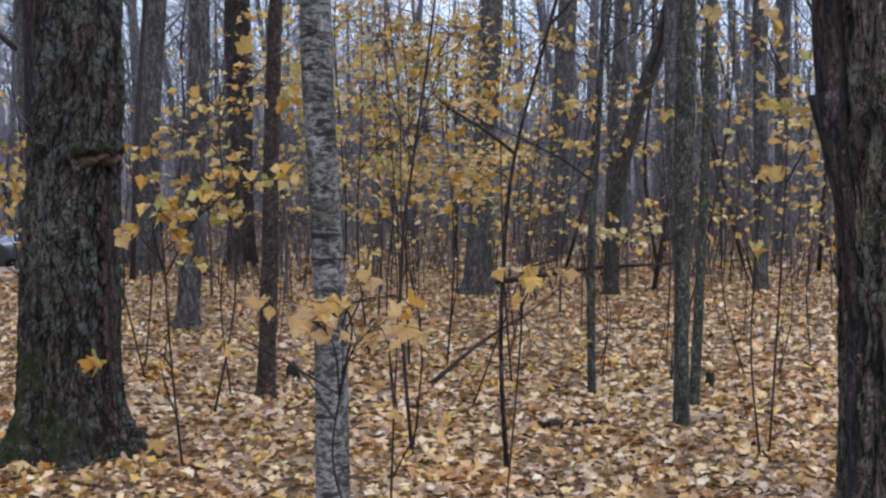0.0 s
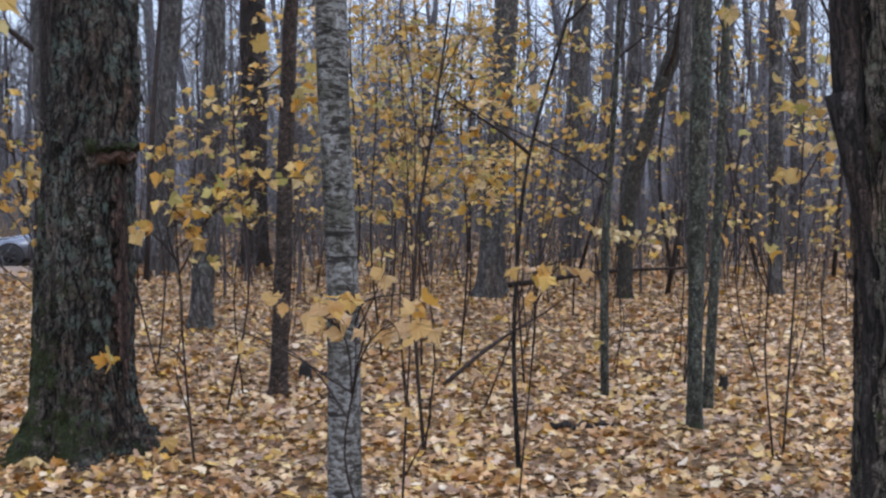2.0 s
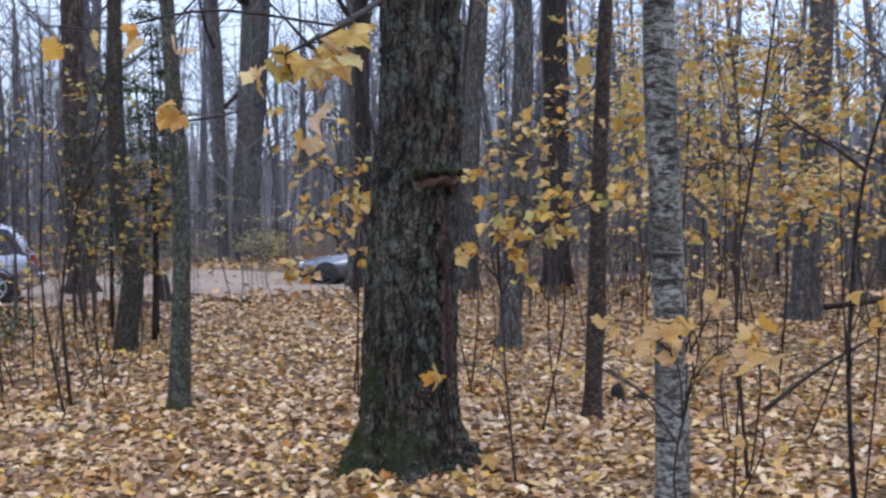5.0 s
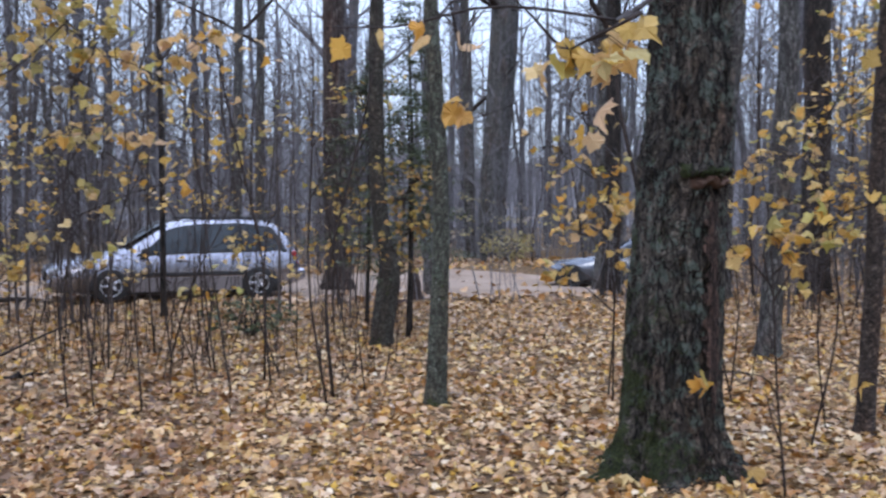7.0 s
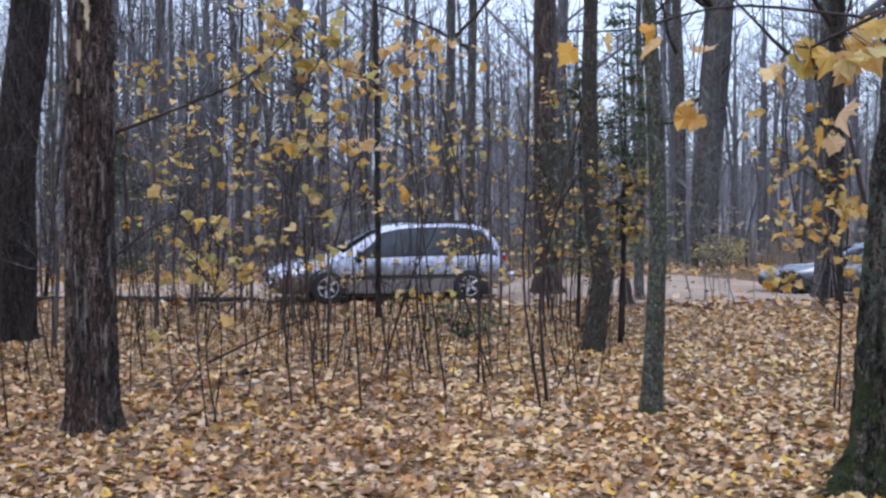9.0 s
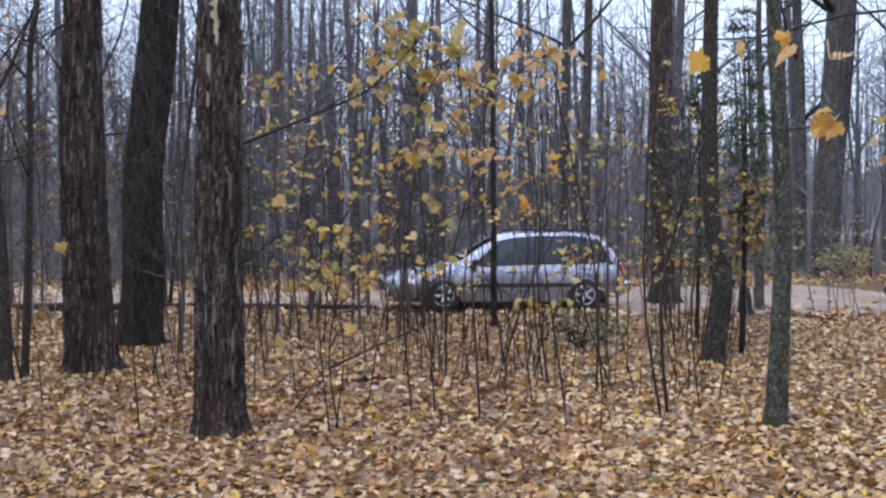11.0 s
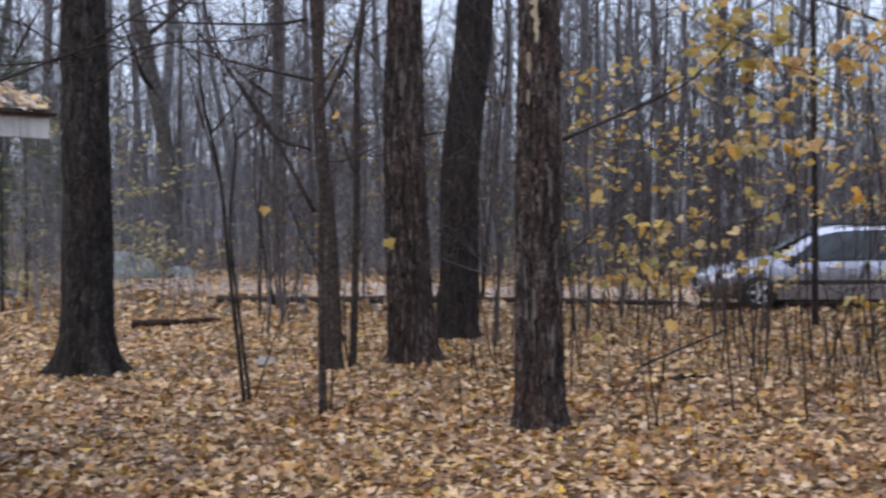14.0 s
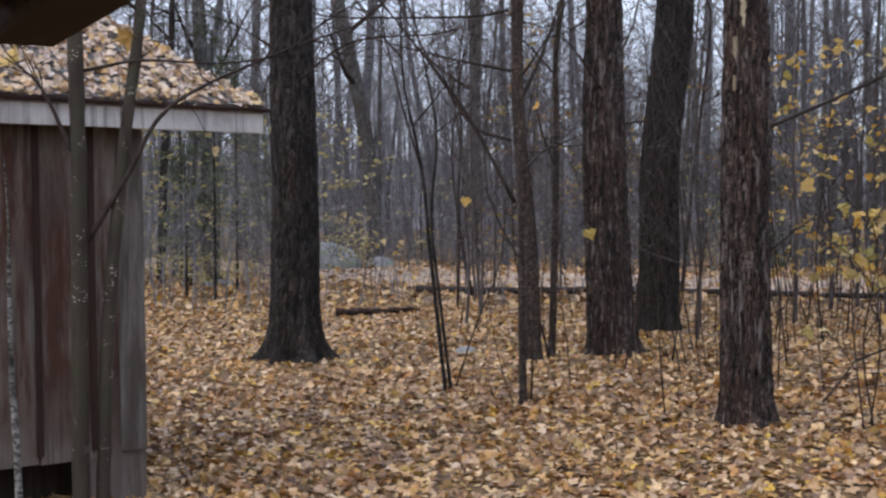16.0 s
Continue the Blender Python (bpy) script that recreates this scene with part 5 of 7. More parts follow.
def porch():
    """The dark corner of a timber shelter's roof beside the path, with the posts that hold it."""
    t = thing("shelter", -3.03, -0.62, 0, math.degrees(math.atan2(0.368, 0.93)), "dark timber shelter roof corner with a heavy beam", "shelter")
    part("beam", bevelled("beam", 1.5, 0.16, 0.13, DARKWOOD, 0.012), t, "", pose(0.75, -0.09, 1.985))
    part("roof_deck", bevelled("roof_deck", 1.5, 1.9, 0.05, DARKWOOD, 0.005), t, "", pose(0.70, -0.90, 2.117))
    part("beam", bevelled("beam", 1.5, 0.12, 0.13, DARKWOOD, 0.012), t, "", pose(0.72, -1.7, 1.985))
    part("crossbeam", bevelled("crossbeam", 0.10, 1.45, 0.10, DARKWOOD, 0.01), t, "", pose(0.30, -0.9, 2.015))
    for x in (0.3, 1.3):
        part("post", bevelled("post", 0.12, 0.12, 2.02, DARKWOOD, 0.008), t, "", pose(x, -1.7, -0.03))
    return t


porch()

# ---- vehicles ----


def ring_section(w, zb, zs, zt, wt):
    """Half of a body cross-section, from the sill up to the middle of the roof."""
    return [(w * 0.84, zb), (w * 0.97, zb + 0.10), (w, zb + 0.32), (w * 0.99, zs - (zs - zb) * 0.17), (w * 0.935, zs), (wt + (w * 0.955 - wt) * 0.5, (zs + zt) / 2), (wt, zt - 0.07), (wt * 0.86, zt - 0.018), (0, zt)]


def loft(stations, material, name="body"):
    v, f = [], []
    m = 17
    for x, w, zb, zs, zt, wt in stations:
        half = ring_section(w, zb, zs, zt, wt)
        v += [(x, y, z) for y, z in half] + [(x, -y, z) for y, z in half[-2::-1]]
    n = len(stations)
    f = [(i * m + j, i * m + j + 1, (i + 1) * m + j + 1, (i + 1) * m + j) for i in range(n - 1) for j in range(m - 1)]
    f += [(i * m, (i + 1) * m, (i + 1) * m + m - 1, i * m + m - 1) for i in range(n - 1)]
    f += [tuple(range(m)), tuple((n - 1) * m + j for j in range(m))[::-1]]
    me = mesh_of(name, v, f, material)
    return me


def wheel(parent, x, y, radius, side, metal=None):
    s = Soup()
    prof = [(-0.1, 0.62), (-0.1, 0.93), (-0.075, 0.99), (0.075, 0.99), (0.1, 0.93), (0.1, 0.62)]
    n = 28
    v = [(radius * q * math.cos(2 * math.pi * i / n), p, radius * q * math.sin(2 * math.pi * i / n)) for i in range(n) for p, q in prof]
    k = len(prof)
    f = [(i * k + j, i * k + j + 1, ((i + 1) % n) * k + j + 1, ((i + 1) % n) * k + j) for i in range(n) for j in range(k - 1)]
    w = part("wheel", mesh_of("wheel", v, f, TYRE), parent, "dark tyre on a spoked alloy wheel", pose(x, y, radius))
    s = Soup()
    for i in range(5):
        a = 2 * math.pi * i / 5
        s.tube([(0.04 * math.cos(a), side * 0.085, 0.04 * math.sin(a)), (radius * 0.62 * math.cos(a), side * 0.075, radius * 0.62 * math.sin(a))], [0.035, 0.028], 6)
    ring = [(radius * 0.61 * math.cos(2 * math.pi * i / 24), side * 0.08, radius * 0.61 * math.sin(2 * math.pi * i / 24)) for i in range(25)]
    s.tube(ring, [0.02] * 25, 6, cap=False)
    s.tube([(0, side * 0.06, 0), (0, side * 0.10, 0)], [0.055, 0.045], 12)
    part("rim", s.mesh("rim", metal or ALLOY), w)
    d = Soup()
    d.tube([(0, -0.05, 0), (0, 0.05, 0)], [radius * 0.6] * 2, 20)
    part("brake_disc", d.mesh("brake_disc", BLACK), w)


def pane(parent, stations, x0, x1, lo, hi, side, name="side_window", out=0.012, material=None, label="dark tinted glass"):
    """A pane that follows the body's side between two stations, just proud of it."""
    xs = [q[0] for q in stations]
    v, nx, nz = [], 6, 5

    def at_(x, u):
        w, zb, zs, zt, wt = (np.interp(x, xs[::-1], [q[i] for q in stations][::-1]) for i in range(1, 6))
        half = ring_section(w, zb, zs, zt, wt)
        y, z = np.array(half[4]) * (1 - u * 2) + np.array(half[5]) * u * 2 if u < 0.5 else np.array(half[5]) * (2 - u * 2) + np.array(half[6]) * (u * 2 - 1)
        return Vector((x, side * (y + out), z))

    (xa, xb), (xc, xd) = x0, x1
    for i in range(nx + 1):
        for j in range(nz + 1):
            u = lo + (hi - lo) * j / nz
            k = (u - lo) / (hi - lo)
            x = (xa + (xb - xa) * k) * (1 - i / nx) + (xc + (xd - xc) * k) * i / nx
            v.append(at_(x, u))
    f = [(i * (nz + 1) + j, (i + 1) * (nz + 1) + j, (i + 1) * (nz + 1) + j + 1, i * (nz + 1) + j + 1) for i in range(nx) for j in range(nz)]
    return part(name, mesh_of(name, v, f, material or GLASS), parent, label)


def arch(parent, x, y, radius, side):
    s = Soup()
    pts = [(x + radius * 1.13 * math.cos(a), y, radius + radius * 1.13 * math.sin(a)) for a in np.linspace(-0.25, math.pi + 0.25, 15)]
    s.tube(pts, [0.02] * 15, 6)
    s.add([(x, y + side * 0.012, radius)] + [(p[0], y + side * 0.012, p[2]) for p in pts], [(0, i + 1, i + 2) for i in range(14)])
    part("wheel_arch", s.mesh("wheel_arch", BLACK), parent)


def minivan():
    rz = math.degrees(math.atan2(-0.90, -0.44))
    t = thing("minivan", -18.42, 13.80, 0, rz, "silver minivan parked on the lane, seen through saplings", "minivan")
    t.scale = (0.965, 0.965, 0.955)
    st = [(2.62, 0.60, 0.30, 0.50, 0.62, 0.48), (2.54, 0.78, 0.22, 0.56, 0.74, 0.62), (2.30, 0.90, 0.20, 0.68, 0.82, 0.74), (1.7, 0.945, 0.20, 0.80, 0.93, 0.78), (1.30, 0.95, 0.20, 0.84, 1.02, 0.80),
          (1.12, 0.95, 0.20, 0.86, 1.10, 0.78), (0.66, 0.95, 0.20, 0.87, 1.38, 0.70), (0.30, 0.95, 0.20, 0.88, 1.545, 0.66), (-0.1, 0.95, 0.20, 0.89, 1.605, 0.66), (-1.0, 0.95, 0.20, 0.90, 1.62, 0.66), (-1.45, 0.945, 0.21, 0.905, 1.59, 0.65),
          (-1.74, 0.935, 0.24, 0.905, 1.50, 0.64), (-1.95, 0.91, 0.27, 0.90, 1.30, 0.66), (-2.13, 0.87, 0.30, 0.86, 1.02, 0.74), (-2.20, 0.80, 0.34, 0.60, 0.76, 0.70)]
    body = part("body", loft(st, PAINT_SILVER), t)
    for side in (1, -1):
        pane(t, st, (1.06, 0.40), (-1.95, -1.66), 0.05, 0.93, side, "window_surround", 0.005, BLACK, "black window surround")
        pane(t, st, (0.98, 0.40), (0.01, 0.04), 0.10, 0.89, side)
        pane(t, st, (-0.05, -0.02), (-1.05, -1.03), 0.10, 0.89, side)
        pane(t, st, (-1.11, -1.09), (-1.90, -1.63), 0.10, 0.88, side)
        for x in (1.50, -1.32):
            arch(t, x, side * 0.925, 0.33, side)
            wheel(t, x, side * 0.86, 0.33, side)
        for x, lean in ((-0.02, 0.02), (-1.08, 0.02)):
            pane(t, st, (x + 0.035, x + 0.035 + lean), (x - 0.035, x - 0.035 + lean), 0.06, 0.92, side, "door_pillar", 0.018, BLACK, "black door pillar")
        part("side_moulding", bevelled("side_moulding", 2.2, 0.03, 0.07, BLACK, 0.008), t, "", pose(0.05, side * 0.952, 0.50))
        part("sill", bevelled("sill", 2.14, 0.06, 0.27, PAINT_LOWER, 0.012), t, "lower panel painted browner for the reflected ground", pose(0.09, side * 0.93, 0.20))
        part("roof_rail", bevelled("roof_rail", 1.6, 0.04, 0.045, BLACK, 0.01), t, "", pose(-0.72, side * 0.55, 1.595))
        for x in (0.16, -0.86):
            part("door_handle", bevelled("door_handle", 0.20, 0.035, 0.05, PAINT_SILVER, 0.01), t, "", pose(x, side * 0.955, 0.77))
        mir = bevelled("mirror", 0.13, 0.20, 0.16, BLACK, 0.03)
        part("mirror", mir, t, "", pose(0.88, side * 1.0, 0.88))
        part("headlight", bevelled("headlight", 0.22, 0.34, 0.17, LENS_CLEAR, 0.04), t, "clear headlight", pose(2.44, side * 0.64, 0.52, 0, 0, side * -24))
        part("tail_light", bevelled("tail_light", 0.09, 0.14, 0.30, LENS_RED, 0.03), t, "red tail light", pose(-2.12, side * 0.80, 0.66, 0, 12, 0))
    v = [(1.16, -0.74, 1.06), (1.16, 0.74, 1.06), (0.34, 0.60, 1.525), (0.34, -0.60, 1.525)]
    s = Soup()
    n = 6
    for i in range(n + 1):
        for j in range(n + 1):
            a, b = Vector(v[0]).lerp(Vector(v[1]), j / n), Vector(v[3]).lerp(Vector(v[2]), j / n)
            q = a.lerp(b, i / n)
            s.v.append(q + Vector((0.045 + 0.05 * (1 - (j / n * 2 - 1) ** 2), 0, 0.045)))
    s.f = [(i * (n + 1) + j, i * (n + 1) + j + 1, (i + 1) * (n + 1) + j + 1, (i + 1) * (n + 1) + j) for i in range(n) for j in range(n)]
    part("windshield", s.mesh("windshield", WINDSHIELD), t, "sloping windshield")
    part("rear_window", bevelled("rear_window", 0.02, 1.2, 0.42, GLASS, 0.008), t, "", pose(-2.09, 0, 0.98, 0, 24, 0))
    part("front_bumper", bevelled("front_bumper", 0.22, 1.5, 0.22, PAINT_SILVER, 0.06), t, "", pose(2.52, 0, 0.26))
    part("grille", bevelled("grille", 0.05, 0.6, 0.14, BLACK, 0.015), t, "", pose(2.60, 0, 0.48))
    part("rear_bumper", bevelled("rear_bumper", 0.2, 1.72, 0.24, PAINT_SILVER, 0.05), t, "", pose(-2.20, 0, 0.36))
    part("underbody", bevelled("underbody", 3.7, 1.5, 0.14, BLACK, 0.03), t, "", pose(0, 0, 0.14))
    return t


def parked_car():
    """The front of a second vehicle beyond the big maple."""
    rz = math.degrees(math.atan2(-0.50, -0.87))
    t = thing("parked_car", -15.8, 26.0, terrain(-15.8, 26.0) + 0.03, rz, "blue-grey car with a black bumper parked beside the lane", "car")
    st = [(2.25, 0.62, 0.30, 0.50, 0.58, 0.54), (2.15, 0.78, 0.22, 0.56, 0.66, 0.64), (1.9, 0.84, 0.20, 0.62, 0.71, 0.70), (1.0, 0.86, 0.18, 0.72, 0.82, 0.74), (0.75, 0.86, 0.18, 0.74, 0.90, 0.72),
          (0.1, 0.86, 0.18, 0.75, 1.26, 0.58), (-0.2, 0.86, 0.18, 0.75, 1.33, 0.56), (-1.0, 0.86, 0.18, 0.76, 1.32, 0.56), (-1.45, 0.86, 0.20, 0.77, 1.15, 0.58), (-1.75, 0.85, 0.22, 0.77, 0.92, 0.68), (-2.15, 0.82, 0.24, 0.75, 0.86, 0.68), (-2.25, 0.76, 0.30, 0.54, 0.72, 0.64)]
    part("body", loft(st, PAINT_BLUE), t)
    for side in (1, -1):
        pane(t, st, (0.58, 0.12), (-0.30, -0.28), 0.10, 0.86, side)
        pane(t, st, (-0.38, -0.36), (-1.42, -1.08), 0.10, 0.84, side)
        for x in (1.52, -1.30):
            arch(t, x, side * 0.845, 0.29, side)
            wheel(t, x, side * 0.77, 0.29, side, BLACK)
        part("headlight", bevelled("headlight", 0.16, 0.30, 0.16, LENS_CLEAR, 0.03), t, "clear headlight", pose(2.13, side * 0.60, 0.48, 0, 0, side * -14))
        part("mirror", bevelled("mirror", 0.12, 0.18, 0.15, BLACK, 0.03), t, "", pose(0.60, side * 0.92, 0.78))
        part("tail_light", bevelled("tail_light", 0.08, 0.22, 0.16, LENS_RED, 0.02), t, "red tail light", pose(-2.2, side * 0.62, 0.58))
    for side in (1, -1):
        part("side_cladding", bevelled("side_cladding", 2.02, 0.05, 0.30, BLACK, 0.02), t, "black lower side trim", pose(0.04, side * 0.85, 0.18))
        part("side_cladding", bevelled("side_cladding", 0.28, 0.05, 0.24, BLACK, 0.02), t, "black lower side trim", pose(2.02, side * 0.825, 0.20))
    part("front_bumper", bevelled("front_bumper", 0.22, 1.60, 0.24, BLACK, 0.06), t, "black bumper", pose(2.16, 0, 0.27))
    part("grille", bevelled("grille", 0.05, 0.8, 0.15, BLACK, 0.015), t, "", pose(2.235, 0, 0.47))
    s = Soup()
    s.add([(0.84, -0.66, 0.90), (0.84, 0.66, 0.90), (0.12, 0.54, 1.285), (0.12, -0.54, 1.285)], [(0, 1, 2, 3)])
    part("windshield", s.mesh("windshield", WINDSHIELD, False), t, "sloping windshield")
    part("underbody", bevelled("underbody", 3.9, 1.4, 0.12, BLACK, 0.03), t, "", pose(0, 0, 0.13))
    return t


minivan()
parked_car()

# ---- timber, stones, stumps ----


def log(a, b, radius, material, label, seed, name="log", squared=False):
    r = random.Random(seed)
    d = Vector((b[0] - a[0], b[1] - a[1], 0))
    t = new(name, None)
    t.matrix_basis = pose(a[0], a[1], terrain(*a) + (0 if squared else radius * 0.8), 0, 0, math.degrees(math.atan2(d.y, d.x)))
    tagged(t, label, "log")
    n = 14
    if squared:
        me = bevelled("timber", d.length, radius * 2, radius * 2, material, radius * 0.12, 0.01, seed)
        part("timber", me, t, "", pose(d.length / 2, 0, -0.03))
    else:
        s = Soup()
        s.tube([(d.length * i / n, r.gauss(0, 0.02), r.gauss(0, 0.012)) for i in range(n + 1)], [radius * r.uniform(0.9, 1.08) * (1 - 0.42 * i / n) for i in range(n + 1)], 12)
        part("stem", s.mesh("stem", material), t)
        for i in range(2 if radius > 0.07 else 0):
            u = r.uniform(0.3, 0.8)
            b_ = Soup()
            b_.tube([(d.length * u, 0, radius * 0.5), (d.length * u + 0.15, r.gauss(0, 0.1), radius + 0.12)], [radius * 0.3, radius * 0.15], 6)
            part("branch_stub", b_.mesh("branch_stub", material), t)
    return t


log((-24.2, 3.2), (-21.6, 8.9), 0.095, LOGWOOD, "long dark log lying along the lane edge", 1)
log((-21.5, 9.2), (-19.4, 11.3), 0.07, LOGWOOD, "dark log lying end to end along the lane", 2)
log((-19.1, 1.16), (-19.7, 2.62), 0.068, BARK_ROT, "short brown log lying in the leaves", 3)
log((-10.50, 5.65), (-10.55, 6.25), 0.032, BARK_DARK, "short rotting branch lying under the saplings", 4)
log((-1.0, 7.55), (-0.55, 7.75), 0.028, BARK_DARK, "small dark branch lying in the leaves", 6)


def fallen_branch(pts, radius, label):
    t = thing("fallen_branch", pts[0][0], pts[0][1], 0, 0, label, "branch")
    s = Soup()
    loc = [(p[0] - pts[0][0], p[1] - pts[0][1], p[2]) for p in pts]
    s.tube(spline(loc, 10), [radius * (1 - 0.06 * i) for i in range(11)], 7)
    part("stem", s.mesh("stem", TWIG), t)
    q = Soup()
    grow(q, random.Random(int(radius * 1e4)), loc[-1], Vector(loc[-1]) - Vector(loc[-2]), 0.5, radius * 0.4, 1)
    part("twig_spray", q.mesh("twig_spray", TWIG), t, "", None, "stuff")


fallen_branch([(-2.02, 9.0, 0.02), (-1.7, 9.4, 0.30), (-1.35, 9.8, 0.52)], 0.022, "thin broken branch propped up from the leaves")
fallen_branch([(-3.6, 17.6, 0.04), (-2.6, 17.2, 0.2), (-1.7, 17.3, 0.34), (-0.6, 17.1, 0.42)], 0.05, "long grey fallen branch among the trees")
fallen_branch([(-11.6, 6.1, 0.02), (-11.2, 6.6, 0.32), (-10.9, 6.9, 0.5)], 0.016, "dark broken branch tilted up from the leaves")
fallen_branch([(-9.15, 4.45, 0.02), (-9.25, 4.75, 0.28), (-9.42, 4.95, 0.42)], 0.009, "thin bent broken stem in the thicket")


def boulder(x, y, sx, sy, sz, seed, label, material=STONE, name="boulder", category="boulder"):
    bm = bmesh.new()
    bmesh.ops.create_icosphere(bm, subdivisions=4, radius=1)
    off = Vector((seed * 3.1, seed * 1.7, 0))
    for v in bm.verts:
        p = v.co.copy()
        q = p * (1 + 0.22 * noise.noise(p * 1.3 + off) + 0.08 * noise.noise(p * 3.5 + off))
        v.co = Vector((q.x * sx, q.y * sy, max(q.z, -0.25) * sz))
    me = bpy.data.meshes.new(name)
    bm.to_mesh(me)
    bm.free()
    me.materials.append(material)
    me.polygons.foreach_set("use_smooth", [True] * len(me.polygons))
    ob = new(name, me)
    ob.matrix_basis = pose(x, y, terrain(x, y) - 0.02, 0, 0, seed * 37)
    return tagged(ob, label, category)


boulder(-37.0, 2.1, 1.2, 1.2, 0.80, 1, "large rounded grey boulder beyond the lane")
boulder(-37.5, 3.9, 0.5, 0.6, 0.35, 3, "low grey boulder beyond the lane")
boulder(-13.7, 2.3, 0.17, 0.13, 0.09, 4, "small flat grey stone in the leaves", STONE, "stone", "stone")
boulder(-28.6, -1.0, 0.35, 0.4, 0.18, 6, "low dark stone at the edge of the brush", STONE, "stone", "stone")


def stump(x, y, radius, height, seed, label, material=CHAR):
    r = random.Random(seed)
    v, f, n, m = [], [], 18, 9
    for i in range(m + 1):
        w = i / m
        for j in range(n):
            a = 2 * math.pi * j / n
            q = radius * (1 - 0.45 * w + 0.35 * math.exp(-w * 6)) * (1 + 0.25 * noise.noise(Vector((math.cos(a) * 2, math.sin(a) * 2, w * 2 + seed))))
            v.append((q * math.cos(a), q * math.sin(a), -0.05 + height * w * (1 + (0.35 * noise.noise(Vector((math.cos(a) * 1.7, math.sin(a) * 1.7, seed + 5.0))) if i > m - 3 else 0))))
    f = [(i * n + j, i * n + (j + 1) % n, (i + 1) * n + (j + 1) % n, (i + 1) * n + j) for i in range(m) for j in range(n)]
    f.append(tuple(m * n + j for j in range(n)))
    ob = new("stump", mesh_of("stump", v, f, material))
    ob.matrix_basis = pose(x, y, terrain(x, y))
    return tagged(ob, label, "stump")


stump(-14.65, 16.3, 0.15, 0.50, 1, "broken dark rotting stump beside the lane", DARKROT)
stump(0.13, 9.4, 0.055, 0.15, 2, "small blackened stump in the leaves")
boulder(-3.25, 9.15, 0.085, 0.06, 0.17, 13, "small blackened stump beside a thin tree", CHAR, "stump", "stump")
boulder(-3.08, 9.25, 0.09, 0.05, 0.07, 14, "small blackened root end in the leaves", CHAR, "stump", "stump")
stump(-13.9, 15.1, 0.15, 0.16, 5, "low brown mound of rotten wood", BROWNROT)

# ---- young trees with leaves ----
sapling((-2.74, 6.10), (-2.90, 6.02, 2.17), .012, [
    (-2.27, 6.09, 1.65, 0.19, 0.08, 11, 0.11), (-2.46, 5.93, 1.53, 0.18, 0.10, 16, 0.11), (-2.66, 5.78, 1.48, 0.14, 0.08, 9, 0.11), (-2.84, 5.62, 1.36, 0.05, 0.06, 4, 0.11), (-2.97, 5.65, 0.70, 0.03, 0.03, 3, 0.145), (-2.86, 6.09, 0.57, 0.03, 0.03, 1, 0.1)])
sapling((-1.31, 4.96), (-1.39, 4.93, 1.25), .010, [
    (-1.40, 4.51, 1.07, 0.08, 0.08, 10, 0.125), (-1.12, 4.58, 1.00, 0.08, 0.05, 6, 0.125), (-1.09, 4.69, 1.10, 0.08, 0.03, 4, 0.12), (-1.18, 4.68, 1.22, 0.03, 0.03, 2, 0.12), (-1.25, 4.45, 1.15, 0.04, 0.02, 3, 0.12), (-1.83, 4.91, 0.89, 0.04, 0.03, 2, 0.12), (-1.93, 4.89, 0.91, 0.02, 0.02, 1, 0.12)], "peach", "thin young maple with peach-coloured leaves")
sapling((-1.29, 5.31), (-1.27, 5.32, 1.62), .011, [
    (-1.09, 5.08, 0.61, 0.04, 0.02, 1, 0.12)], "peach", "thin young maple with peach-coloured leaves")
sapling((-0.74, 5.28), (-0.48, 5.32, 2.41), 0, [
    (-0.61, 5.02, 1.23, 0.06, 0.04, 4, 0.12), (-0.49, 5.05, 1.22, 0.04, 0.03, 3, 0.12), (-0.72, 5.09, 1.12, 0.02, 0.03, 1, 0.1), (-0.45, 5.06, 1.24, 0.02, 0.02, 1, 0.1)], "peach", "thin young maple with peach-coloured leaves")
sapling((-0.84, 10.36), (-0.88, 10.36, 1.57), .009, [
    (-0.81, 10.13, 1.19, 0.12, 0.05, 8, 0.11), (-0.55, 10.19, 1.17, 0.13, 0.05, 9, 0.11)], "pale", "low young maple with pale cream leaves")
sapling((-2.96, 10.38), (-2.99, 10.37, 3.49), .016, [
    (-2.94, 10.19, 2.35, 0.15, 0.31, 14, 0.12), (-2.99, 10.14, 1.74, 0.15, 0.20, 8, 0.12), (-2.78, 10.57, 3.00, 0.21, 0.26, 12, 0.12), (-2.61, 9.94, 1.98, 0.20, 0.20, 16, 0.12)])
sapling((-2.43, 9.83), (-2.50, 9.81, 3.47), .017, [
    (-2.32, 9.84, 2.70, 0.19, 0.29, 18, 0.12), (-2.30, 9.81, 2.07, 0.22, 0.17, 18, 0.12), (-2.31, 9.58, 1.58, 0.24, 0.10, 16, 0.12), (-2.58, 9.29, 1.36, 0.14, 0.07, 8, 0.12)])
sapling((-2.13, 9.97), (-2.05, 9.99, 3.48), .016, [
    (-1.94, 9.47, 1.77, 0.19, 0.14, 15, 0.12), (-1.74, 9.41, 1.58, 0.17, 0.12, 14, 0.12), (-2.04, 9.89, 2.31, 0.19, 0.24, 14, 0.12), (-2.01, 10.45, 2.95, 0.20, 0.23, 14, 0.12)])
sapling((-1.42, 9.26), (-1.42, 9.26, 3.18), .014, [
    (-1.47, 8.99, 2.23, 0.10, 0.17, 8, 0.12), (-1.39, 9.04, 2.71, 0.22, 0.17, 10, 0.12), (-1.51, 9.16, 1.71, 0.18, 0.18, 9, 0.12), (-1.02, 9.13, 2.75, 0.10, 0.13, 6, 0.12)])
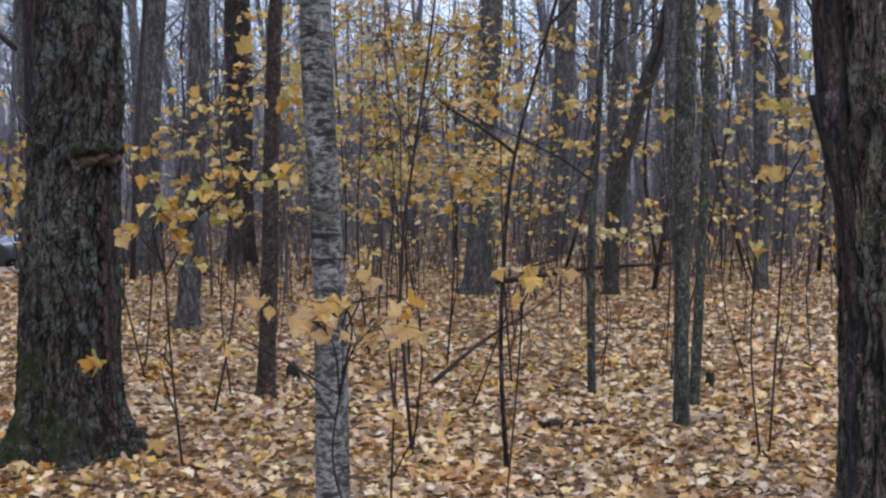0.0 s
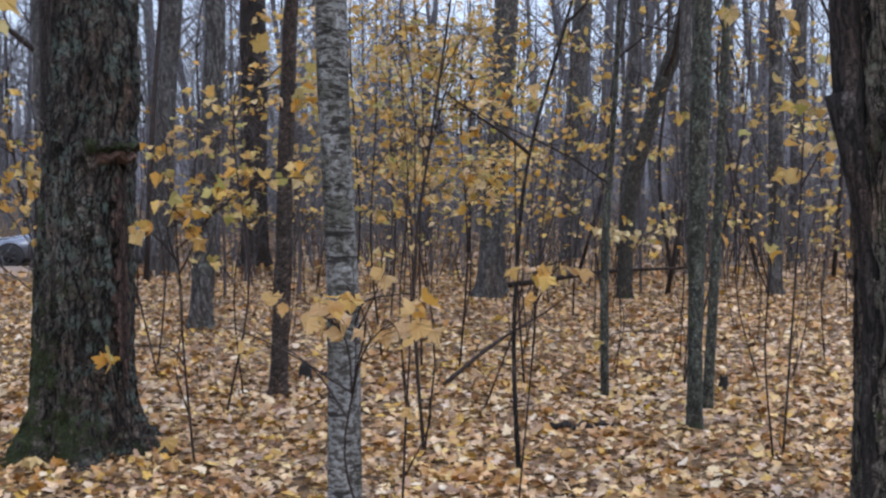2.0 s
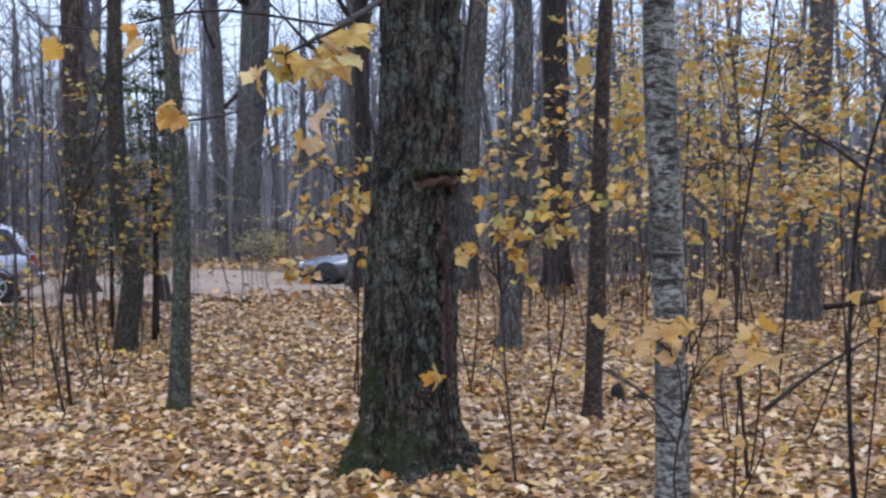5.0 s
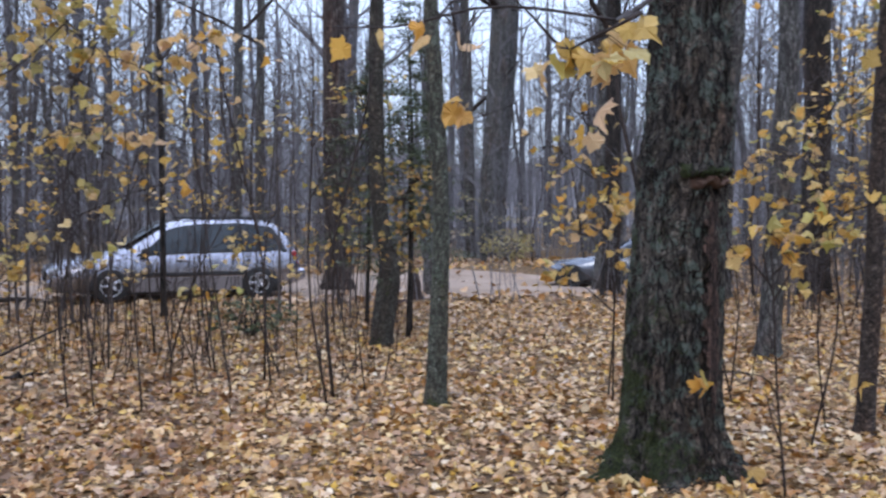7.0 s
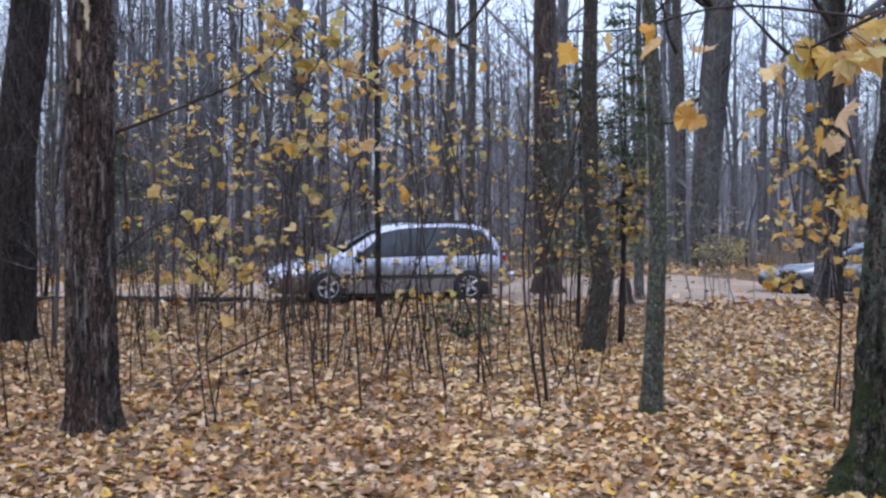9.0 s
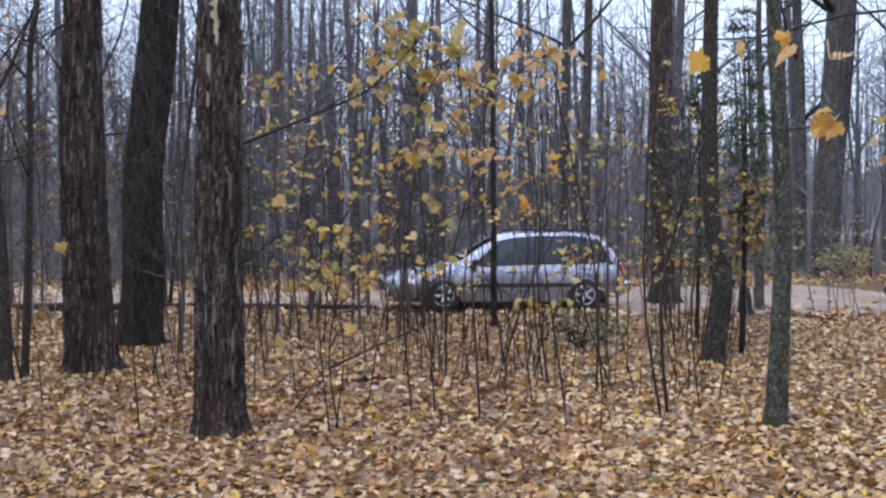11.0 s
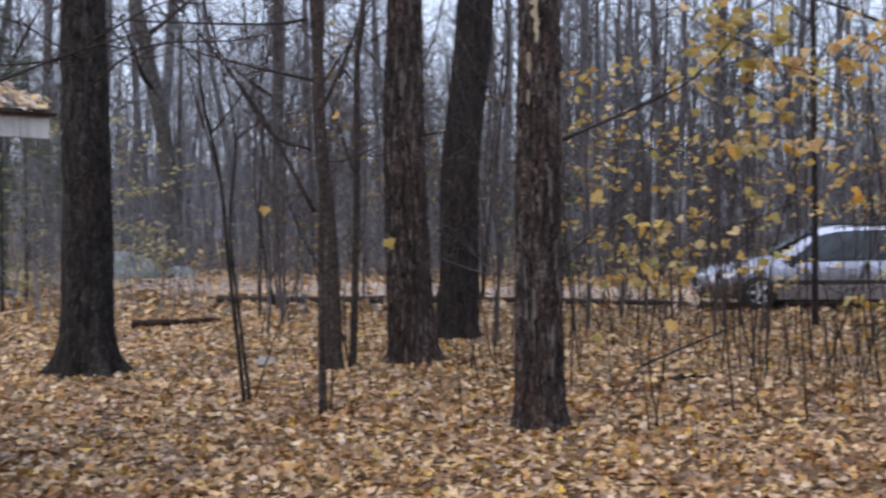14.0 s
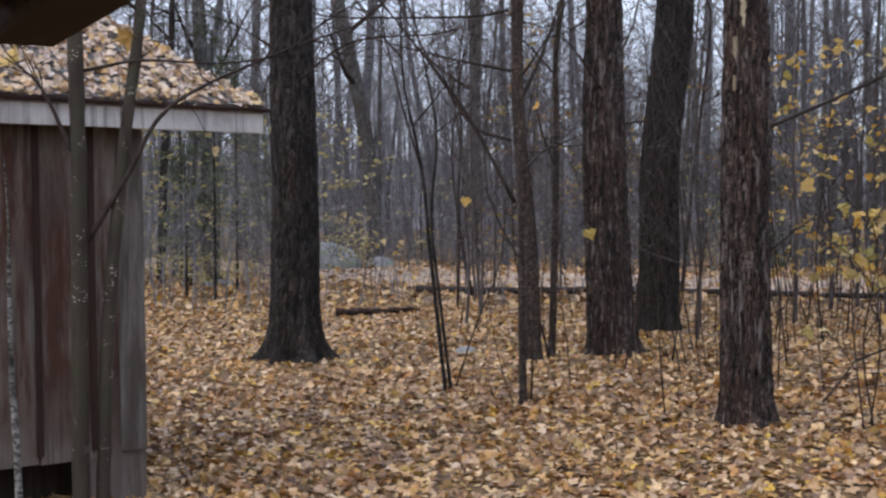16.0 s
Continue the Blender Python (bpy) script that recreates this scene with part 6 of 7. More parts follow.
sapling((-3.24, 7.57), (-3.03, 7.67, 3.12), .013, [
    (-3.35, 7.51, 2.24, 0.05, 0.05, 3, 0.12), (-4.12, 8.86, 2.09, 0.23, 0.14, 14, 0.12), (-3.80, 8.93, 2.02, 0.28, 0.16, 14, 0.12), (-2.20, 5.73, 2.35, 0.02, 0.02, 1, 0.13), (-2.07, 5.95, 2.11, 0.08, 0.05, 5, 0.13)])
sapling((-3.41, 8.27), (-3.24, 8.35, 2.83), .010, [
    (-3.33, 8.51, 1.73, 0.17, 0.17, 10, 0.11), (-3.27, 9.06, 1.97, 0.14, 0.23, 8, 0.11), (-2.67, 7.68, 2.49, 0.04, 0.08, 3, 0.11), (-3.55, 8.45, 1.65, 0.09, 0.26, 6, 0.11), (-3.03, 6.90, 1.10, 0.07, 0.04, 3, 0.1)])
sapling((0.45, 7.11), (0.36, 7.11, 2.06), .010, [
    (0.30, 6.52, 1.88, 0.03, 0.02, 2, 0.12), (0.42, 6.74, 1.63, 0.04, 0.03, 2, 0.12), (0.41, 6.92, 1.23, 0.04, 0.03, 2, 0.12), (0.17, 6.77, 1.35, 0.03, 0.03, 1, 0.13), (0.60, 7.41, 1.77, 0.14, 0.10, 8, 0.11)])
sapling((0.50, 7.15), (0.60, 7.15, 2.76), .011, [
    (0.52, 6.38, 2.06, 0.07, 0.08, 8, 0.11), (0.66, 5.99, 1.87, 0.02, 0.07, 3, 0.12), (0.27, 6.75, 2.53, 0.09, 0.04, 4, 0.12), (0.43, 6.80, 2.56, 0.07, 0.03, 4, 0.12), (0.82, 9.51, 1.46, 0.17, 0.22, 12, 0.1)])
sapling((-0.28, 10.91), (-0.38, 10.91, 2.94), .010, [
    (-0.48, 11.31, 2.36, 0.16, 0.21, 9, 0.11), (-1.13, 11.14, 2.15, 0.21, 0.32, 12, 0.11), (-1.18, 11.16, 2.79, 0.21, 0.27, 9, 0.11), (-0.63, 8.07, 0.53, 0.03, 0.02, 1, 0.12), (-0.45, 11.28, 1.88, 0.11, 0.09, 5, 0.11)])
sapling((-1.31, 13.00), (-1.23, 13.01, 3.11), .010, [
    (-1.32, 13.14, 2.00, 0.19, 0.25, 9, 0.11), (-1.59, 12.01, 1.45, 0.23, 0.23, 10, 0.11), (-1.01, 13.22, 2.06, 0.19, 0.38, 10, 0.11)])
sapling((-5.52, 8.66), (-5.64, 8.58, 3.03), .012, [
    (-5.77, 8.59, 2.46, 0.19, 0.10, 9, 0.11), (-5.93, 8.52, 2.12, 0.19, 0.19, 14, 0.11), (-5.65, 8.62, 1.93, 0.19, 0.24, 16, 0.11), (-5.85, 8.53, 1.54, 0.19, 0.19, 16, 0.11), (-5.21, 8.24, 1.68, 0.09, 0.23, 10, 0.11), (-4.88, 7.81, 1.24, 0.07, 0.06, 4, 0.11)])
sapling((-5.22, 8.26), (-5.28, 8.23, 2.88), .012, [
    (-5.42, 7.40, 1.20, 0.10, 0.05, 8, 0.11), (-5.22, 7.58, 1.14, 0.08, 0.05, 7, 0.11), (-4.90, 7.76, 1.75, 0.06, 0.17, 9, 0.12), (-4.86, 7.77, 1.27, 0.07, 0.06, 4, 0.12), (-5.60, 8.46, 1.53, 0.15, 0.15, 8, 0.11)])
sapling((-7.94, 6.48), (-8.40, 5.92, 3.59), .014, [
    (-8.02, 5.92, 2.89, 0.28, 0.14, 22, 0.12), (-8.37, 5.61, 2.85, 0.28, 0.14, 20, 0.12), (-7.83, 6.35, 3.06, 0.24, 0.10, 14, 0.12), (-8.24, 6.26, 3.21, 0.29, 0.10, 12, 0.12)], "peach", "young maple with faded peach leaves before the lane")
sapling((-8.03, 5.62), (-8.18, 5.40, 3.57), .013, [
    (-8.19, 4.99, 3.03, 0.22, 0.17, 20, 0.12), (-8.31, 4.87, 2.73, 0.22, 0.13, 12, 0.12), (-8.06, 5.36, 3.11, 0.18, 0.13, 10, 0.12), (-8.50, 5.22, 2.27, 0.23, 0.14, 12, 0.11)])
sapling((-8.36, 5.39), (-8.54, 5.11, 3.13), .012, [
    (-8.30, 4.85, 2.11, 0.17, 0.17, 10, 0.11), (-8.41, 4.78, 2.60, 0.13, 0.17, 8, 0.11), (-8.89, 5.66, 1.88, 0.24, 0.24, 8, 0.11), (-8.13, 4.98, 1.50, 0.03, 0.03, 2, 0.12), (-7.39, 5.63, 1.83, 0.04, 0.04, 2, 0.12)])
sapling((-8.24, 6.35), (-8.26, 6.33, 2.71), .011, [
    (-8.53, 5.72, 2.26, 0.19, 0.08, 12, 0.12), (-8.21, 5.99, 2.24, 0.14, 0.07, 9, 0.12), (-7.96, 6.21, 2.23, 0.11, 0.07, 6, 0.12), (-8.26, 6.20, 1.88, 0.10, 0.10, 4, 0.11)], "peach", "young maple with faded peach leaves before the lane")
sapling((-8.79, 6.45), (-8.75, 6.51, 2.20), .009, [
    (-8.79, 7.04, 1.27, 0.13, 0.06, 4, 0.1), (-8.17, 6.24, 1.01, 0.06, 0.06, 2, 0.12), (-8.58, 7.21, 1.11, 0.11, 0.05, 3, 0.12), (-8.31, 5.34, 1.32, 0.08, 0.05, 4, 0.12), (-8.55, 5.95, 1.88, 0.07, 0.04, 2, 0.11)])
sapling((-9.42, 8.57), (-9.50, 8.48, 4.13), .010, [
    (-10.63, 9.47, 2.54, 0.20, 0.20, 7, 0.11), (-10.43, 9.66, 3.29, 0.20, 0.20, 6, 0.11), (-10.12, 8.59, 2.73, 0.19, 0.19, 6, 0.11), (-10.20, 8.50, 2.22, 0.19, 0.38, 7, 0.1)])
sapling((-9.08, 9.78), (-9.12, 9.75, 2.87), 0, [
    (-8.74, 9.74, 1.95, 0.22, 0.12, 22, 0.078), (-8.85, 9.69, 1.72, 0.24, 0.12, 26, 0.078), (-9.10, 9.85, 2.1, 0.20, 0.12, 16, 0.078), (-8.78, 9.69, 1.46, 0.20, 0.14, 22, 0.078), (-9.0, 9.60, 1.2, 0.15, 0.10, 10, 0.078), (-8.87, 9.60, 1.02, 0.06, 0.06, 3, 0.078)], "rust", "young tree with rust-brown leaves")
sapling((-8.14, 4.34), (-8.14, 4.33, 1.97), .012, [
    (-7.73, 3.95, 1.62, 0.05, 0.05, 3, 0.12), (-8.27, 4.22, 1.17, 0.10, 0.05, 4, 0.12), (-8.03, 4.51, 1.18, 0.11, 0.06, 5, 0.12), (-7.49, 3.62, 1.83, 0.03, 0.02, 1, 0.12), (-7.56, 4.13, 0.83, 0.03, 0.05, 2, 0.11), (-8.53, 4.54, 1.44, 0.18, 0.14, 6, 0.1)])
sapling((-8.33, 4.41), (-8.36, 4.35, 2.10), .010, [
    (-7.99, 4.35, 1.69, 0.13, 0.09, 7, 0.12), (-8.12, 4.14, 1.19, 0.09, 0.04, 3, 0.12), (-8.09, 4.56, 1.21, 0.11, 0.07, 5, 0.11), (-8.23, 3.98, 1.39, 0.09, 0.06, 3, 0.1), (-8.55, 5.33, 1.32, 0.29, 0.19, 8, 0.11)])
sapling((-8.35, 5.15), (-8.38, 5.11, 3.73), .012, [
    (-7.82, 4.65, 3.13, 0.17, 0.17, 16, 0.12), (-7.86, 4.58, 2.92, 0.13, 0.13, 8, 0.12), (-8.20, 5.16, 2.59, 0.19, 0.28, 16, 0.11), (-7.97, 5.34, 2.99, 0.18, 0.18, 14, 0.12), (-8.09, 5.32, 2.31, 0.19, 0.14, 9, 0.11), (-8.66, 5.17, 2.00, 0.24, 0.29, 10, 0.1)])
sapling((-18.40, 1.69), (-18.42, 1.54, 2.09), .010, [
    (-18.12, 1.72, 1.14, 0.09, 0.09, 4, 0.13), (-18.05, 2.15, 1.15, 0.14, 0.09, 5, 0.13), (-12.07, 1.63, 1.56, 0.05, 0.05, 1, 0.13), (-24.45, 0.23, 0.81, 0.23, 0.12, 4, 0.14)])
sapling((-8.07, 4.22), (-8.13, 4.12, 2.89), .010, [
    (-8.20, 4.16, 1.63, 0.07, 0.05, 3, 0.12), (-8.62, 4.11, 1.86, 0.04, 0.03, 1, 0.12), (-8.94, 4.56, 1.25, 0.18, 0.23, 10, 0.11), (-9.56, 4.48, 1.28, 0.19, 0.19, 8, 0.11), (-8.59, 4.09, 0.70, 0.04, 0.06, 2, 0.11), (-8.53, 4.53, 0.96, 0.06, 0.06, 3, 0.11)])


# ---- the wood behind: bare trees, thicket, brush ----


def wood_tree(seed, height, radius, material, limbs, first):
    r = random.Random(seed)
    ctrl = [(0, 0, 0, radius), (r.gauss(0, 0.12), r.gauss(0, 0.12), height * 0.2, radius * 0.85), (r.gauss(0, 0.25), r.gauss(0, 0.25), height * 0.45, radius * 0.68)]
    t = thing("tree", 0, 0, 0, 0, "bare grey woodland tree with thin branches", "tree", "woodland trees")
    part("trunk", trunk_mesh("trunk", ctrl, height, material, 10, 0.8, 0, 0.3, 4, 11, seed), t)
    limbs_on(t, r, ctrl, height, first, limbs + 2, TWIG_HAZE, radius, 0.32, 2, 4, 0.009)
    return t


def blocked(x, y):
    """Keeps the random wood off the clearing, the lane, the vehicles, the shed and the trees placed above."""
    if road_gap(x, y) < lane_half(y) + 0.4:
        return True
    if math.hypot(x + 18.4, y - 13.8) < 3.2 or math.hypot(x + 16.3, y - 26.5) < 3.2 or math.hypot(x + 7, y + 2) < 3.5:
        return True
    return any(math.hypot(x - o[0], y - o[1]) < 0.7 for o in TAKEN)


TAKEN = [tuple(o.location[:2]) for o in scene.objects if o.parent is None and o.type == "EMPTY"]


def spot(r, near, far, lo, hi):
    for _ in range(60):
        d = math.sqrt(r.uniform(near ** 2, far ** 2))
        a = radians(r.uniform(lo, hi))
        x, y = -d * math.sin(a), d * math.cos(a)
        if not blocked(x, y):
            return x, y
    return None


rw = random.Random(21)
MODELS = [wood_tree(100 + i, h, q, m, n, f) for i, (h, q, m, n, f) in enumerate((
    (17, 0.19, BARK_HAZE, 9, 4.0), (15, 0.13, BARK_HAZE, 8, 3.0), (19, 0.24, BARK_HAZE, 9, 5.0), (12, 0.09, BARK_GREY, 8, 2.2), (10, 0.065, BARK_HAZE, 8, 1.6), (14, 0.11, BARK_GREY, 9, 2.6)))]
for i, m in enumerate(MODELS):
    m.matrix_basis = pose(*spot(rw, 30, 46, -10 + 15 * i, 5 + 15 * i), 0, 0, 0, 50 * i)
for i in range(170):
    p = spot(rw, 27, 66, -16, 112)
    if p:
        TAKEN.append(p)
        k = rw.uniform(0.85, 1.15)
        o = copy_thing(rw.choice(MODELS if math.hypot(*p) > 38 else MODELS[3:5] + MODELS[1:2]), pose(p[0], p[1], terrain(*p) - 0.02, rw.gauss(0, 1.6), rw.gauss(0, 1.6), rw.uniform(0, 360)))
        o.scale = (k, k, k)


for i in range(60):
    p = spot(rw, 31, 60, 58, 112)
    if p:
        TAKEN.append(p)
        k = rw.uniform(0.8, 1.1)
        o = copy_thing(rw.choice(MODELS[3:] + MODELS[1:2]), pose(p[0], p[1], terrain(*p) - 0.02, rw.gauss(0, 2.5), rw.gauss(0, 2.5), rw.uniform(0, 360)))
        o.scale = (k, k, k)


def bare_sapling(seed, height, radius, material=TWIG):
    r = random.Random(seed)
    t = thing("sapling", 0, 0, 0, 0, "thin bare sapling stem with fine twigs", "sapling", "thicket saplings")
    pts = [(0, 0, -0.05)]
    for i in range(5):
        pts.append((pts[-1][0] + r.gauss(0, 0.04 + 0.022 * height), pts[-1][1] + r.gauss(0, 0.04 + 0.022 * height), height * (i + 1) / 5))
    c = spline(pts, 12)
    s = Soup()
    s.tube(c, [radius * (1 - 0.07 * i) for i in range(13)], 6)
    part("stem", s.mesh("stem", material), t)
    s = Soup()
    for _ in range(int(3 + height * 1.6)):
        k = r.randrange(4, 12)
        a = r.uniform(0, 6.28)
        grow(s, r, c[k], (math.cos(a), math.sin(a), r.uniform(0.5, 1.3)), height * r.uniform(0.10, 0.24), radius * 0.4, 1, forks=3, sides=3)
    part("twig_spray", s.mesh("twig_spray", material), t, "", None, "stuff")
    return t


THIN = [bare_sapling(300 + i, h, q) for i, (h, q) in enumerate(((1.5, 0.0055), (2.3, 0.007), (3.2, 0.009), (4.2, 0.012), (1.0, 0.0045), (2.8, 0.008), (5.0, 0.016)))]
rt = random.Random(5)
for i, m in enumerate(THIN):
    m.matrix_basis = pose(*spot(rt, 10, 14, 42, 60), 0, 0, 0, 0)
for near, far, lo, hi, count in ((9.2, 13.5, 44, 62, 46), (12.0, 17, 42, 66, 42), (6.6, 10, 1, 17, 9), (9, 17, -6, 27, 44), (9.3, 16, 62, 76, 26), (13, 21, 62, 84, 26), (16, 22, -8, 30, 14)):
    for _ in range(count):
        p = spot(rt, near, far, lo, hi)
        if p:
            k = rt.uniform(0.75, 1.2)
            o = copy_thing(rt.choice(THIN), pose(p[0], p[1], terrain(*p), rt.gauss(0, 4), rt.gauss(0, 4), rt.uniform(0, 360)))
            o.scale = (0.7 * k, 0.7 * k, k)


# bare stems round the slender trees of the clearing
for i, (x, y, k, turn) in enumerate(((-9.82, 2.14, 1.0, 20), (-9.70, 1.98, 0.8, 110), (-12.50, 3.02, 1.05, 200), (-12.35, 2.70, 0.85, 300), (-11.6, 3.55, 0.9, 75), (-11.9, 4.35, 1.0, 150), (-10.66, 1.62, 0.7, 40), (-11.3, 4.75, 0.9, 260), (-8.9, 3.0, 0.8, 330))):
    o = copy_thing(THIN[(2, 1, 3, 5)[i % 4]], pose(x, y, terrain(x, y), 3 - i % 5, i % 4 - 2, turn))
    o.scale = (k, k, k)

TALL = [bare_sapling(340 + i, h, q, TWIG) for i, (h, q) in enumerate(((6.5, 0.026), (8.0, 0.034), (9.5, 0.042)))]
for i, m in enumerate(TALL):
    m.matrix_basis = pose(*spot(rt, 18, 26, 64, 84), 0, 0, 0, 40 * i)
for near, far, lo, hi, count in ((13, 24, 63, 86, 2), (30, 46, 60, 106, 12), (16, 30, -8, 30, 16), (27, 44, 30, 62, 6)):
    for _ in range(count):
        p = spot(rt, near, far, lo, hi)
        if p:
            k = rt.uniform(0.8, 1.25)
            o = copy_thing(rt.choice(TALL), pose(p[0], p[1], terrain(*p), rt.gauss(0, 3), rt.gauss(0, 3), rt.uniform(0, 360)))
            o.scale = (k, k, k)


def fine_trees(near, far, lo, hi, count, tall, label, seed, levels=2, forks=2, material=TWIG_HAZE):
    """Bare young trees whose crowns make a haze of fine, arching twigs."""
    r = random.Random(seed)
    s = Soup()
    for _ in range(count):
        p = spot(r, near, far, lo, hi)
        if not p:
            continue
        height = tall * r.uniform(0.55, 1.15)
        radius = 0.010 + 0.0038 * height
        pts = [(p[0], p[1], terrain(*p) - 0.05)]
        for i in range(6):
            pts.append((pts[-1][0] + r.gauss(0, 0.007 * height), pts[-1][1] + r.gauss(0, 0.007 * height), height * (i + 1) / 6))
        c = spline(pts, 12)
        s.tube(c, [radius * (1 - 0.075 * i) for i in range(13)], 4, cap=False)
        for _ in range(int(6 + height * 2.4)):
            k = r.randrange(2, 12)
            a = r.uniform(0, 6.28)
            length = height * (0.10 + 0.20 * (1 - k / 12)) * r.uniform(0.6, 1.3)
            grow(s, r, c[k], (math.cos(a), math.sin(a), r.uniform(0.1, 1.2)), length, max(radius * 0.32 * (1 - 0.06 * k), 0.008), levels, spread=0.6, lift=0.35, forks=forks, sides=3, thin=0.006)
    return tagged(new("young_woods", s.mesh("young_woods", material)), label, "woods", "", "stuff")


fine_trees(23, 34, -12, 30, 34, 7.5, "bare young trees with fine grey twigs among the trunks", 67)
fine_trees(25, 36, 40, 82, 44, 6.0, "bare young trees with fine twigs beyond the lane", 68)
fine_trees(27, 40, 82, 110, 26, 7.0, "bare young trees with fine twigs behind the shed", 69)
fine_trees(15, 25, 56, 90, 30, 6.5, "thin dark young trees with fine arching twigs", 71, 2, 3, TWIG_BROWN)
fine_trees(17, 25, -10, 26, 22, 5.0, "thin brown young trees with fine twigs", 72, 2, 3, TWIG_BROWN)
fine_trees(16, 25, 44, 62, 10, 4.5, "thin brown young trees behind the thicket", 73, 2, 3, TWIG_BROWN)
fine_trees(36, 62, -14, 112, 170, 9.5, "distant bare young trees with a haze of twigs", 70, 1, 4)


def brush(name, near, far, lo, hi, count, height, label, seed, material=TWIG_HAZE, twigs=7, low=0.3, lean=0.13, thick=1.0):
    """A mass of thin, slightly crooked stems and twigs too many to count."""
    r = random.Random(seed)
    s = Soup()
    for _ in range(count):
        p = spot(r, near, far, lo, hi)
        if not p:
            continue
        h = height * r.uniform(0.35, 1.15)
        q = (0.004 + 0.0032 * h) * thick
        base = Vector((p[0], p[1], terrain(*p)))
        tip = base + Vector((r.gauss(0, lean) * h, r.gauss(0, lean) * h, h))
        stem = [base + (tip - base) * u + Vector((r.gauss(0, 0.022) * h, r.gauss(0, 0.022) * h, 0)) * (1 if u else 0) for u in (0, 0.3, 0.55, 0.78, 1)]
        s.tube(stem, [q, q * 0.8, q * 0.6, q * 0.4, q * 0.18], 3, cap=False)
        for _ in range(twigs):
            u = r.uniform(low, 0.98)
            k = 0 if u < 0.3 else 1 if u < 0.55 else 2 if u < 0.78 else 3
            b = stem[k].lerp(stem[k + 1], r.random())
            reach = h * r.uniform(0.10, 0.30) * (1.2 - 0.6 * u)
            a = r.uniform(0, 6.283)
            e = b + Vector((math.cos(a) * reach, math.sin(a) * reach, reach * r.uniform(0.1, 1.3)))
            m = b.lerp(e, 0.5) + Vector((0, 0, -0.08 * reach))
            s.tube([b, m, e], [q * 0.42, q * 0.3, q * 0.12], 3, cap=False)
            for _ in range(2):
                f = m.lerp(e, r.random())
                s.tube([f, f + Vector((r.gauss(0, 0.3), r.gauss(0, 0.3), r.uniform(0.0, 0.5))) * reach], [q * 0.22, q * 0.1], 3, cap=False)
    return tagged(new(name, s.mesh(name, material)), label, "brush", "", "stuff")


brush("brush", 15, 24, -9, 31, 110, 2.6, "bare brown sapling stems among the trunks", 35, TWIG, 9)
brush("brush", 18, 30, -12, 31, 330, 1.7, "low brown brush between the farther trunks", 45, TWIG_BROWN, 9, 0.1, 0.2, 1.5)
brush("brush", 16, 24, 43, 68, 60, 2.6, "bare brown sapling stems behind the thicket", 36, TWIG, 9)
brush("brush", 9, 15, 42, 66, 45, 1.3, "low brown twigs of the thicket before the lane", 38, TWIG, 5)
brush("brush", 30, 48, 80, 100, 60, 9.0, "tall fine bare twigs behind the shed clearing", 39, TWIG_HAZE, 18)
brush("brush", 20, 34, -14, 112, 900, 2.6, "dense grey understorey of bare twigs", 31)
brush("brush", 31, 46, -14, 112, 800, 2.0, "low grey undergrowth between the far trunks", 44, TWIG_HAZE, 10, 0.1, 0.25, 1.7)
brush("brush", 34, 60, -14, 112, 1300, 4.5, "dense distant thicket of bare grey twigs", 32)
brush("brush", 28, 48, -14, 112, 125, 7.5, "tall bare grey saplings between the trunks", 37, TWIG_HAZE, 16)
brush("brush", 50, 85, 71, 106, 210, 14.0, "fine crowns of far bare trees", 40, TWIG_HAZE, 16, 0.55)
brush("brush", 45, 80, 16, 32, 120, 13.0, "fine crowns of far bare trees", 41, TWIG_HAZE, 16, 0.45)
brush("brush", 45, 80, 30, 66, 130, 13.0, "fine crowns of far bare trees", 42, TWIG_HAZE, 16, 0.45)
brush("brush", 45, 80, -14, 112, 420, 9.0, "distant bare young trees with fine branches", 34, TWIG_HAZE, 14)
brush("brush", 55, 110, -14, 112, 420, 11.0, "far bare woodland seen as a grey haze of stems", 33, TWIG_HAZE, 9)


def far_woods(seed):
    r = random.Random(seed)
    s = Soup()
    for _ in range(300):
        p = spot(r, 60, 125, -16, 114)
        if not p:
            continue
        h, q = r.uniform(12, 20), r.uniform(0.07, 0.26)
        base = Vector((p[0], p[1], 0))
        tip = base + Vector((r.gauss(0, 0.7), r.gauss(0, 0.7), h))
        s.tube([base, base.lerp(tip, 0.5) + Vector((r.gauss(0, 0.15), r.gauss(0, 0.15), 0)), tip], [q, q * 0.7, q * 0.15], 5, cap=False)
        for _ in range(10):
            u = r.uniform(0.25, 0.95)
            b = base.lerp(tip, u)
            e = b + Vector((r.gauss(0, 1.6), r.gauss(0, 1.6), r.uniform(0.6, 3.0)))
            s.tube([b, b.lerp(e, 0.5) + Vector((0, 0, -0.15)), e], [q * 0.35, q * 0.22, 0.012], 3, cap=False)
    return tagged(new("far_woods", s.mesh("far_woods", BARK_HAZE)), "distant bare woodland of grey trunks", "woods", "", "stuff")


far_woods(41)


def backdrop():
    """The wooded skyline far behind everything, a ragged low band painted in hazy grey."""
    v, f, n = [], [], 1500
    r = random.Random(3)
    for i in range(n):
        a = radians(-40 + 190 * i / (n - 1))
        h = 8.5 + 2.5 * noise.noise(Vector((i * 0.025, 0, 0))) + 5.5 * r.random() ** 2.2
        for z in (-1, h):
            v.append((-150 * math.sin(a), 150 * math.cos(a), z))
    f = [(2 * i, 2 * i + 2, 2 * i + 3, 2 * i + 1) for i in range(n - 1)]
    return tagged(new("backdrop", mesh_of("backdrop", v, f, BACKDROP)), "distant wooded skyline with haze in its grey colour", "backdrop", "", "structure")


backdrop()


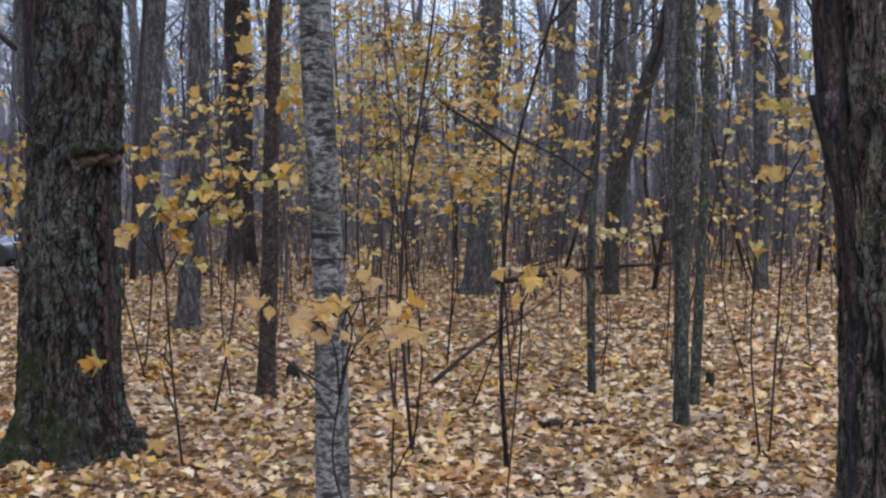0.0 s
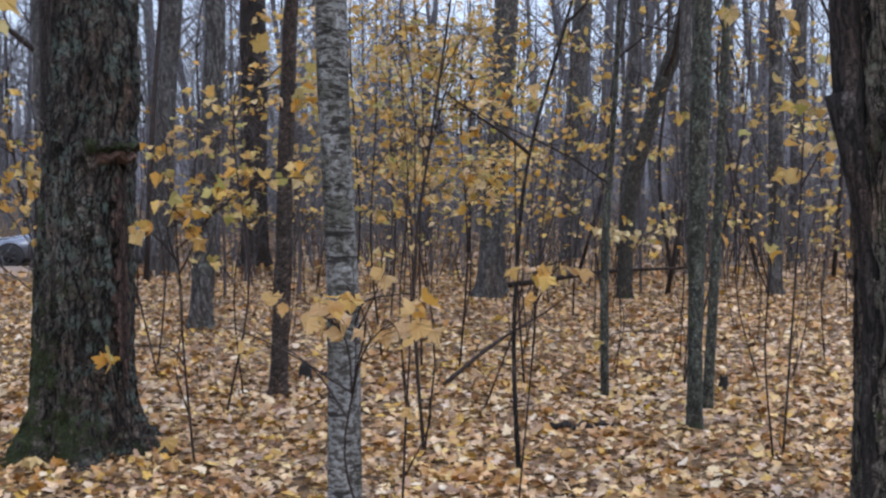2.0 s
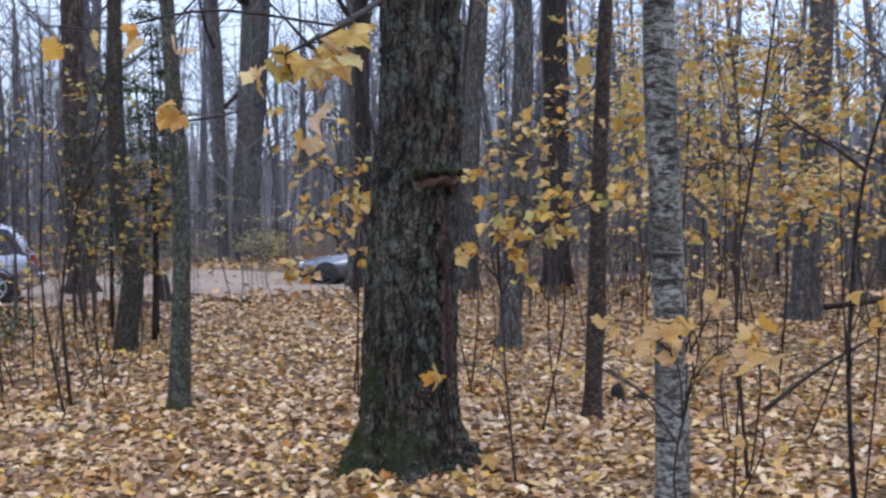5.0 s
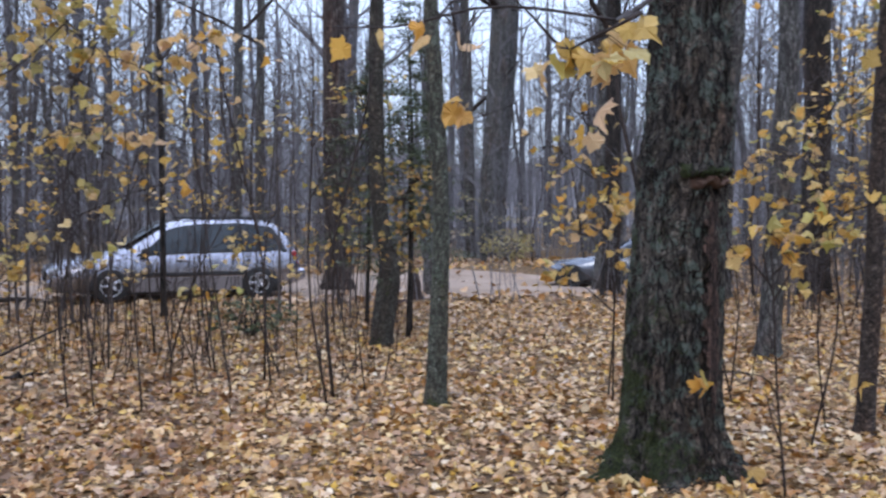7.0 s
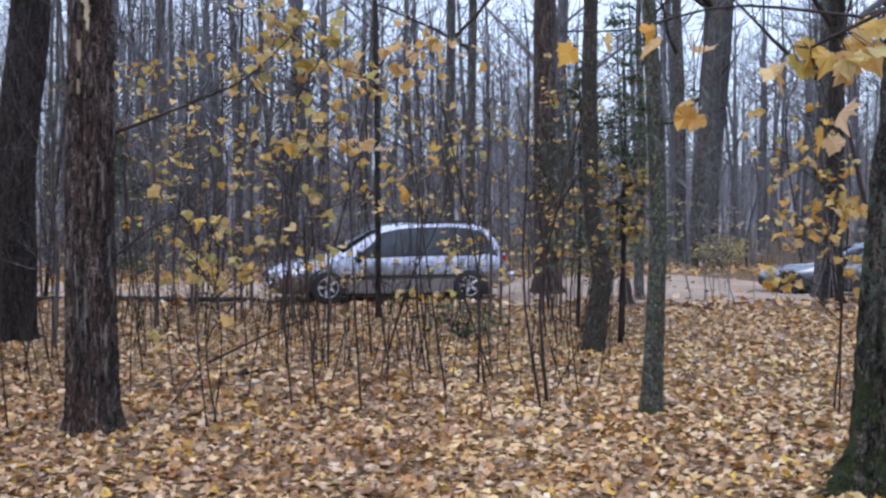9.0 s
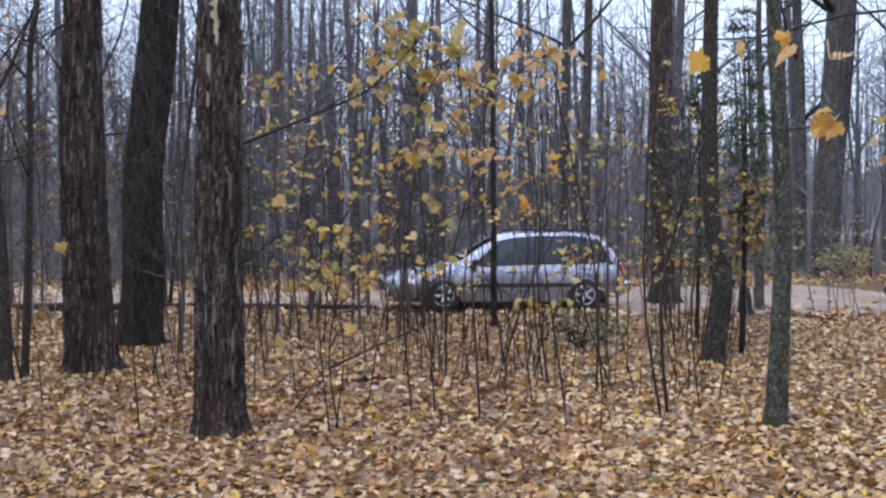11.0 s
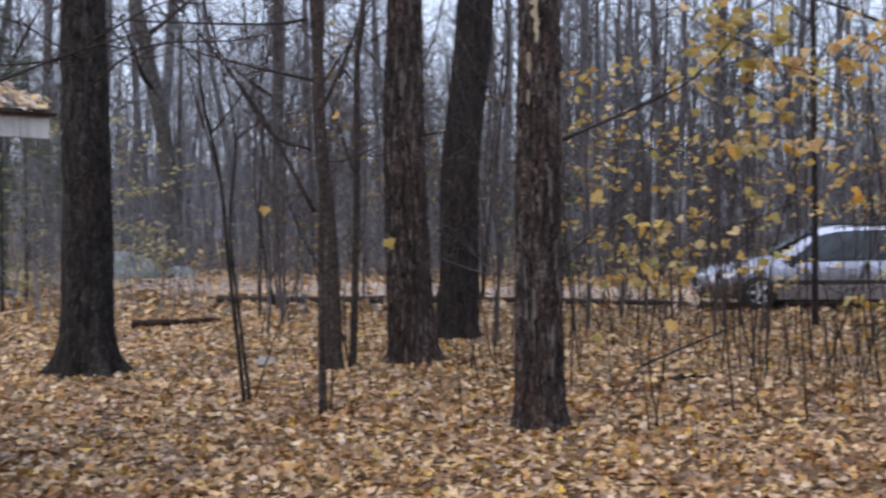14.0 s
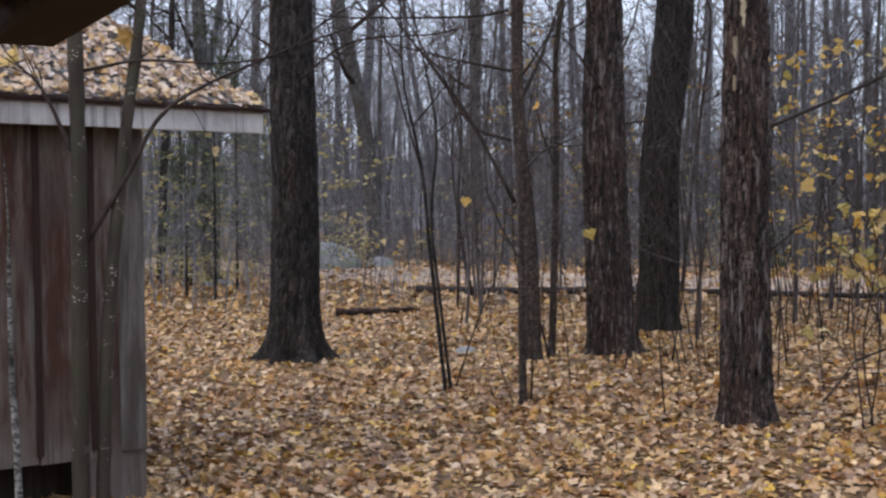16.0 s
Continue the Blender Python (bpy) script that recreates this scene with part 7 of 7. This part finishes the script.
def far_leaves(name, near, far, lo, hi, zlo, zhi, count, size, material, label, seed, clump=9):
    """Leaves still hanging on the distant understorey, in loose layers."""
    r = random.Random(seed)
    places = []
    while len(places) < count:
        p = spot(r, near, far, lo, hi)
        if not p:
            continue
        z = r.uniform(zlo, zhi)
        slope, wide = r.gauss(0, 0.18), r.uniform(0.22, 0.5)
        turn = r.uniform(0, 6.283)
        for _ in range(r.randrange(clump // 2, clump * 2)):
            u, w = r.gauss(0, wide), r.gauss(0, wide * 0.5)
            places.append(Vector((p[0] + u * math.cos(turn) - w * math.sin(turn), p[1] + u * math.sin(turn) + w * math.cos(turn), max(0.15, z + u * slope + r.gauss(0, 0.05)))))
    return tagged(new(name, leaf_cloud(name, places, material, size, r)), label, "foliage", "", "stuff")


far_leaves("foliage", 10, 19, 17, 29, 1.6, 5.0, 500, 0.10, FOLIAGE_YELLOW, "golden leaves of young maples deeper in the wood", 58)
far_leaves("foliage", 12, 22, -6, 24, 0.7, 4.2, 1700, 0.10, FOLIAGE_YELLOW, "yellow leaves on the distant understorey", 51)
far_leaves("foliage", 11, 17, 8.5, 18.5, 1.5, 3.3, 1300, 0.08, FOLIAGE_YELLOW, "golden layered leaf sprays of young maples", 59)
far_leaves("foliage", 15, 24, 10, 19, 3.2, 7.0, 1600, 0.095, FOLIAGE_TAN, "tan and golden leaf sprays higher in the wood", 66)
far_leaves("foliage", 20, 34, -8, 30, 0.8, 5.5, 1700, 0.12, FOLIAGE_YELLOW, "yellow leaves far among the trunks", 52)
far_leaves("foliage", 12, 21, 43, 66, 0.6, 3.6, 1300, 0.10, FOLIAGE_YELLOW, "yellow leaves scattered through the thicket", 53)
far_leaves("foliage", 22, 36, 64, 80, 1.0, 5.5, 700, 0.14, FOLIAGE_RUST, "rust-brown leaves far behind the dark trees", 54)
far_leaves("foliage", 24, 40, 84, 106, 0.3, 4.2, 3000, 0.12, FOLIAGE_OLIVE, "olive and yellow leaves of the brush behind the shed", 55)
far_leaves("foliage", 33, 50, -12, 110, 0.15, 1.9, 5200, 0.17, FOLIAGE_FADED_HAZE, "faded tan leaves on the far undergrowth, greyed for haze", 60, 12)
far_leaves("foliage", 26, 40, 66, 106, 0.2, 3.2, 2600, 0.10, FOLIAGE_OLIVE, "thin olive and ochre leaves of the brush past the logs", 65)
far_leaves("foliage", 31, 42, 31, 42, 0.4, 2.6, 140, 0.13, FOLIAGE_OLIVE, "olive leaves of the brush beyond the lane", 56)


def bush(x, y, radius, height, count, material, label, seed, size=0.09):
    r = random.Random(seed)
    t = thing("bush", x, y, 0, 0, label, "bush")
    s = Soup()
    for _ in range(14):
        a = r.uniform(0, 6.28)
        grow(s, r, (0, 0, -0.02), (math.cos(a), math.sin(a), r.uniform(0.6, 2)), height * r.uniform(0.7, 1.1), 0.012, 1, forks=4)
    part("stem_clump", s.mesh("stem_clump", TWIG), t)
    pl = []
    for _ in range(count):
        d = Vector((r.gauss(0, 1), r.gauss(0, 1), r.gauss(0, 1))).normalized() * r.uniform(0.5, 1.0)
        pl.append(Vector((d.x * radius, d.y * radius, max(0.05, height * (0.55 + 0.5 * d.z)))))
    part("foliage", leaf_cloud("foliage", pl, material, size, r), t)


bush(-23.4, 30.6, 1.0, 1.1, 420, FOLIAGE_OLIVE, "low rounded bush with pale olive leaves beyond the lane", 61, 0.12)
bush(-11.9, 10.0, 0.7, 0.5, 260, FOLIAGE_GREEN, "low dark green shrub among the saplings", 62, 0.07)
bush(-36.5, 2.9, 0.9, 1.3, 160, FOLIAGE_OLIVE, "thin shrub with olive leaves beside the boulder", 63, 0.13)
bush(-28.6, -1.6, 1.3, 0.9, 300, FOLIAGE_OLIVE, "tangled low brush with faded leaves behind the shed", 64, 0.11)


def conifer(x, y, height, label, seed):
    """A thin young hemlock with flat, drooping, needled boughs."""
    r = random.Random(seed)
    t = thing("conifer", x, y, 0, 0, label, "conifer")
    s = Soup()
    s.tube(spline([(0, 0, -0.05), (0.03, 0.02, height * 0.5), (0, 0, height)], 10), [0.035 * (1 - 0.09 * i) for i in range(11)], 8)
    part("trunk", s.mesh("trunk", BARK_DARK), t)
    for i in range(30):
        h = height * (0.28 + 0.7 * i / 30)
        a = r.uniform(0, 6.28)
        L = (height - h) * 0.28 + 0.25
        end = Vector((math.cos(a) * L, math.sin(a) * L, h - 0.1 * L))
        b = Soup()
        b.tube([(0, 0, h), end.lerp(Vector((0, 0, h)), 0.5) + Vector((0, 0, 0.08)), end], [0.009, 0.006, 0.003], 4)
        for _ in range(125):
            u = r.uniform(0.2, 1)
            c = Vector((0, 0, h)).lerp(end, u) + Vector((r.gauss(0, 0.09), r.gauss(0, 0.09), 0.05 * (1 - u) + r.gauss(-0.02, 0.02)))
            d = Vector((r.gauss(0, 1), r.gauss(0, 1), r.gauss(-0.3, 0.3))).normalized() * 0.07
            w = d.cross(Vector((0, 0, 1))).normalized() * 0.017
            b.add([c, c + d * 0.5 + w, c + d, c + d * 0.5 - w], [(0, 1, 2, 3)])
        part("bough", b.mesh("bough", FOLIAGE_GREEN, False), t, "", None, "stuff")
    return t


conifer(-10.0, 11.0, 3.3, "young hemlock with dark green boughs beside a crooked tree", 86)
conifer(-10.6, 11.7, 4.6, "young hemlock with sparse dark green boughs", 71)
conifer(-11.9, 12.2, 4.0, "young hemlock with sparse dark green boughs", 72)
conifer(-9.6, 27.0, 8.0, "dim green conifer far among the trees", 73)
conifer(-5.4, 24.5, 9.0, "dim green conifer among yellow leaves", 74)
conifer(-27.0, -0.5, 5.5, "young hemlock with green boughs behind the shed", 78)
conifer(-30.0, -1.9, 7.5, "hemlock with drooping green boughs behind the shed", 79)
conifer(-24.6, -1.5, 3.2, "small green hemlock behind the shed", 80)
conifer(-33.0, -3.2, 8.0, "tall thin conifer behind the shed", 75)
conifer(-31.0, 0.4, 5.0, "thin green conifer behind the shed", 76)
conifer(-22.5, 0.5, 4.4, "young hemlock with green boughs at the clearing edge", 81)
conifer(-24.0, -0.9, 6.0, "hemlock with drooping green boughs behind the shed", 82)
conifer(-17.2, 7.4, 3.0, "thin green conifer between dark trunks", 77)
conifer(-20.5, 37.0, 9.0, "dim blue-green conifer beyond the parking place", 83)
conifer(-24.5, 41.0, 10.0, "tall dim conifer beyond the parking place", 84)
conifer(-31.0, 38.0, 8.0, "dim conifer among far trunks", 85)
